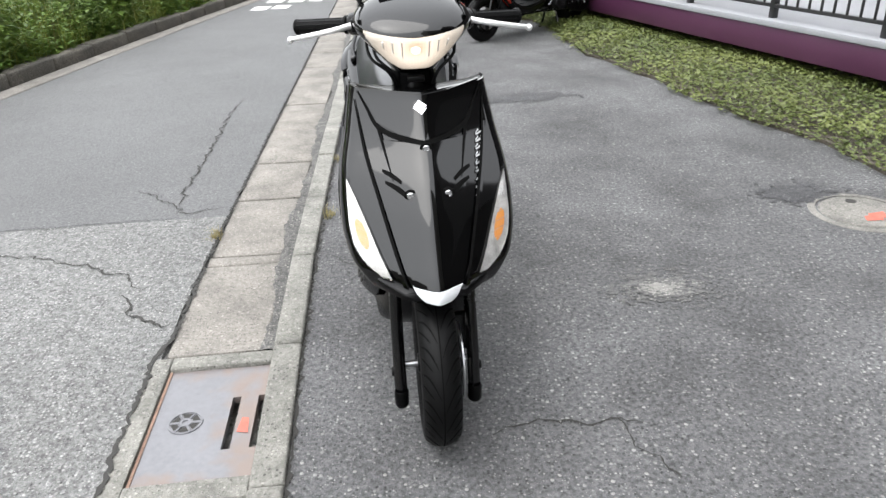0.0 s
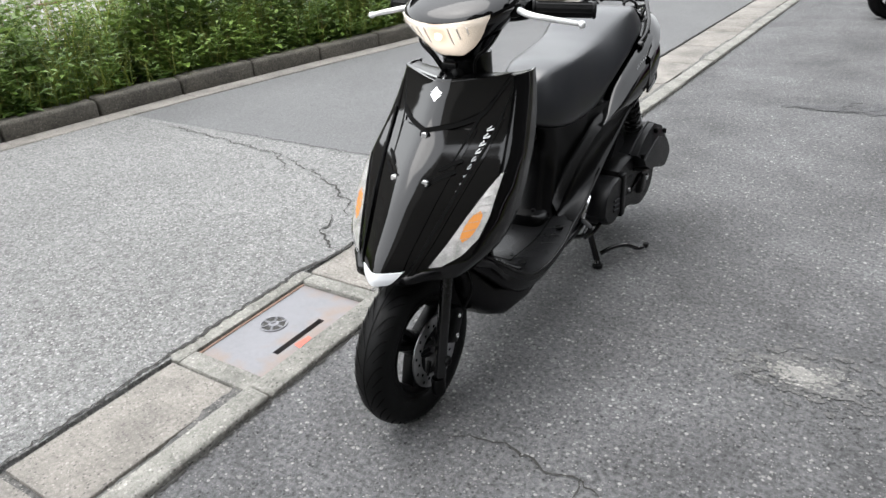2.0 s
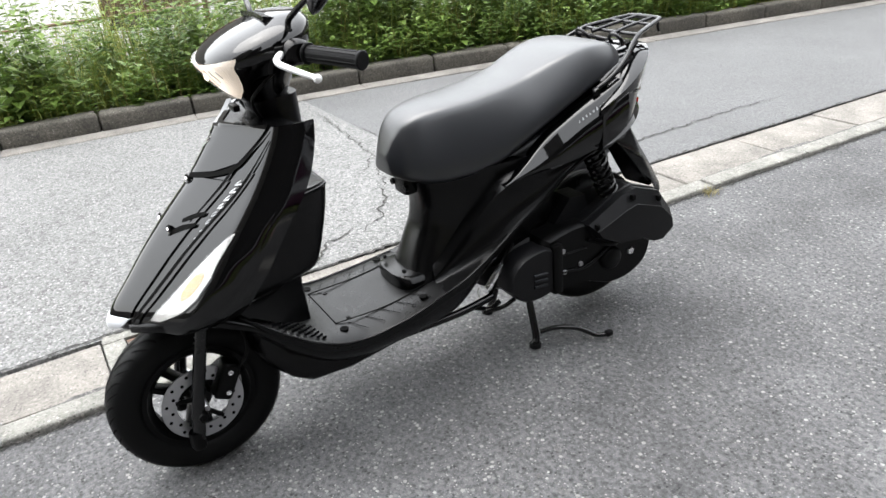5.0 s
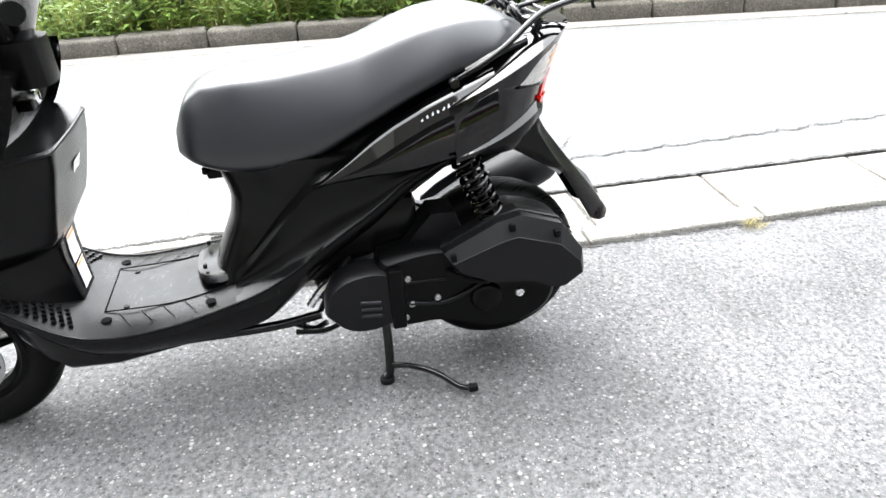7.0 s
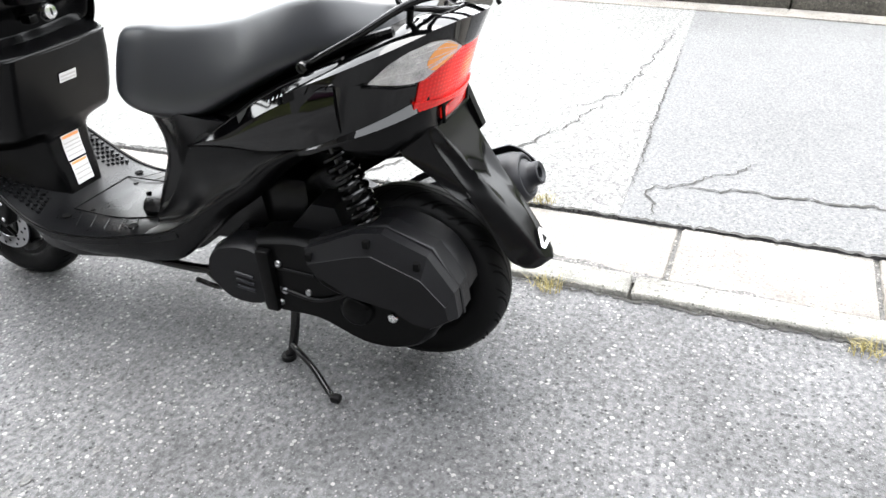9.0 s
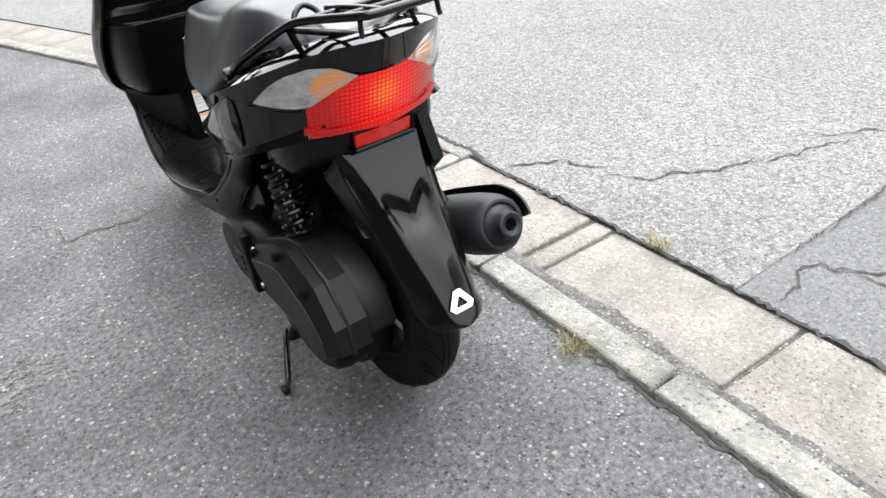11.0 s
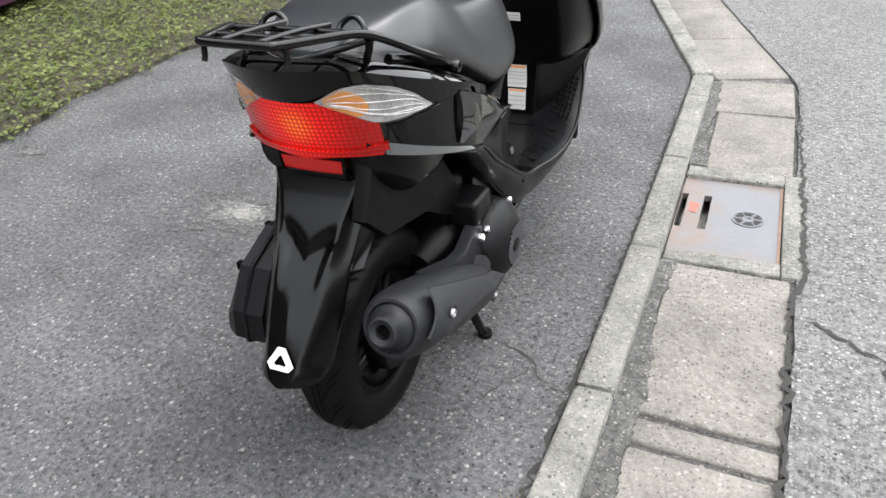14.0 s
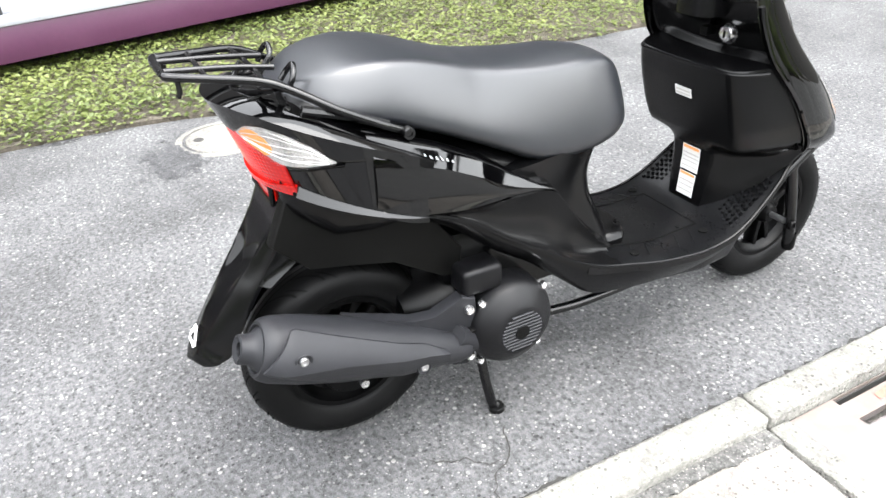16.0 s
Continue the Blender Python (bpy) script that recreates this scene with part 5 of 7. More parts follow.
# instrument panel on top of the bars
bm = grid(lambda u, v: (0.075 * (2 * v - 1) * (1 - 0.25 * u), -0.11 + 0.095 * u, 1.0135 - 0.022 * u + 0.004 * math.sin(math.pi * v)), 8, 10, None, 0.01, (0, 0, -1))
part("instrument_panel", bm, MATTE, bike)
for s in (-1, 1):
    bm = loft([[(s * x, yy + 0.032 * c, 0.945 - 0.02 * (x - 0.1) + hh * sn) for c, sn in [(math.cos(2 * math.pi * i / 20), math.sin(2 * math.pi * i / 20)) for i in range(20)]]
               for x, yy, hh in ((0.09, -0.085, 0.032), (0.12, -0.08, 0.029), (0.145, -0.072, 0.025), (0.152, -0.07, 0.018))])
    sw = part("switch_housing", bm, MATTE, bike)
    bm = bmesh.new()
    box(bm, s * 0.118 - 0.008, s * 0.118 + 0.008, -0.046, -0.036, 0.94, 0.952, 0.002)
    part("switch_button", bm, GREY_DECAL, sw)
    a, b = Vector((s * 0.15, -0.058, 0.941)), Vector((s * 0.279, 0.004, 0.932))
    grip = part("handlebar_grip", tube([a, a.lerp(b, 0.5), b], 0.0165, 20, 3), RUBBER, bike, "black ribbed rubber handlebar grip")
    d = (b - a).normalized()
    u = d.orthogonal().normalized()
    w = d.cross(u)
    for i in range(12):
        ang2 = 2 * math.pi * i / 12
        o = (u * math.cos(ang2) + w * math.sin(ang2)) * 0.0162
        part("grip_rib", tube([a + o + d * 0.012, b + o - d * 0.008], 0.0016, 5, 1), RUBBER, grip)
    for e, rr in ((a + d * 0.004, 0.022), (b - d * 0.003, 0.0195)):
        part("grip_flange", lathe([(1e-5, -0.004), (rr - 0.002, -0.004), (rr, -0.001), (rr, 0.002), (rr - 0.002, 0.004), (1e-5, 0.004)], e, (d, u, w), 22, None, False), RUBBER, grip)
    lever = part("brake_lever", tube([(s * 0.135, -0.105, 0.947), (s * 0.185, -0.132, 0.94), (s * 0.245, -0.115, 0.928), (s * 0.286, -0.096, 0.919)], (0.0075, 0.0052), 12, 6), WHITE_ALLOY, bike, "pale alloy brake lever")
    bm = bmesh.new()
    bmesh.ops.create_uvsphere(bm, u_segments=14, v_segments=10, radius=0.0085, matrix=Matrix.Translation((s * 0.288, -0.095, 0.918)))
    part("lever_ball", bm, WHITE_ALLOY, lever)
    bm = bmesh.new()
    box(bm, s * 0.125 - 0.018, s * 0.125 + 0.018, -0.12, -0.075, 0.93, 0.962, 0.006)
    part("lever_bracket", bm, ENGINE, lever)
    # mirror
    base = (s * 0.115, -0.075, 0.965)
    stem = part("mirror", tube([base, (s * 0.12, -0.075, 1.0), (s * 0.15, -0.07, 1.02), (s * 0.2, -0.062, 1.045), (s * 0.235, -0.058, 1.06)], (0.0065, 0.006), 12, 5), BLACK_STEEL, bike, "black teardrop rear-view mirror")
    part("stem_boot", lathe([(1e-5, -0.015), (0.013, -0.015), (0.012, 0.005), (0.008, 0.022), (1e-5, 0.022)], base, "z", 18, None, False), RUBBER, stem)
    rings = []
    for g in frange(0.02, 1, 12):
        g2 = g
        half_h = 0.042 * math.sin(math.pi * min(1, (0.12 + 0.88 * g2) ** 0.62 * 0.985)) + 0.006
        cx, cz = 0.222 + 0.19 * g2, 1.055 + 0.075 * g2 ** 0.8
        rings.append([(s * (cx + 0.12 * half_h * math.sin(aa)), -0.058 + (0.028 if math.cos(aa) < 0 else 0.008) * math.cos(aa) * math.sin(math.pi * (0.12 + 0.8 * g2)), cz + half_h * math.sin(aa)) for aa in [2 * math.pi * i / 22 for i in range(22)]])
    shell = part("mirror_shell", loft(rings), MATTE, stem, "matte black mirror housing", 60)
    bm = bmesh.new()
    ring = []
    for i in range(24):
        aa = 2 * math.pi * i / 24
        ring.append(bm.verts.new((s * (0.325 + 0.075 * math.cos(aa) - 0.01 * math.sin(aa)), -0.0485, 1.112 + 0.042 * math.sin(aa) + 0.024 * math.cos(aa))))
    bm.faces.new(ring)
    part("mirror_glass", bm, MIRROR, stem)
# cables beside the neck
for x0 in (-0.11, -0.095, 0.1):
    part("control_cable", tube([(x0, -0.08, 0.93), (x0 * 0.95, -0.15, 0.88), (x0 * 0.55, -0.16, 0.84), (x0 * 0.35, -0.13, 0.78)], 0.0038, 8), RUBBER, bike)

# inner leg shield with pocket
IY = [(0.30, -0.135), (0.34, -0.137), (0.42, -0.142), (0.455, -0.14), (0.48, -0.124), (0.50, -0.112), (0.56, -0.094), (0.63, -0.074), (0.672, -0.066), (0.678, -0.072), (0.68, -0.1), (0.682, -0.15), (0.7, -0.165), (0.74, -0.15), (0.765, -0.125), (0.81, -0.105)]
# outer end of the lower side faces, where they run down to the floor
IX = [(0.30, 0.064), (0.33, 0.09), (0.37, 0.125), (0.42, 0.155), (0.46, 0.17)]
IE = [(0.30, -0.15), (0.33, -0.185), (0.37, -0.232), (0.42, -0.29), (0.46, -0.32)]


def smoothstep(x):
    x = min(1.0, max(0.0, x))
    return x * x * (3 - 2 * x)


def inner_pt(z, k):
    """The inner shield at height z: a keel with slanting faces below, a boxy pocket above."""
    t, sg = abs(k), 1 if k >= 0 else -1
    yb = lerp(IY, z)
    m = smoothstep((z - 0.44) / 0.05)
    rx, ry = cowl_rim(max(z, 0.43))
    xe, ye = (rx - 0.003, ry - 0.002) if z > 0.46 else (lerp(IX, z), lerp(IE, z))
    wk = lerp([(0.3, 0.05), (0.36, 0.056), (0.45, 0.064), (0.5, 0.07)], z)
    if t < 0.3:
        a = Vector((wk * t / 0.3, yb))
    else:
        f = (t - 0.3) / 0.7
        a = Vector((wk + (xe - wk) * f, yb + (ye - yb) * f - 0.006 * (1 - f) * min(1, f * 8)))
    b = Vector((xe * (t * 1.08 if t < 0.8 else 0.864 + 0.68 * (t - 0.8)), yb + (ye - yb) * smoothstep((t - 0.62) / 0.38) ** 1.3 - 0.02 * t * t * (1 - t)))
    p = a.lerp(b, m)
    return Vector((sg * p.x, p.y, z))


def inner_fn(u, v):
    z = 0.30 + 0.51 * u
    k = 2 * v - 1
    return inner_pt(z, k) + Vector((0, 0, 0.016 * u * k * k))


inner = part("inner_shield", grid(inner_fn, 150, 44, None, 0.01, (0, -1, 0)), MATTE, bike, "matte black inner leg shield with a pocket", 28)
def cowl_cover(u, v):
    a = Vector(cowl_fn(1.0, v)) + Vector((0.004, 0.004, LIFT - 0.004))
    b = inner_pt(0.81, 2 * v - 1) + Vector((0, 0, 0.016 * (2 * v - 1) ** 2))
    p = a.lerp(b, u)
    p.z += 0.006 * math.sin(math.pi * u) * (1 - (2 * v - 1) ** 2)
    return p


part("cowl_top_cover", grid(cowl_cover, 8, 40, None, 0.004, (0, 0, -1)), MATTE, inner)
# bead along the rear edge of the cowl
for s in (-1, 1):
    rim = []
    for z in frange(0.45, 0.81, 16):
        rx, ry = cowl_rim(z)
        rim.append((s * rx, ry + 0.002, z + 0.005 * (z - 0.425) / 0.385))
    part("shield_edge", tube(rim, 0.0055, 8, 2), GLOSS, inner)
    screw(inner, (s * 0.166, -0.298, 0.475), 0.009, "Y", ENGINE, 0.006)
part("pocket_lip", tube([inner_pt(0.676, k) + Vector((0, 0.001, 0)) for k in frange(-0.9, 0.9, 24)], 0.0045, 8, 2), MATTE, inner)
lock = part("ignition_lock", lathe([(1e-5, 0.012), (0.008, 0.012), (0.016, 0.01), (0.02, 0.004), (0.022, -0.004)], (-0.055, -0.135, 0.735), "y", 26, None, False), SILVER, bike, "polished ignition lock")
bm = bmesh.new()
box(bm, -0.057, -0.053, -0.124, -0.1215, 0.727, 0.743, 0.0005)
part("key_slot", bm, GROOVE, lock)
bm = bmesh.new()
box(bm, -0.012, 0.012, -0.15, -0.118, 0.722, 0.742, 0.004)
part("luggage_hook", bm, ENGINE, bike)


def inner_y(x, z):
    return lerp(IY, z)


def sticker(x0, x1, z0, z1, bars, label):
    def fn(u, v):
        x, z = x0 + (x1 - x0) * v, z0 + (z1 - z0) * u
        return (x, inner_y(x, z) + 0.0025, z)
    ob = part("sticker", grid(fn, 4, 4), STICKER, inner, label)
    for f0, f1, mat in bars:
        def bar(u, v):
            x, z = x0 + (x1 - x0) * (0.06 + 0.88 * v), z0 + (z1 - z0) * (f0 + (f1 - f0) * u)
            return (x, inner_y(x, z) + 0.0036, z)
        part("print_bar", grid(bar, 1, 3), mat, ob)


sticker(-0.028, 0.024, 0.325, 0.385, [(0.88, 0.98, ORANGE_INK), (0.62, 0.68, GREY_INK), (0.42, 0.47, GREY_INK), (0.2, 0.25, GREY_INK)], "white caution label with an orange heading")
sticker(-0.03, 0.026, 0.39, 0.455, [(0.86, 0.97, ORANGE_INK), (0.65, 0.7, GREY_INK), (0.5, 0.54, GREY_INK), (0.35, 0.39, GREY_INK), (0.15, 0.19, GREY_INK)], "white caution label with an orange heading")
sticker(-0.03, 0.02, 0.592, 0.615, [(0.55, 0.72, GREY_INK), (0.2, 0.34, GREY_INK)], "small white label on the pocket")

# footboard and belly
FZ = [(-0.36, 0.478), (-0.3, 0.428), (-0.22, 0.362), (-0.14, 0.308), (-0.05, 0.29), (0.08, 0.3), (0.2, 0.32), (0.25, 0.33), (0.3, 0.348), (0.36, 0.383), (0.42, 0.425), (0.5, 0.475), (0.55, 0.517), (0.585, 0.545), (0.66, 0.58), (0.72, 0.605)]
FW = [(-0.36, 0.13), (-0.28, 0.162), (-0.15, 0.178), (0.0, 0.178), (0.1, 0.172), (0.2, 0.155), (0.3, 0.154), (0.45, 0.158), (0.55, 0.167), (0.62, 0.178), (0.7, 0.188)]


def floor_fn(u, v):
    yv = -0.37 + 0.65 * u
    k = 2 * v - 1
    return (soft(FW, yv) * k, yv, soft(FZ, yv) - 0.012 * abs(k) ** 5)


board = part("footboard", grid(floor_fn, 44, 24, None, 0.018, (0, 0, -1)), FLOOR_PLASTIC, bike, "scuffed grey-black plastic footboard", 50)
for x, yv in ((0.134, 0.136), (-0.134, 0.136), (0.124, -0.082), (-0.124, -0.082)):
    part("board_hole", disc((x, yv, soft(FZ, yv) - 0.001), 0.011, 0.0025, "z", 20), GROOVE, board)
for x, yv in ((0.08, 0.15), (-0.08, 0.15), (0.075, -0.05), (-0.075, -0.05)):
    screw(board, (x, yv, soft(FZ, yv) + 0.001), 0.006, "z", ENGINE, 0.002)
for x in (-0.092, 0.092):
    part("mat_seam", tube([(x, -0.09, soft(FZ, -0.09) + 0.0005), (x * 1.05, 0.05, soft(FZ, 0.05) + 0.0005), (x, 0.17, soft(FZ, 0.17) + 0.0005)], 0.0016, 6, 4), GROOVE, board)
for yv in (-0.09, 0.165):
    part("mat_seam", tube([(-0.092, yv, soft(FZ, yv) + 0.0005), (0.092, yv, soft(FZ, yv) + 0.0005)], 0.0016, 6, 1), GROOVE, board)
for i in range(5):
    for s in (-1, 1):
        yv = -0.06 + 0.045 * i
        part("board_rib", tube([(s * 0.1, yv, soft(FZ, yv) + 0.0008), (s * 0.15, yv + 0.03, soft(FZ, yv + 0.03) - 0.0005)], 0.0009, 6, 1), FLOOR_PLASTIC, board)
for s in (-1, 1):
    def skirt(u, v):
        yv = -0.36 + 1.05 * u
        zt = soft(FZ, yv) - 0.012 * smoothstep((0.35 - yv) / 0.15)
        depth = soft([(-0.4, 0.03), (-0.2, 0.06), (0.05, 0.07), (0.16, 0.085), (0.24, 0.092), (0.3, 0.072), (0.4, 0.05), (0.55, 0.045), (0.62, 0.032), (0.7, 0.015)], yv)
        x = soft(FW, yv) + 0.004 * math.sin(math.pi * v) - 0.034 * v ** 1.4
        return (s * x, yv, zt - depth * v)
    part("side_skirt", grid(skirt, 60, 6, None, 0.008, (-s, 0, 0)), MATTE, bike, "matte black lower side skirt", 50)
    part("skirt_lip", tube([(s * (soft(FW, yv) + 0.001), yv, soft(FZ, yv) - 0.011 * smoothstep((0.35 - yv) / 0.15)) for yv in frange(-0.32, 0.66, 20)], 0.0042, 8, 2), MATTE, bike)
rings = []
for yv, zb, zt, w in ((-0.3, 0.29, 0.41, 0.05), (-0.27, 0.235, 0.38, 0.095), (-0.22, 0.19, 0.31, 0.12), (-0.18, 0.17, 0.3, 0.135), (-0.08, 0.172, 0.285, 0.145), (0.05, 0.185, 0.285, 0.135), (0.2, 0.21, 0.3, 0.11), (0.26, 0.23, 0.3, 0.09)):
    rings.append(ring_y(yv, zb, zt, w, 3.5, 28))
part("belly_pan", loft(rings), MATTE, bike, "black plastic belly under the footboard", 60)
for s in (-1, 1):
    part("frame_tube", tube([(s * 0.1, 0.05, 0.2), (s * 0.105, 0.25, 0.2), (s * 0.11, 0.36, 0.215)], 0.011, 10), BLACK_STEEL, bike)
part("centre_hook", tube([(0.11, 0.3, 0.2), (0.125, 0.34, 0.19), (0.13, 0.37, 0.205)], 0.007, 8), BLACK_STEEL, bike)
for s in (-1, 1):
    for i in range(5):
        for j in range(9):
            yv = -0.27 + 0.014 * j + 0.004 * i
            x = s * (0.1 + 0.0125 * i)
            bm = bmesh.new()
            box(bm, x - 0.0025, x + 0.0025, yv - 0.004, yv + 0.004, soft(FZ, yv) - 0.004, soft(FZ, yv) + 0.0025)
            part("grip_ridge", bm, FLOOR_PLASTIC, board)
rings = [ring_y(yv, zb, zt, w, 3.2, 32) for yv, zb, zt, w in ((-0.53, 0.434, 0.46, 0.07), (-0.47, 0.43, 0.475, 0.125), (-0.38, 0.42, 0.48, 0.158), (-0.3, 0.385, 0.42, 0.162), (-0.24, 0.32, 0.37, 0.165), (-0.19, 0.28, 0.33, 0.15))]
part("lower_cowl", loft(rings), MATTE, bike, "matte black lower cowl above the front wheel", 60)
# inner splash guard behind the front wheel
bm = grid(lambda u, v: ((2 * v - 1) * 0.085, FRONT_Y + 0.225 * math.cos(0.25 + 1.5 * u), FRONT_R + 0.235 * math.sin(0.25 + 1.5 * u)), 14, 8, None, 0.006, (0, 0.7, 0.7))
part("splash_guard", bm, MATTE, bike)

# body under the seat: a slim waist, flared cheeks, gloss tail panels
bm = bmesh.new()
rings = [ring_y(yv, zb, zt, w, 3.4, 32) for yv, zb, zt, w in ((0.26, 0.36, 0.56, 0.07), (0.34, 0.4, 0.6, 0.09), (0.45, 0.47, 0.63, 0.12), (0.56, 0.53, 0.67, 0.14), (0.66, 0.56, 0.71, 0.15), (0.76, 0.6, 0.75, 0.14), (0.85, 0.655, 0.77, 0.1))]
body = part("body_core", loft(rings), MATTE, bike, "matte black body under the seat", 60)
WF = [(0.3, 0.12), (0.325, 0.142), (0.36, 0.156), (0.4, 0.175), (0.45, 0.2), (0.5, 0.21), (0.54, 0.203), (0.57, 0.19), (0.6, 0.18)]
WW = [(0.3, 0.1), (0.33, 0.088), (0.38, 0.078), (0.45, 0.074), (0.52, 0.076), (0.6, 0.082)]


def waist_ring(z):
    yf, w = soft(WF, z, 0.012), soft(WW, z, 0.012)
    w2, w3 = lerp([(0.3, 0.1), (0.45, 0.098), (0.6, 0.128)], z), lerp([(0.3, 0.1), (0.45, 0.115), (0.6, 0.145)], z)
    side = [(w * math.sin(a) ** 0.8, yf + 0.055 * (1 - math.cos(a))) for a in frange(0, math.pi / 2, 9)]
    side += [(w + (w2 - w) * 0.35, yf + 0.085), (w2, max(0.33, yf + 0.13)), (w3, 0.43), (w3, 0.5)]
    return [(x, yv, z) for x, yv in side] + [(-x, yv, z) for x, yv in side[:0:-1]]


column = part("seat_column", loft([waist_ring(z) for z in frange(0.3, 0.6, 22)]), MATTE, bike, "matte black waisted column under the seat nose", 60)
bm = loft([ring_z(z, 0.105, 0.2, w, 3, 28) for z, w in ((0.306, 0.085), (0.325, 0.088), (0.336, 0.08), (0.34, 0.07))])
part("column_foot", bm, MATTE, column)
for s in (-1, 1):
    screw(column, (s * 0.055, 0.128, 0.352), 0.006, "y", ENGINE)
bm = bmesh.new()
box(bm, -0.03, 0.03, 0.17, 0.24, 0.54, 0.6, 0.008)
part("seat_hinge", bm, ENGINE, bike)
ZU = [(0.19, 0.328), (0.22, 0.352), (0.28, 0.42), (0.33, 0.482), (0.36, 0.518), (0.385, 0.542), (0.42, 0.553), (0.5, 0.562), (0.56, 0.566), (0.61, 0.574), (0.67, 0.588), (0.71, 0.602)]
XU = [(0.19, 0.1), (0.24, 0.106), (0.3, 0.12), (0.35, 0.142), (0.385, 0.16), (0.47, 0.172), (0.55, 0.181), (0.62, 0.187), (0.71, 0.194)]
XG = [(0.385, 0.163), (0.47, 0.1735), (0.55, 0.184), (0.62, 0.192), (0.7, 0.2015), (0.76, 0.2015)]
ZG = [(0.385, 0.545), (0.42, 0.553), (0.5, 0.562), (0.56, 0.566), (0.61, 0.574), (0.67, 0.588), (0.71, 0.602), (0.78, 0.638)]
ZT = [(0.385, 0.5465), (0.42, 0.564), (0.47, 0.594), (0.51, 0.622), (0.55, 0.648), (0.625, 0.687), (0.7, 0.719), (0.76, 0.744)]
for s in (-1, 1):
    screw(bike, (s * 0.035, 0.172, 0.565), 0.009, "y", ENGINE, 0.006, "hinge_bolt")

    def cheek(u, v):
        yv = 0.19 + 0.5 * u
        zr, xr = soft(FZ, yv) - 0.002 - 0.006 * smoothstep((0.35 - yv) / 0.15), soft(FW, yv) + 0.001
        zu, xu = soft(ZU, yv, 0.012), soft(XU, yv, 0.02)
        h = max(0.004, zu - zr)
        # a ledge runs in from the ridge, then a hollow face climbs to the upper edge
        ledge = (xr - xu) * lerp([(0.19, 0.75), (0.3, 0.7), (0.4, 0.3), (0.55, 0.1), (0.7, 0.05)], yv)
        deep = soft([(0.19, 0.004), (0.3, 0.016), (0.4, 0.026), (0.5, 0.014), (0.6, 0.004), (0.7, 0.0)], yv)
        if v < 0.12:
            f = v / 0.12
            return (s * (xr - ledge * f), yv, zr + 0.008 * f * min(1, h / 0.04))
        f = (v - 0.12) / 0.88
        z0 = zr + 0.008 * min(1, h / 0.04)
        x0 = xr - ledge
        return (s * (x0 + (xu - x0) * f - deep * math.sin(math.pi * f ** 0.75)), yv, z0 + (zu - z0) * f)
    part("body_cheek", grid(cheek, 60, 26, None, 0.006, (-0.7 * s, 0, -0.7)), MATTE, body, "matte black hollow side panel below the seat", 50)

    def cheek_edge(u, v):
        # front flank of the cheek, from its free edge back to the waist
        yv = 0.19 + 0.3 * u
        p = Vector((s * soft(XU, yv, 0.02), yv, soft(ZU, yv, 0.012)))
        q = Vector((s * lerp([(0.19, 0.075), (0.3, 0.085), (0.4, 0.115), (0.5, 0.12)], yv), yv + 0.012, p.z + 0.03))
        r = p.lerp(q, v)
        r.z += 0.003 * math.sin(math.pi * v)
        return r
    part("cheek_edge", grid(cheek_edge, 30, 6), MATTE, body)

    def gloss(u, v):
        yv = 0.385 + 0.375 * u
        zl, zt = soft(ZG, yv, 0.01), soft(ZT, yv, 0.012)
        k = smoothstep((yv - 0.385) / 0.15)
        zs = zt - 0.028 * k
        xg = soft(XG, yv, 0.01)
        return (s * (xg - 0.004 + 0.006 * math.sin(math.pi * v) * k + 0.004 * v), yv, zl + (max(zs, zl + 0.0005) - zl) * v)
    panel = part("tail_panel", grid(gloss, 40, 10, None, 0.014, (-s, 0, 0)), GLOSS, bike, "glossy black tail side panel", 50)

    def strip(u, v):
        yv = 0.385 + 0.375 * u
        zl, zt = soft(ZG, yv, 0.01), soft(ZT, yv, 0.012)
        k = smoothstep((yv - 0.385) / 0.15)
        zs = max(zt - 0.028 * k, zl + 0.0005)
        xg = soft(XG, yv, 0.01) + 0.001
        # a bright upward bevel, then a rounded top running in under the seat
        if v < 0.6:
            f = v / 0.6
            return (s * (xg - 0.027 * f * k), yv, zs + (zt - zs) * f)
        f = (v - 0.6) / 0.4
        return (s * (xg - 0.027 * k - 0.022 * f), yv, zt + 0.006 * math.sin(f * math.pi / 2) * k)
    st = part("tail_spear", grid(strip, 40, 10, None, 0.01, (-s, 0, -0.3)), GLOSS, bike, "slim glossy spear along the tail", 50)
    for i in range(9):
        u0 = 0.6 + 0.028 * i
        bm = bmesh.new()
        vs = []
        for uu, vv in ((0, 0.24), (0.013, 0.24), (0.012 + 0.004 * (i == 4), 0.31 + 0.03 * (i % 3)), (0.004, 0.31 + 0.03 * (i % 2))):
            p = Vector(strip(min(1, u0 + uu), vv))
            vs.append(bm.verts.new(p + Vector((s * 0.0012, 0, 0.0012))))
        bm.faces.new(vs)
        part("decal_bar", bm, GREY_DECAL, st)

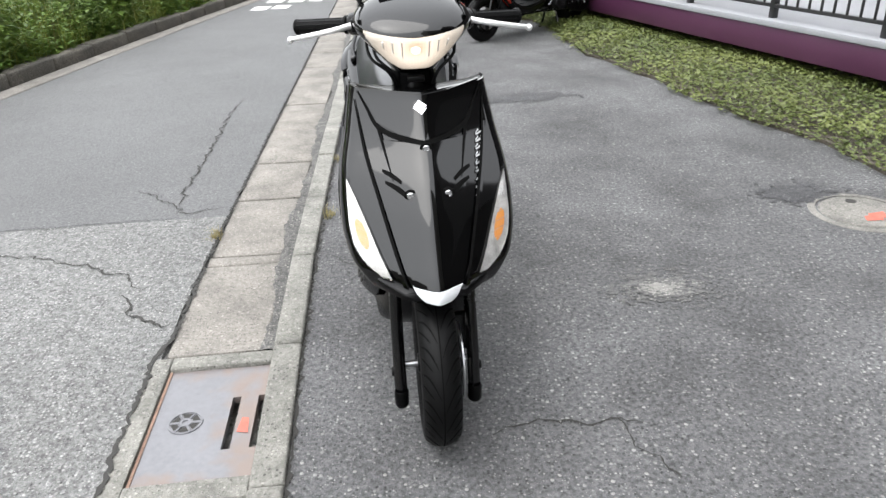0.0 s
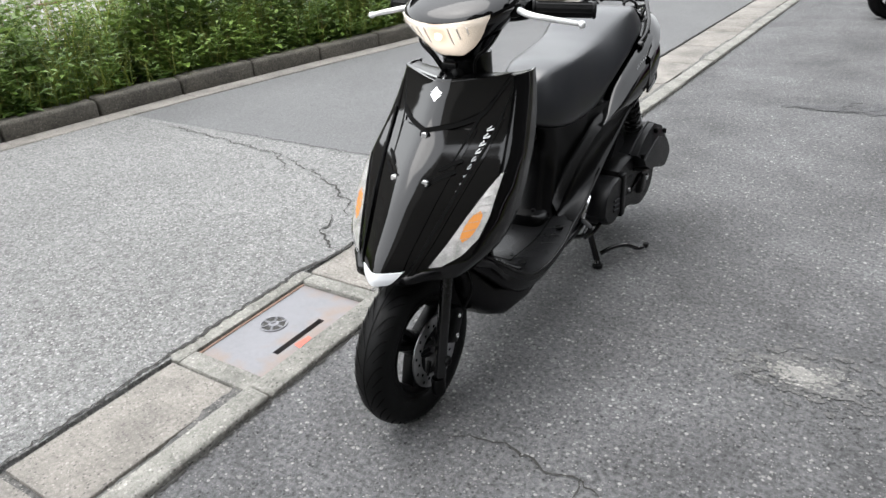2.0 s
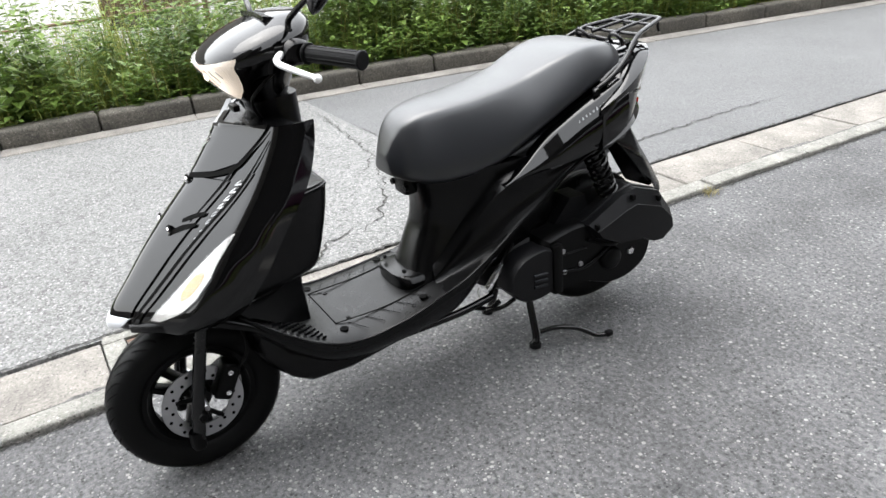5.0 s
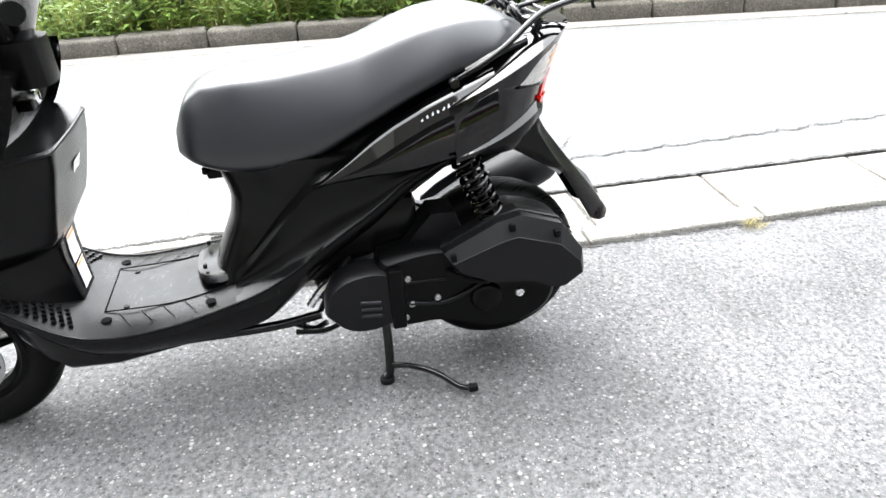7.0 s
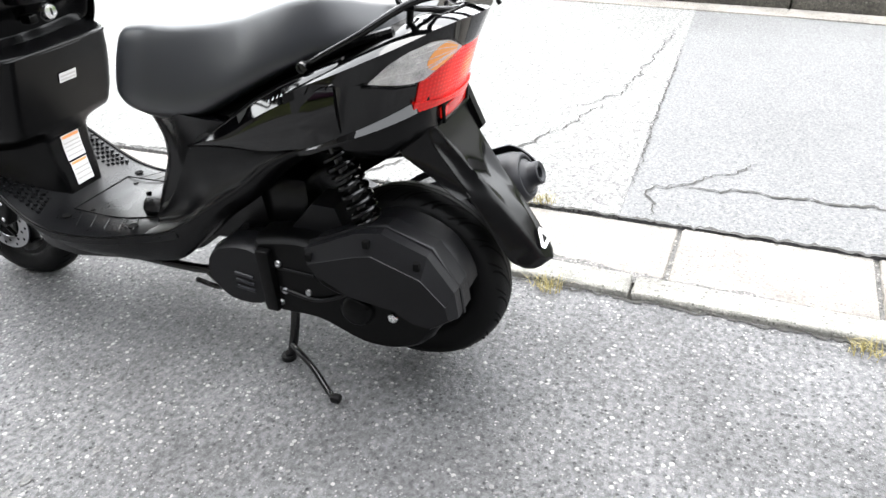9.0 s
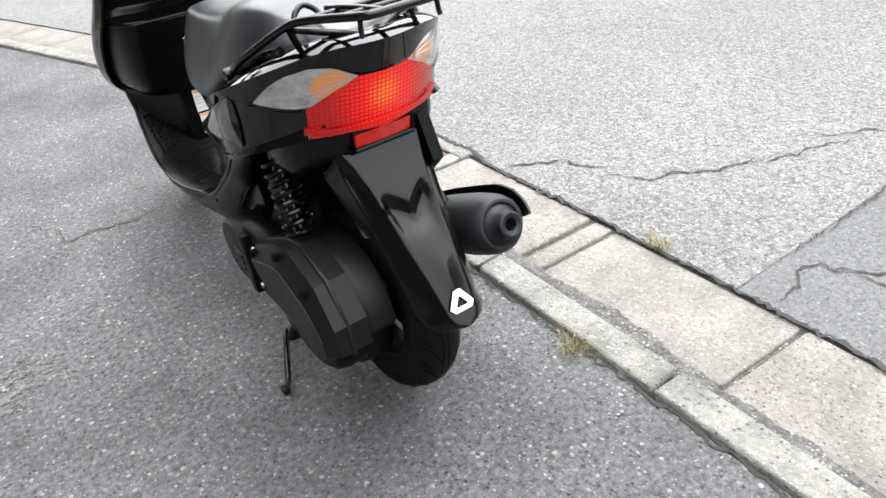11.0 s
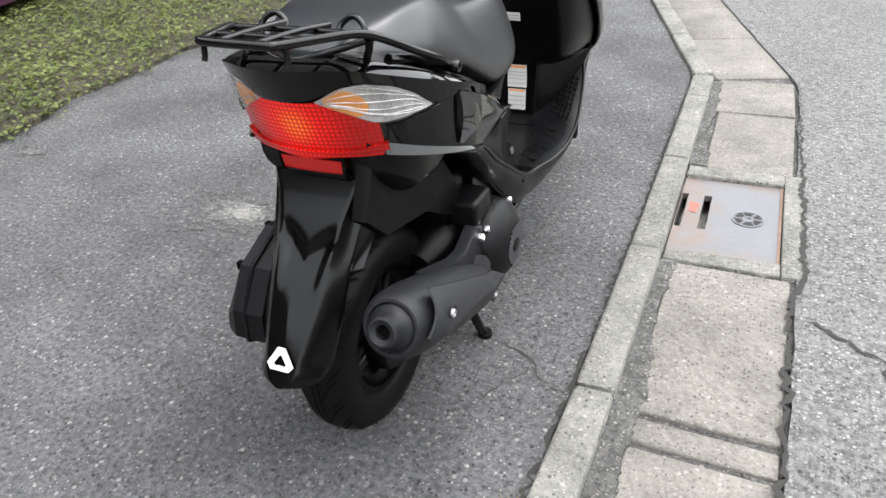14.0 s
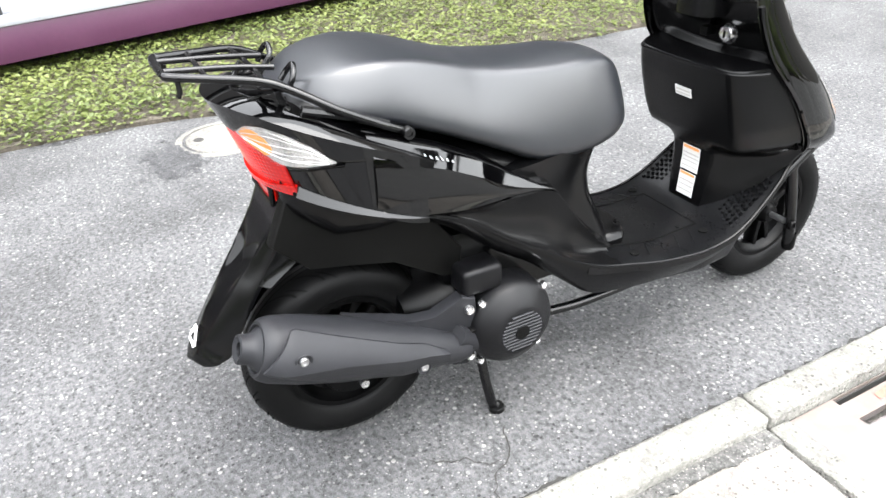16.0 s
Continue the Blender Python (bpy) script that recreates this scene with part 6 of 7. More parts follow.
# seat
SB = [(0.13, 0.612), (0.145, 0.602), (0.165, 0.592), (0.2, 0.58), (0.25, 0.572), (0.3, 0.572), (0.36, 0.578), (0.41, 0.59), (0.46, 0.618), (0.51, 0.645), (0.6, 0.69), (0.69, 0.728), (0.75, 0.745), (0.82, 0.765), (0.865, 0.785)]
ST = [(0.13, 0.64), (0.143, 0.69), (0.165, 0.728), (0.2, 0.752), (0.26, 0.763), (0.35, 0.767), (0.45, 0.778), (0.52, 0.792), (0.58, 0.813), (0.64, 0.831), (0.7, 0.839), (0.76, 0.836), (0.81, 0.822), (0.84, 0.806), (0.865, 0.79)]
SW = [(0.13, 0.03), (0.143, 0.068), (0.165, 0.092), (0.2, 0.11), (0.26, 0.124), (0.35, 0.135), (0.45, 0.142), (0.55, 0.15), (0.64, 0.152), (0.73, 0.145), (0.79, 0.128), (0.84, 0.09), (0.865, 0.04)]


def seat_ring(yv):
    zb, zt, w = soft(SB, yv, 0.015), soft(ST, yv, 0.012), soft(SW, yv, 0.012)
    top = lerp([(0.1, 0.45), (0.19, 0.58), (0.28, 0.68), (0.4, 0.66), (0.52, 0.62), (0.6, 0.7), (0.7, 0.78), (0.8, 0.74), (0.87, 0.6)], yv) * w
    pts = []
    h = zt - zb
    prof = [(0.0, 0.0), (0.55 * w, 0.0), (0.9 * w, 0.02), (w, 0.12), (0.99 * w, 0.26), (w + (top - w) * 0.2, 0.44), (w + (top - w) * 0.5, 0.67), (w + (top - w) * 0.84, 0.875), (top * 0.99, 0.94), (top * 0.88, 0.968), (top * 0.45, 0.992), (0.0, 1.0)]
    right = [(x, zb + h * f) for x, f in prof]
    pts = right + [(-x, z) for x, z in right[-2:0:-1]]
    return [(x, yv, z) for x, z in pts]


bm = loft([seat_ring(yv) for yv in [0.13, 0.133, 0.138, 0.145, 0.155, 0.168, 0.185] + frange(0.205, 0.79, 26) + [0.805, 0.82, 0.835, 0.848, 0.857, 0.865]])
bmesh.ops.recalc_face_normals(bm, faces=bm.faces)
seat = part("seat", bm, VINYL, bike, "long black vinyl seat with a stepped passenger part", 80)
sub = seat.modifiers.new("round", "SUBSURF")
sub.levels = sub.render_levels = 1

# tail: a bowl that wraps from flank to flank, carrying lamp and signals
TAIL_W, TAIL_Y, TAIL_N = 0.203, 0.70, 2.0


def tail_pt(deg, z, off=0.0):
    """A point of the tail bowl; deg runs from 0 at the rear to 90 at the flank and on ahead."""
    d = 0.225 + (z - 0.72) * 0.33
    s0 = 1 if deg >= 0 else -1
    a = radians(min(90.0, abs(deg)))
    x = (TAIL_W + off) * math.sin(a) ** (2 / TAIL_N)
    yv = TAIL_Y + (d + off) * max(0.0, math.cos(a)) ** (2 / TAIL_N)
    yv -= max(0.0, abs(deg) - 90) * 0.004
    return Vector((s0 * x, yv, z))


def tail_patch(name, a0, a1, low, high, off, mat, parent, label="", na=24, nz=10, thick=0.008):
    """A panel of the tail bowl from angle a0 to a1 between the heights low(deg) and high(deg)."""
    def fn(u, v):
        deg = a0 + (a1 - a0) * u
        return tail_pt(deg, low(abs(deg)) + (high(abs(deg)) - low(abs(deg))) * v, off)
    bm = grid(fn, na, nz)
    if thick:
        bm2 = grid(lambda u, v: tail_pt(a0 + (a1 - a0) * u, low(abs(a0 + (a1 - a0) * u)) + (high(abs(a0 + (a1 - a0) * u)) - low(abs(a0 + (a1 - a0) * u))) * v, off - thick), na, nz, bm)
        bm2.verts.ensure_lookup_table()
        half = (na + 1) * (nz + 1)
        vv = list(bm2.verts)
        idx = [i * (nz + 1) for i in range(na + 1)] + [na * (nz + 1) + j for j in range(1, nz + 1)] + [i * (nz + 1) + nz for i in range(na - 1, -1, -1)] + [j for j in range(nz - 1, 0, -1)]
        for p, q in zip(idx, idx[1:] + idx[:1]):
            bm2.faces.new((vv[p], vv[q], vv[half + q], vv[half + p]))
        bmesh.ops.recalc_face_normals(bm2, faces=bm2.faces)
        bm = bm2
    return part(name, bm, mat, parent, label, 35)


SIG_HI = [(13, 0.744), (23, 0.764), (33, 0.768), (44, 0.757), (52, 0.74), (60, 0.7125)]
SIG_LO = [(13, 0.743), (24, 0.723), (34, 0.703), (40, 0.701), (47, 0.703), (54, 0.707), (60, 0.711)]
RIM = [(0, 0.797), (21, 0.797), (34, 0.789), (46, 0.773), (62, 0.75), (75, 0.73), (90, 0.708), (100, 0.69)]
RED_HI = [(0, 0.741), (13, 0.743), (24, 0.722), (34, 0.702), (42, 0.697)]
BOWL_LO = [(17, 0.652), (38, 0.648), (52, 0.634), (90, 0.585), (100, 0.575)]
tail_light = tail_patch("tail_light", -36, 36, lambda a: 0.656, lambda a: lerp(RED_HI, a), 0.003, RED_LENS, bike, "lit red tail lamp with moulded prisms", 40, 14)
# lower lip of the lens with its pointed sides
tail_patch("lens_lip", -37.5, 37.5, lambda a: 0.647 - 0.006 * max(0, 1 - a / 16), lambda a: 0.658 + 0.009 * max(0, a - 20) / 17, 0.008, RED_LENS, tail_light, "", 36, 3, 0.02)
refl = part("reflector", grid(lambda u, v: (-0.054 + 0.108 * u, 0.896 + 0.18 * (0.61 + 0.03 * v - 0.62) - 0.9 * (-0.054 + 0.108 * u) ** 2, 0.612 + 0.025 * v), 12, 4, None, 0.01, (0, -1, 0)), REFLECTOR_RED_GLOW, bike, "red rear reflector below the lamp", 35)
part("reflector_frame", tube([(x, 0.893, z) for x, z in ((-0.058, 0.609), (0.058, 0.609), (0.058, 0.64), (-0.058, 0.64), (-0.058, 0.609))], 0.005, 8, 1), MATTE, refl)
for s in (-1, 1):
    tail_patch("tail_corner", s * 17, s * 97, lambda a: lerp(BOWL_LO, a), lambda a: min(lerp(RIM, a) - 0.006, 0.775), 0.0, GLOSS, bike, "glossy black wrapped tail corner", 36, 12)
    sig = tail_patch("rear_turn_signal", s * 13, s * 60, lambda a: lerp(SIG_LO, a), lambda a: lerp(SIG_HI, a), 0.002, REFLECTOR, bike, "clear ribbed rear turn signal with an amber bulb", 36, 10)
    tail_patch("amber_bulb", s * 17, s * 33.5, lambda a: max(lerp(SIG_LO, a) + 0.001, 0.739 - 0.0008 * (a - 25) - 0.022 * oval(a, 25.2, 8.4)), lambda a: min(lerp(SIG_HI, a) - 0.002, 0.739 - 0.0008 * (a - 25) + 0.022 * oval(a, 25.2, 8.4)), 0.0032, AMBER_GLOW, sig, "amber bulb", 12, 6, 0.001)
    for i in range(8):
        f = 0.1 + 0.115 * i
        line = [tail_pt(s * a, lerp(SIG_LO, a) + (lerp(SIG_HI, a) - lerp(SIG_LO, a)) * min(0.97, max(0.03, f + 0.12 * math.sin(a * 0.06 + i))), 0.0035) for a in (18, 25, 32, 39, 46, 52, 57)]
        part("lens_rib", tube(line, 0.0007, 5, 2), REFLECTOR, sig)
    g = tail_patch("lens", s * 13, s * 60, lambda a: lerp(SIG_LO, a), lambda a: lerp(SIG_HI, a), 0.008, GLASS, sig, "clear lens", 36, 10, 0.0)
    g.visible_shadow = False
    # pale-edged trim under the lens, running forward to its tip
    part("lens_trim", tube([tail_pt(s * a, lerp(SIG_LO, a) - 0.004, 0.004) for a in (38, 45, 52, 58, 63)], 0.0024, 8, 3), GLOSS, sig)

    # slim lower blade under each signal
    def blade_fn(u, v):
        a = 36 + 64 * u
        p = tail_pt(s * a, 0.647 - 0.062 * u + 0.018 * (1 - u) * v + 0.001, 0.012 * (1 - v) * (1 - u * 0.8) + 0.001)
        return p
    part("tail_blade", grid(blade_fn, 20, 4, None, 0.006, (-s, 0, 0)), GLOSS, bike, "slim glossy blade under the tail lamp", 50)


def cap_fn(u, v):
    deg = -98 + 196 * v
    a = abs(deg)
    lo = max(lerp(RED_HI, a), lerp(SIG_HI, a) if a > 12 else 0) + 0.001 if a < 88 else lerp(RIM, a) - 0.016
    hi = lerp(RIM, a)
    if u <= 0.5:
        f = u / 0.5
        return tail_pt(deg, lo + (hi - lo) * f, 0.004 + 0.008 * f * max(0, 1 - a / 70))
    f = (u - 0.5) / 0.5
    p = tail_pt(deg, hi, 0.004 + 0.008 * max(0, 1 - a / 70))
    q = Vector((p.x * 0.78, TAIL_Y + (p.y - TAIL_Y) * 0.4 + 0.01, p.z - 0.004))
    r = p.lerp(q, f)
    r.z += 0.006 * math.sin(math.pi * min(1, f * 1.4))
    return r


part("tail_cap", grid(cap_fn, 20, 64, None, 0.008, (0, -0.8, -0.4)), GLOSS, bike, "glossy black tail cap above the lamp", 50)
# dark hollow behind lens and undertail
rings = [ring_y(yv, zb, zt, w, 4, 24) for yv, zb, zt, w in ((0.52, 0.49, 0.6, 0.1), (0.62, 0.53, 0.66, 0.125), (0.74, 0.535, 0.7, 0.15), (0.81, 0.545, 0.71, 0.15), (0.85, 0.575, 0.72, 0.13), (0.885, 0.6, 0.73, 0.1))]
part("undertail", loft(rings), MATTE, bike, "matte black undertail", 60)

# rear fender: a long tapering tongue
RFY = [(0, 0.868), (0.2, 0.9), (0.45, 0.955), (0.75, 1.03), (1.0, 1.09)]
RFZ = [(0, 0.635), (0.2, 0.575), (0.45, 0.5), (0.75, 0.405), (1.0, 0.315)]
RFW = [(0, 0.088), (0.1, 0.089), (0.3, 0.082), (0.5, 0.074), (0.7, 0.071), (0.85, 0.066), (0.93, 0.058), (0.975, 0.042), (0.995, 0.022), (1.0, 0.012)]


def ramp01(x):
    return min(1.0, max(0.0, x))


def fender_fn(u, v):
    w = soft(RFW, u, 0.02) if u < 0.9 else lerp(RFW, u)
    c = Vector((0, soft(RFY, u, 0.05), soft(RFZ, u, 0.05)))
    nrm = Vector((0, 0.83, 0.55))
    kc = soft([(0, 0.92), (0.08, 0.9), (0.3, 0.68), (0.4, 0.66), (0.7, 0.5), (0.88, 0.45), (1.0, 0.45)], u, 0.05)
    m = 2 * v - 1
    k = m / 0.5 * kc if abs(m) <= 0.5 else math.copysign(kc + (abs(m) - 0.5) / 0.5 * (1 - kc), m)
    h = 0.0
    if abs(k) > kc:
        f = (abs(k) - kc) / (1 - kc)
        h -= (0.012 + 0.03 * u) * f ** 1.4 * min(1, (1.02 - u) * 7)
        h -= 0.006 * math.sin(math.pi * f) * smoothstep((u - 0.1) / 0.1) * smoothstep((0.6 - u) / 0.2)
    # a scooped step below the plate, fading out towards the tip, and a raised spine
    us = 0.3 + 0.1 * (1 - min(1, abs(k) / kc)) ** 1.5
    inside = smoothstep((kc - abs(k)) / 0.22)
    h -= 0.016 * smoothstep((u - us) / 0.11) * smoothstep((us + 0.36 - u) / 0.3) * inside
    h += 0.009 * smoothstep((u - 0.4) / 0.2) * smoothstep((0.95 - u) / 0.25) * max(0, 1 - abs(k) / (kc * 0.95)) ** 1.3
    h -= 0.006 * (k * k) * smoothstep((u - 0.5) / 0.3)
    p = c + nrm * h
    p.x = w * k
    return p


fender = part("rear_fender", grid(fender_fn, 70, 36, None, 0.005, (0, -0.83, -0.55)), FENDER, bike, "long black plastic rear fender", 75)
for s in (-1, 1):
    def wall(u, v):
        p0 = Vector(fender_fn(0.5 * u, 0.5 + 0.5 * s))
        return p0.lerp(Vector((s * 0.09, lerp([(0, 0.78), (0.6, 0.82), (1, 0.93)], u), p0.z + 0.012 * math.sin(math.pi * u))), v)
    part("fender_side", grid(wall, 20, 8, None, 0.004, (-s, 0, 0)), FENDER, fender, "", 50)
for s in (-1, 1):
    p = Vector(fender_fn(0.1, 0.5 + s * 0.18))
    bm = bmesh.new()
    box(bm, -0.009, 0.009, -0.001, 0.002, -0.0045, 0.0045, 0.0)
    bmesh.ops.rotate(bm, verts=bm.verts, cent=(0, 0, 0), matrix=Matrix.Rotation(radians(-33), 3, "X"))
    bmesh.ops.translate(bm, verts=bm.verts, vec=p + Vector((0, 0.003, 0.002)))
    part("plate_slot", bm, GROOVE, fender)
bm = bmesh.new()
tri_o = [(0.007, 0.832), (-0.007, 0.832), (-0.025, 0.898), (-0.017, 0.92), (0.017, 0.92), (0.025, 0.898)]
tri_i = [(0.0015, 0.862), (-0.0015, 0.862), (-0.011, 0.894), (-0.0095, 0.9), (0.0095, 0.9), (0.011, 0.894)]


def on_fender(x, u):
    kc = lerp([(0.7, 0.5), (0.88, 0.45), (1.0, 0.45)], u)
    k = abs(x) / lerp(RFW, u)
    m = k / kc * 0.5 if k <= kc else 0.5 + 0.5 * (k - kc) / (1 - kc)
    return Vector(fender_fn(u, 0.5 + math.copysign(m, x) / 2)) + Vector((0, 0.0045, 0.003))


vo = [bm.verts.new(on_fender(x, u)) for x, u in tri_o]
vi = [bm.verts.new(on_fender(x, u)) for x, u in tri_i]
for i in range(6):
    j = (i + 1) % 6
    bm.faces.new((vo[i], vo[j], vi[j], vi[i]))
part("fender_mark", bm, STICKER, fender, "white triangular outline mark")

# luggage rack
SIDE = [(0.155, 0.683, 0.727), (0.162, 0.73, 0.752), (0.15, 0.79, 0.783), (0.122, 0.85, 0.818), (0.105, 0.89, 0.834), (0.08, 0.955, 0.843), (0.062, 1.003, 0.849), (0.046, 1.016, 0.851)]
rack = part("luggage_rack", tube([(-x, yv, z) for x, yv, z in SIDE] + SIDE[::-1], 0.0065, 12, 6), BLACK_STEEL, bike, "black tubular steel luggage rack")
for x in (-0.03, 0.03):
    part("rack_bar", tube([(x, 1.015, 0.851), (x * 1.1, 0.92, 0.842), (x * 1.3, 0.85, 0.832)], 0.005, 10, 4), BLACK_STEEL, rack)
part("rack_bar", tube([(-0.106, 0.888, 0.832), (-0.06, 0.882, 0.832), (0.06, 0.882, 0.832), (0.106, 0.888, 0.832)], 0.005, 10, 4), BLACK_STEEL, rack)
part("rack_bar", tube([(-0.078, 0.96, 0.844), (0.078, 0.96, 0.844)], 0.0045, 10, 1), BLACK_STEEL, rack)
part("rack_brace", tube([(-0.115, 0.86, 0.82), (-0.05, 0.895, 0.804), (0, 0.915, 0.797), (0.05, 0.895, 0.804), (0.115, 0.86, 0.82)], 0.0055, 10, 4), BLACK_STEEL, rack)
for s in (-1, 1):
    part("rack_hoop", tube([(s * 0.088, 0.845, 0.808), (s * 0.088, 0.835, 0.828), (s * 0.068, 0.828, 0.84), (s * 0.048, 0.832, 0.828), (s * 0.046, 0.845, 0.812)], 0.0048, 10, 5), BLACK_STEEL, rack)
    part("rack_stay", tube([(s * 0.115, 0.87, 0.82), (s * 0.1, 0.86, 0.79), (s * 0.07, 0.85, 0.775)], 0.006, 10, 4), BLACK_STEEL, rack)
    part("rack_hook", tube([(s * 0.064, 1.0, 0.848), (s * 0.066, 1.0, 0.828), (s * 0.066, 1.004, 0.82)], 0.004, 8, 3), RUBBER, rack)
    part("grab_plate", tube([(s * 0.15, 0.71, 0.742), (s * 0.135, 0.78, 0.768), (s * 0.125, 0.84, 0.785)], 0.008, 8, 4), BLACK_STEEL, rack)
    screw(rack, (s * 0.161, 0.683, 0.727), 0.011, "x" if s > 0 else "-x", BLACK_STEEL, 0.01, "rack_bolt")
    part("bungee_cord", tube([(s * 0.06, 0.87, 0.79), (s * 0.075, 0.9, 0.80), (s * 0.06, 0.92, 0.785)], 0.004, 8, 4), RUBBER, rack)

# engine: crankcase, belt cover, air box
rings = [ring_y(yv, zb, zt, w, 3, 24) for yv, zb, zt, w in ((0.36, 0.22, 0.3, 0.08), (0.42, 0.19, 0.36, 0.12), (0.52, 0.17, 0.38, 0.13), (0.62, 0.18, 0.37, 0.12), (0.68, 0.22, 0.34, 0.09))]
engine = part("engine_block", loft(rings), ENGINE, bike, "dirty black engine block", 60)


def slab(name, pts, x0, x1, mat, parent, label="", bevel=0.008, corners=False):
    """A cover cut to the outline pts in (y, z), from x0 to x1."""
    bm = bmesh.new()
    cy, cz = sum(p[0] for p in pts) / len(pts), sum(p[1] for p in pts) / len(pts)
    line = [(p.x, p.y) for p in smooth_line([(q[0], q[1], 0) for q in pts + pts[:1]], 3)[:-1]]
    if corners:
        line = list(pts)
    rings = []
    for f, shrink in ((0.0, 0.0), (1 - 0.35, 0.0), (0.9, bevel * 0.4), (1.0, bevel)):
        x = x0 + (x1 - x0) * f
        rings.append([(x, yv + (cy - yv) * shrink / 0.1, z + (cz - z) * shrink / 0.1) for yv, z in line])
    return part(name, loft(rings, True, True, bm), mat, parent, label, 35)


belt = slab("belt_cover", [(0.50, 0.36), (0.60, 0.375), (0.72, 0.36), (0.84, 0.335), (0.9, 0.26), (0.885, 0.185), (0.82, 0.148), (0.74, 0.145), (0.65, 0.18), (0.6, 0.188), (0.5, 0.195), (0.47, 0.28)], 0.1, 0.175, ENGINE, bike, "black cast belt drive cover")
AIR_O = [(0.637, 0.37), (0.755, 0.424), (0.81, 0.434), (0.9, 0.4), (0.95, 0.33), (0.956, 0.275), (0.91, 0.245), (0.87, 0.25), (0.83, 0.272), (0.73, 0.285), (0.66, 0.325)]
AIR_F = [(0.652, 0.352), (0.76, 0.388), (0.795, 0.395), (0.893, 0.36), (0.94, 0.31), (0.945, 0.28), (0.905, 0.252), (0.87, 0.256), (0.83, 0.278), (0.735, 0.292), (0.668, 0.328)]
air = part("air_box", loft([[(x, yv, z) for yv, z in ring] for x, ring in ((0.125, AIR_O), (0.186, AIR_O), (0.19, AIR_O), (0.211, AIR_F), (0.213, [(0.99 * yv + 0.008, 0.985 * z + 0.005) for yv, z in AIR_F]))]), CASE, bike, "matte grey-black angular air cleaner box", 20)
slab("air_box_seam", [(yv + 0.003 * (yv - 0.8) / 0.15, z + 0.0045 * (1 if z > 0.33 else -1)) for yv, z in AIR_O], 0.16, 0.168, CASE, air, "", 0.002, True)
slab("air_box_back", [(0.65, 0.37), (0.77, 0.422), (0.83, 0.422), (0.9, 0.392), (0.942, 0.335), (0.942, 0.28), (0.83, 0.275), (0.73, 0.29)], 0.07, 0.135, CASE, air)
for yv, z in ((0.655, 0.368), (0.785, 0.42), (0.885, 0.39)):
    bm = bmesh.new()
    box(bm, 0.198, 0.2105, yv - 0.006, yv + 0.006, z - 0.012, z + 0.004, 0.002)
    part("box_clip", bm, GROOVE, air)
screw(belt, (0.175, 0.809, 0.232), 0.011, "x", SILVER, 0.006)
for yv, z in ((0.556, 0.312), (0.561, 0.246), (0.545, 0.213), (0.619, 0.253), (0.527, 0.322)):
    screw(belt, (0.173, yv, z), 0.0075, "x", DISC_STEEL, 0.007)
part("kick_boss", lathe([(1e-5, 0.022), (0.026, 0.022), (0.034, 0.016), (0.038, 0.0)], (0.17, 0.73, 0.235), "x", 30, None, False), ENGINE, belt)
part("belt_rib", tube([(0.176, 0.55, 0.25), (0.178, 0.63, 0.238), (0.18, 0.69, 0.258), (0.182, 0.735, 0.285)], 0.0045, 8, 4), CASE, belt)
part("breather_hose", tube([(0.18, 0.645, 0.318), (0.2, 0.68, 0.305), (0.2, 0.725, 0.29), (0.185, 0.74, 0.285)], 0.006, 8, 4), ENGINE, belt)
part("case_ridge", tube([(0.176, 0.545, 0.302), (0.177, 0.64, 0.298)], 0.003, 6, 1), CASE, belt)
bm = bmesh.new()
box(bm, 0.16, 0.192, 0.512, 0.545, 0.195, 0.345, 0.006)
part("cover_flange", bm, ENGINE, belt)
cover = slab("clutch_cover", [(0.37, 0.25), (0.38, 0.3), (0.42, 0.335), (0.49, 0.345), (0.53, 0.32), (0.535, 0.24), (0.5, 0.2), (0.42, 0.2)], 0.12, 0.185, CASE, bike, "ribbed black engine cover")
for i in range(3):
    part("cover_fin", tube([(0.186, 0.448, 0.242 + 0.017 * i), (0.186, 0.492, 0.236 + 0.017 * i)], 0.0042, 8, 1), MUFFLER, cover)
slab("resonator_box", [(0.545, 0.33), (0.55, 0.355), (0.625, 0.436), (0.678, 0.434), (0.695, 0.385), (0.735, 0.37), (0.73, 0.33)], 0.055, 0.125, CASE, bike, "black intake box above the engine", 0.004, True)
for i in range(3):
    part("engine_hose", tube([(0.1 - 0.02 * i, 0.36 + 0.02 * i, 0.22), (0.115 - 0.02 * i, 0.4, 0.3 + 0.02 * i), (0.09, 0.46, 0.37)], 0.007, 8, 4), RUBBER, bike)
# added block that keeps the gap between skirt and engine dark
bm = bmesh.new()
box(bm, -0.095, 0.095, 0.3, 0.6, 0.335, 0.47, 0.02, 2)
part("gap_filler_box", bm, MATTE, bike, "black box added to fill the dark gap under the seat")
part("spark_bracket", tube([(0.12, 0.34, 0.25), (0.125, 0.37, 0.29), (0.12, 0.4, 0.31)], 0.01, 8, 3), SILVER, engine)

# dusty guard plate beside the rear wheel
slab("inner_fender", [(0.885, 0.63), (0.64, 0.555), (0.555, 0.44), (0.558, 0.378), (0.6, 0.388), (0.7, 0.452), (0.78, 0.472), (0.86, 0.49), (0.92, 0.55)], -0.075, -0.1, DUSTY, bike, "dusty black inner fender plate", 0.002, True)
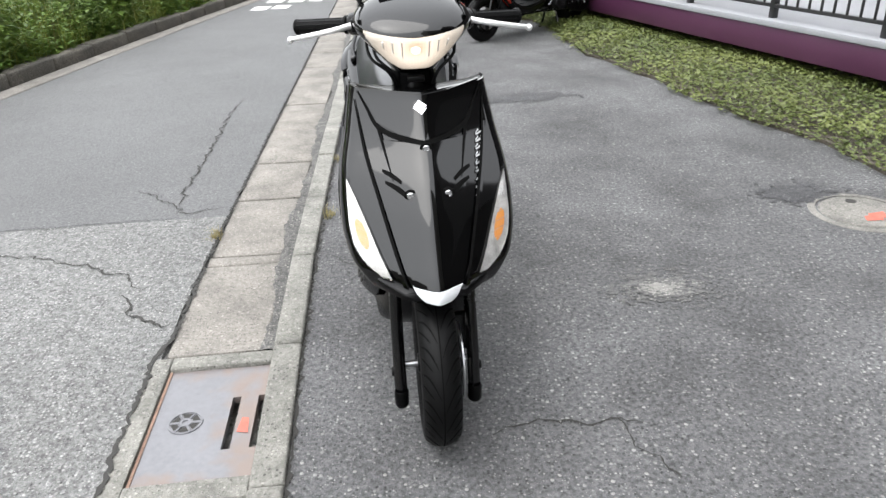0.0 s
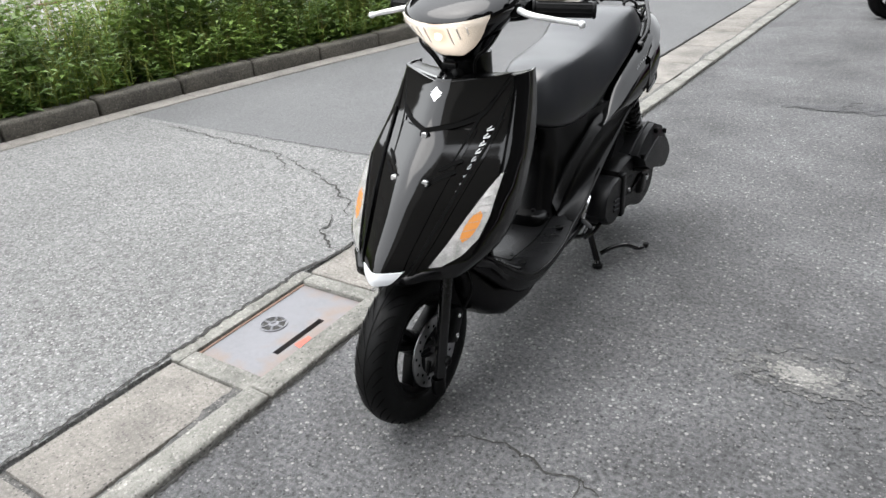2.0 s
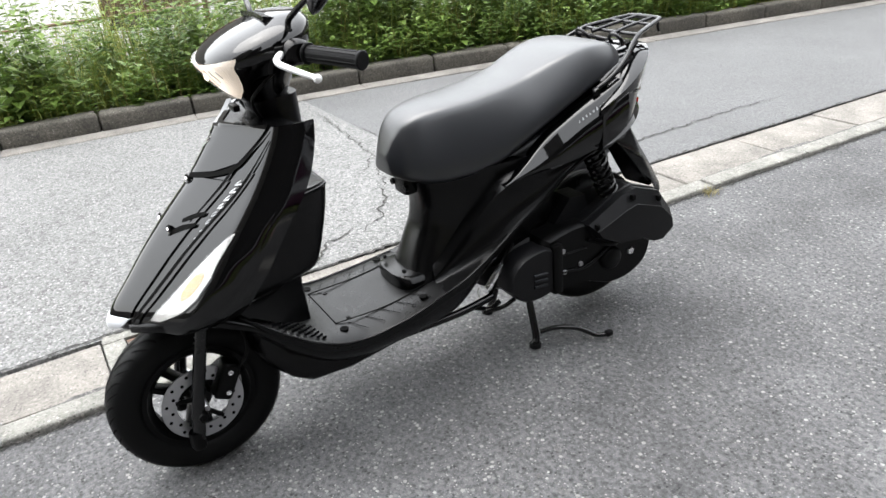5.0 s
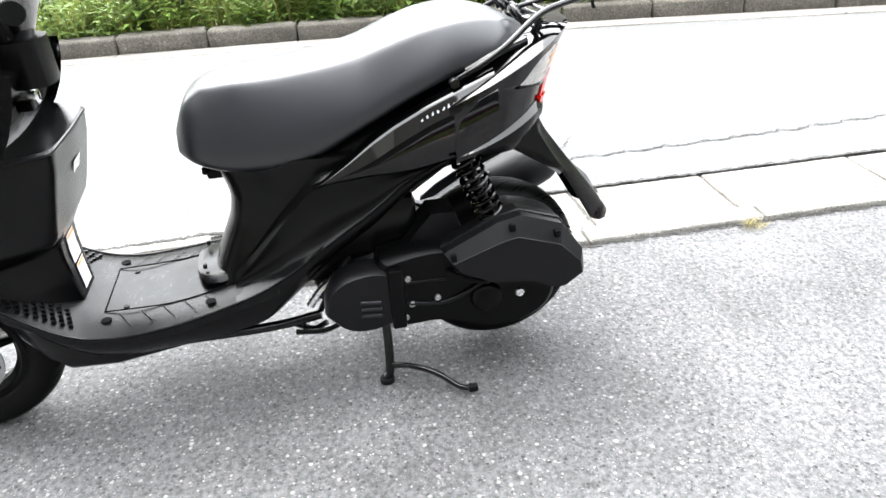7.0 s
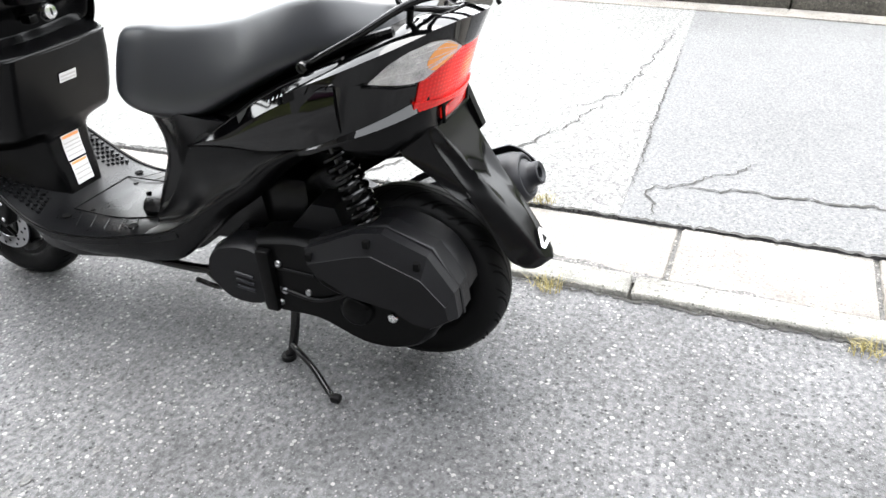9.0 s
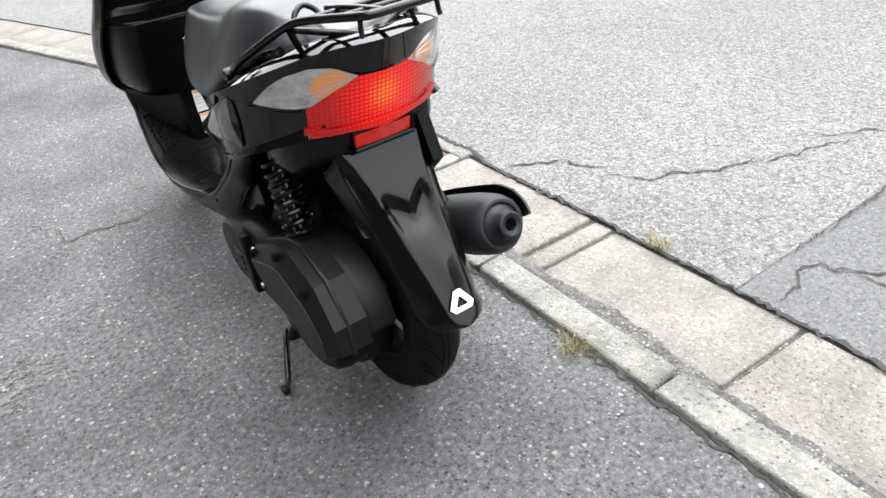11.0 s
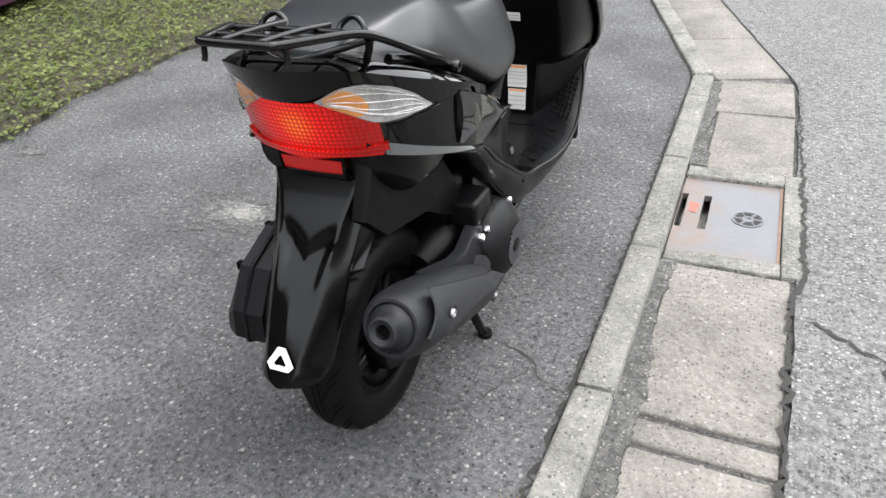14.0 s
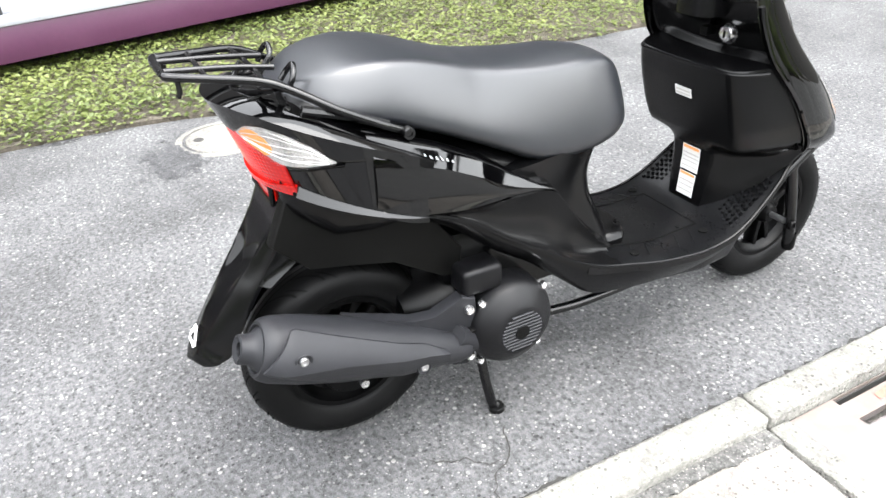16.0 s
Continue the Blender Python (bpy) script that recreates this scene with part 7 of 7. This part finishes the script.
# fan cover and exhaust on the right side
fan = part("fan_cover", lathe([(1e-5, 0.07), (0.05, 0.07), (0.058, 0.066), (0.088, 0.045), (0.096, 0.03), (0.098, 0.0), (0.098, -0.03)], (-0.125, 0.475, 0.265), ((-1, 0, 0), (0, 1, 0), (0, 0, 1)), 40, None, False), CASE, bike, "round black cooling fan cover")
for i in range(11):
    zz = -0.04 + 0.008 * i
    half = math.sqrt(max(0, 0.047 ** 2 - zz ** 2))
    part("fan_slat", tube([(-0.1965, 0.475 - half, 0.265 + zz), (-0.1965, 0.475 + half, 0.265 + zz)], 0.0026, 6, 1), MUFFLER, fan)
part("fan_hub", disc((-0.1955, 0.475, 0.265), 0.016, 0.005, ((-1, 0, 0), (0, 1, 0), (0, 0, 1))), ENGINE, fan)
for yv, z in ((0.40, 0.33), (0.545, 0.335), (0.55, 0.195), (0.41, 0.19)):
    screw(fan, (-0.155, yv, z), 0.008, "-x", SILVER, 0.008)
bm = bmesh.new()
box(bm, -0.15, -0.06, 0.49, 0.58, 0.35, 0.41, 0.012, 3)
part("cylinder_shroud", bm, CASE, bike)
# arm that carries the exhaust
arm = slab("exhaust_bracket", [(0.824, 0.4), (0.69, 0.345), (0.646, 0.338), (0.585, 0.362), (0.555, 0.35), (0.552, 0.31), (0.563, 0.27), (0.553, 0.22), (0.575, 0.19), (0.61, 0.2), (0.64, 0.28), (0.7, 0.315), (0.82, 0.37)], -0.125, -0.152, MUFFLER, bike, "grey exhaust mounting bracket", 0.004, True)
for yv, z in ((0.573, 0.33), (0.573, 0.215)):
    screw(arm, (-0.154, yv, z), 0.0095, "-x", SILVER, 0.008)
screw(arm, (-0.154, 0.57, 0.272), 0.015, "-x", ENGINE, 0.012, "oil_plug")
A0, A1 = Vector((-0.162, 1.012, 0.419)), Vector((-0.16, 0.6, 0.25))
ax = (A1 - A0).normalized()
au = Vector((1, 0, 0))
au = (au - ax * au.dot(ax)).normalized()
aw = ax.cross(au)
L = (A1 - A0).length
can = part("exhaust_silencer", lathe([(1e-5, 0.045), (0.0125, 0.045), (0.0125, -0.002), (0.021, -0.006), (0.025, -0.004), (0.0265, 0.014), (0.031, 0.022), (0.036, 0.026), (0.039, 0.03), (0.042, 0.025), (0.047, 0.0255), (0.053, 0.032), (0.058, 0.05), (0.061, 0.1), (0.06, L * 0.42), (0.053, L * 0.6), (0.042, L * 0.8), (0.028, L), (0.02, L + 0.02)], A0, (ax, au, aw), 48, None, False), MUFFLER, bike, "matte grey exhaust silencer", 40)
part("outlet", lathe([(1e-5, 0.01), (0.012, 0.01)], A0, (ax, au, aw), 20, None, False), GROOVE, can)


def shield_fn(u, v):
    yv = 0.992 - 0.335 * u
    lo = lerp([(0.657, 0.262), (0.704, 0.268), (0.873, 0.325), (0.992, 0.404)], yv)
    hi = lerp([(0.657, 0.312), (0.7, 0.345), (0.931, 0.457), (0.992, 0.408)], yv)
    zc = lerp([(0.657, 0.311), (0.7, 0.328), (0.86, 0.378), (0.992, 0.406)], yv)
    z = lo + (zc - lo) * v * 2 if v < 0.5 else zc + (hi - zc) * (v * 2 - 1)
    dz = z - (0.423 + 0.335 * (yv - 1.012))
    r = lerp([(0.657, 0.058), (0.75, 0.072), (0.95, 0.071), (0.992, 0.068)], yv)
    x = 0.163 + math.sqrt(max(0.0009, r * r - dz * dz))
    x += (0.014 * v * 2 if v < 0.5 else 0.014 - 0.01 * (v * 2 - 1)) * ramp01((0.992 - yv) / 0.03)
    return (-x, yv, z)


shield = part("heat_shield", grid(shield_fn, 40, 24, None, 0.005, (0.9, 0, 0)), MUFFLER, bike, "angular grey exhaust heat shield", 16)
for yv, z, v in ((0.928, 0.414, 0.66), (0.712, 0.302, 0.26)):
    p = Vector((shield_fn((0.992 - yv) / 0.335, v)[0] + 0.001, yv, z))
    screw(shield, p, 0.008, "-x", DISC_STEEL, 0.004)
    part("bolt_recess", lathe([(0.009, 0.0), (0.014, 0.002), (0.016, 0.0)], p, ((-1, 0, 0), (0, 1, 0), (0, 0, 1)), 22), MUFFLER, shield)
part("exhaust_header", tube([(-0.165, 0.61, 0.287), (-0.14, 0.54, 0.23), (-0.09, 0.44, 0.19), (-0.04, 0.36, 0.22)], (0.022, 0.016), 14, 6), MUFFLER, bike)

# shock absorber on the left, swing arm
S0, S1 = Vector((0.125, 0.695, 0.575)), Vector((0.135, 0.765, 0.40))
shock = part("shock_absorber", tube([S0, S1], 0.013, 14, 1), BLACK_STEEL, bike, "black coil spring shock absorber")
d = (S1 - S0).normalized()
u = d.orthogonal().normalized()
w = d.cross(u)
coil = [S0 + d * ((S1 - S0).length * (0.06 + 0.84 * i / 120)) + (u * math.cos(2 * math.pi * i / 15) + w * math.sin(2 * math.pi * i / 15)) * 0.027 for i in range(121)]
part("coil_spring", tube(coil, 0.0052, 8, 1), BLACK_STEEL, shock, "black coil spring")
part("lower_eye", lathe([(0.008, -0.014), (0.016, -0.014), (0.016, 0.014), (0.008, 0.014)], S1, "x", 18), ENGINE, shock)
for s in (1,):
    part("rear_axle", tube([(-0.12, REAR_Y, REAR_R), (0.12, REAR_Y, REAR_R)], 0.009, 12, 1), SILVER, bike)
slab("gear_case", [(0.72, 0.3), (0.8, 0.33), (0.88, 0.3), (0.9, 0.22), (0.86, 0.15), (0.78, 0.14), (0.72, 0.2)], 0.055, 0.12, ENGINE, bike)
part("brake_drum", lathe([(1e-5, -0.06), (0.06, -0.06), (0.066, -0.05), (0.066, -0.02)], (0, REAR_Y, REAR_R), "x", 30, None, False), ENGINE, bike)

# centre stand
for s in (-1, 1):
    leg = part("centre_stand", tube([(s * 0.07, 0.5, 0.21), (s * 0.085, 0.505, 0.12), (s * 0.115, 0.5, 0.03), (s * 0.122, 0.49, 0.01)], 0.011, 12, 5), BLACK_STEEL, bike, "black steel centre stand leg")
    part("stand_foot", disc((s * 0.124, 0.49, 0.001), 0.018, 0.012, "z", 18), RUBBER, leg)
part("stand_lever", tube([(0.125, 0.51, 0.045), (0.155, 0.545, 0.06), (0.185, 0.6, 0.05), (0.21, 0.645, 0.022), (0.228, 0.672, 0.022), (0.233, 0.682, 0.028)], (0.0075, 0.0065), 12, 6), BLACK_STEEL, bike, "bent black stand lever")
bm = bmesh.new()
box(bm, 0.222, 0.24, 0.666, 0.69, 0.016, 0.034, 0.005)
part("lever_pad", bm, RUBBER, bike)
part("stand_spring", tube([(0.08, 0.44, 0.2), (0.09, 0.49, 0.15)], 0.007, 8, 1), DISC_STEEL, bike)
part("kick_lever", tube([(0.15, 0.3, 0.205), (0.155, 0.36, 0.2), (0.16, 0.4, 0.215)], 0.006, 8, 3), BLACK_STEEL, bike)
for ob in bike.children:
    if ob.name.split(".")[0] in ("handlebar_cover", "headlamp", "instrument_panel", "switch_housing", "handlebar_grip", "brake_lever", "mirror", "control_cable"):
        ob.location = (0.0, -0.012, 0.015)
    elif ob.name.split(".")[0] in ("front_cowl", "centre_panel", "emblem_panel", "emblem", "nose_trim", "cowl_blade", "turn_signal"):
        ob.location = (0.005, 0, LIFT)


# ---- things in the distance ----
CAR_PAINT = material("pale_green_car_paint", (0.42, 0.52, 0.5), 0.2, 0.1, 0.04, 3.0, Coat_Weight=0.5)
CAR_WHITE = material("white_car_paint", (0.7, 0.71, 0.72), 0.2, 0.0, 0.04, 3.0, Coat_Weight=0.5)
WINDOW = material("dark_car_glass", (0.02, 0.025, 0.03), 0.05)
BROWN = material("brown_cabinet_paint", (0.07, 0.035, 0.022), 0.5, 0.0, 0.2, 5.0)
ORANGE = material("orange_paint", (0.4, 0.13, 0.04), 0.5, 0.0, 0.1, 5.0)
WIRE = material("galvanised_wire", (0.3, 0.3, 0.29), 0.5, 0.6, 0.2, 30.0)
PIPE = material("rusty_fence_pipe", (0.16, 0.1, 0.07), 0.7, 0.2, 0.35, 9.0)
POLE = material("white_pole_paint", (0.7, 0.7, 0.69), 0.5, 0.0, 0.08, 4.0)


def car(name, m, paint, label, length=4.2):
    root = tagged(new(name), label, "car")
    h = length / 2
    secs = [(-h, 0.4, 0.75, 0.62), (-h + 0.15, 0.28, 0.9, 0.78), (-h + 0.9, 0.24, 1.0, 0.82), (-0.2, 0.24, 1.02, 0.84), (h - 0.7, 0.24, 1.04, 0.83), (h - 0.12, 0.3, 1.0, 0.78), (h, 0.42, 0.85, 0.64)]
    part("body", loft([ring_y(yv, zb, zt, w, 4.5, 28) for yv, zb, zt, w in secs]), paint, root, "", 50)
    cab = [(-h + 0.85, 0.98, 1.03, 0.7), (-h + 1.45, 0.98, 1.44, 0.66), (0.3, 0.98, 1.5, 0.66), (h - 0.9, 0.98, 1.45, 0.64), (h - 0.35, 0.98, 1.06, 0.68)]
    part("cabin", loft([ring_y(yv, zb, zt, w, 5, 28) for yv, zb, zt, w in cab]), WINDOW, root, "dark glazed cabin", 50)
    part("roof", loft([ring_y(yv, zt - 0.05, zt + 0.02, w, 5, 24) for yv, zt, w in ((-h + 1.45, 1.43, 0.6), (0.3, 1.5, 0.63), (h - 0.9, 1.45, 0.6))]), paint, root, "", 50)
    for sx in (-1, 1):
        for yv in (-h + 0.78, h - 0.78):
            w = part("wheel", lathe([(0.2, -0.09), (0.29, -0.095), (0.31, -0.06), (0.31, 0.06), (0.29, 0.095), (0.2, 0.09)], (sx * 0.74, yv, 0.31), "x", 36), RUBBER, root)
            part("rim", lathe([(1e-5, 0.05), (0.06, 0.06), (0.1, 0.03), (0.19, 0.07), (0.2, 0.03)], (sx * 0.76, yv, 0.31), ((sx, 0, 0), (0, 1, 0), (0, 0, 1)), 30, None, False), SILVER, w)
        for yv in (-0.45, 0.55):
            bm = bmesh.new()
            box(bm, sx * 0.66 - 0.01, sx * 0.66 + 0.012, yv - 0.03, yv + 0.03, 1.0, 1.45, 0.004)
            part("pillar", bm, paint, root)
        bm = bmesh.new()
        box(bm, sx * 0.62 - 0.14, sx * 0.62 + 0.1, -h + 0.0, -h + 0.12, 0.62, 0.76, 0.03)
        part("headlight", bm, SILVER, root)
        bm = bmesh.new()
        box(bm, sx * 0.62 - 0.1, sx * 0.62 + 0.1, h - 0.1, h + 0.0, 0.66, 0.84, 0.03)
        part("rear_light", bm, REFLECTOR_RED_GLOW, root)
    root.matrix_basis = m


car("parked_car", pose(-12.6, 4.5, 0.085, 0, 0, 0) @ pose(0, 0, 0, 0, 0, 62), CAR_PAINT, "pale green car parked on the gravel behind the fence")
car("parked_car", pose(-10.6, 9.8, 0.085, 0, 0, 0) @ pose(0, 0, 0, 0, 0, 70), CAR_WHITE, "white car parked on the gravel behind the fence")


def cabinet():
    root = tagged(new("storage_cabinet"), "dark brown steel cabinet with an orange edge on a concrete foot", "cabinet")
    for nm, b, mat in (("body", (-0.55, 0.5, -0.4, 0.4, 0.18, 1.9), BROWN), ("edge_strip", (0.5, 0.53, -0.4, -0.3, 0.25, 1.9), ORANGE), ("foot", (-0.5, 0.48, -0.36, 0.36, 0.0, 0.18), CONCRETE_OLD)):
        bm = bmesh.new()
        box(bm, *b, 0.012)
        part(nm, bm, mat, root)
    bm = bmesh.new()
    box(bm, -0.5, 0.45, -0.425, -0.402, 0.3, 1.85, 0.006)
    part("door", bm, BROWN, root)
    root.matrix_basis = pose(-8.0, 1.15, 0.08, 0, 0, 70)


cabinet()


def fence():
    root = tagged(new("chain_link_fence"), "rusty chain-link fence overgrown by weeds", "fence")
    line = [(-5.0, -4.0), (-4.75, 1.0), (-4.45, 3.5), (-3.9, 6.5), (-3.0, 10.5)]
    pts = []
    for (xa, ya), (xb, yb) in zip(line, line[1:]):
        n = max(1, round(math.hypot(xb - xa, yb - ya) / 1.6))
        for i in range(n):
            pts.append((xa + (xb - xa) * i / n, ya + (yb - ya) * i / n))
    pts.append(line[-1])
    for x, yv in pts:
        part("post", tube([(x, yv, 0.06), (x, yv, 1.55)], 0.024, 10, 1), PIPE, root)
    for z in (0.55, 1.5):
        part("rail", tube([(x, yv, z) for x, yv in pts], 0.013, 8, 1), PIPE, root)
    V, F = [], []
    step = 0.075
    for (xa, ya), (xb, yb) in zip(pts, pts[1:]):
        d = math.hypot(xb - xa, yb - ya)
        ux, uy = (xb - xa) / d, (yb - ya) / d
        n = int(d / step)
        rows = 19
        for i in range(n):
            for j in range(rows):
                z = 0.12 + j * step
                for sgn in (0, 1):
                    a0, a1 = (i, i + 1) if sgn == 0 else (i + 1, i)
                    if (i + j) % 2 == sgn:
                        continue
                    k2 = len(V)
                    for aa, zz in ((a0, z), (a1, z + step)):
                        px, py = xa + ux * aa * step, ya + uy * aa * step
                        V.append((px, py, zz - 0.0022))
                        V.append((px, py, zz + 0.0022))
                    F.append((k2, k2 + 2, k2 + 3, k2 + 1))
    raw_mesh("wire_mesh", V, F, WIRE, root)


fence()
pole = tagged(part("roadside_pole", tube([(-1.5, 9.6, 0.0), (-1.5, 9.6, 5.0)], 0.05, 16, 1), POLE, None), "slim white steel pole beside the road", "pole")


def straw_tuft(x, yv, seed):
    rnd = random.Random(seed)
    V, F = [], []
    for _ in range(60):
        blade(V, F, (x + rnd.gauss(0, 0.012), yv + rnd.gauss(0, 0.02), 0.004), rnd.uniform(0.015, 0.05), 0.003, rnd.uniform(0.3, 1.4), rnd.uniform(0, 6.28), rnd)
    tagged(raw_mesh("dry_grass_tuft", V, F, STRAW), "small straw-yellow dry grass tuft at the kerb", "grass tuft")


straw_tuft(lot_line(0.995) + 0.03, 0.995, 1)
straw_tuft(lot_line(1.735) + 0.03, 1.735, 2)
straw_tuft(-0.41, 0.86, 3)
# two more parked scooters at the back of the lot, one of them with a red front
RED_PANEL = material("red_scooter_paint", (0.32, 0.025, 0.015), 0.12, 0.0, 0.05, 5.0, 0.0, 100.0, 0.02)
for m, red in ((pose(1.69, 5.13, 0, 0, 0, -55), True), (pose(1.38, 5.85, 0, 0, 0, -55), False)):
    other = copy_thing(bike, m)
    tagged(other, "red and black scooter parked at the back of the lot" if red else "black scooter parked at the back of the lot", "scooter", "parked scooters")
    if red:
        for ob in other.children:
            if ob.name.split(".")[0] in ("front_cowl", "centre_panel", "emblem_panel", "cowl_blade", "lower_cowl", "tail_panel"):
                ob.data = ob.data.copy()
                ob.data.materials[0] = RED_PANEL
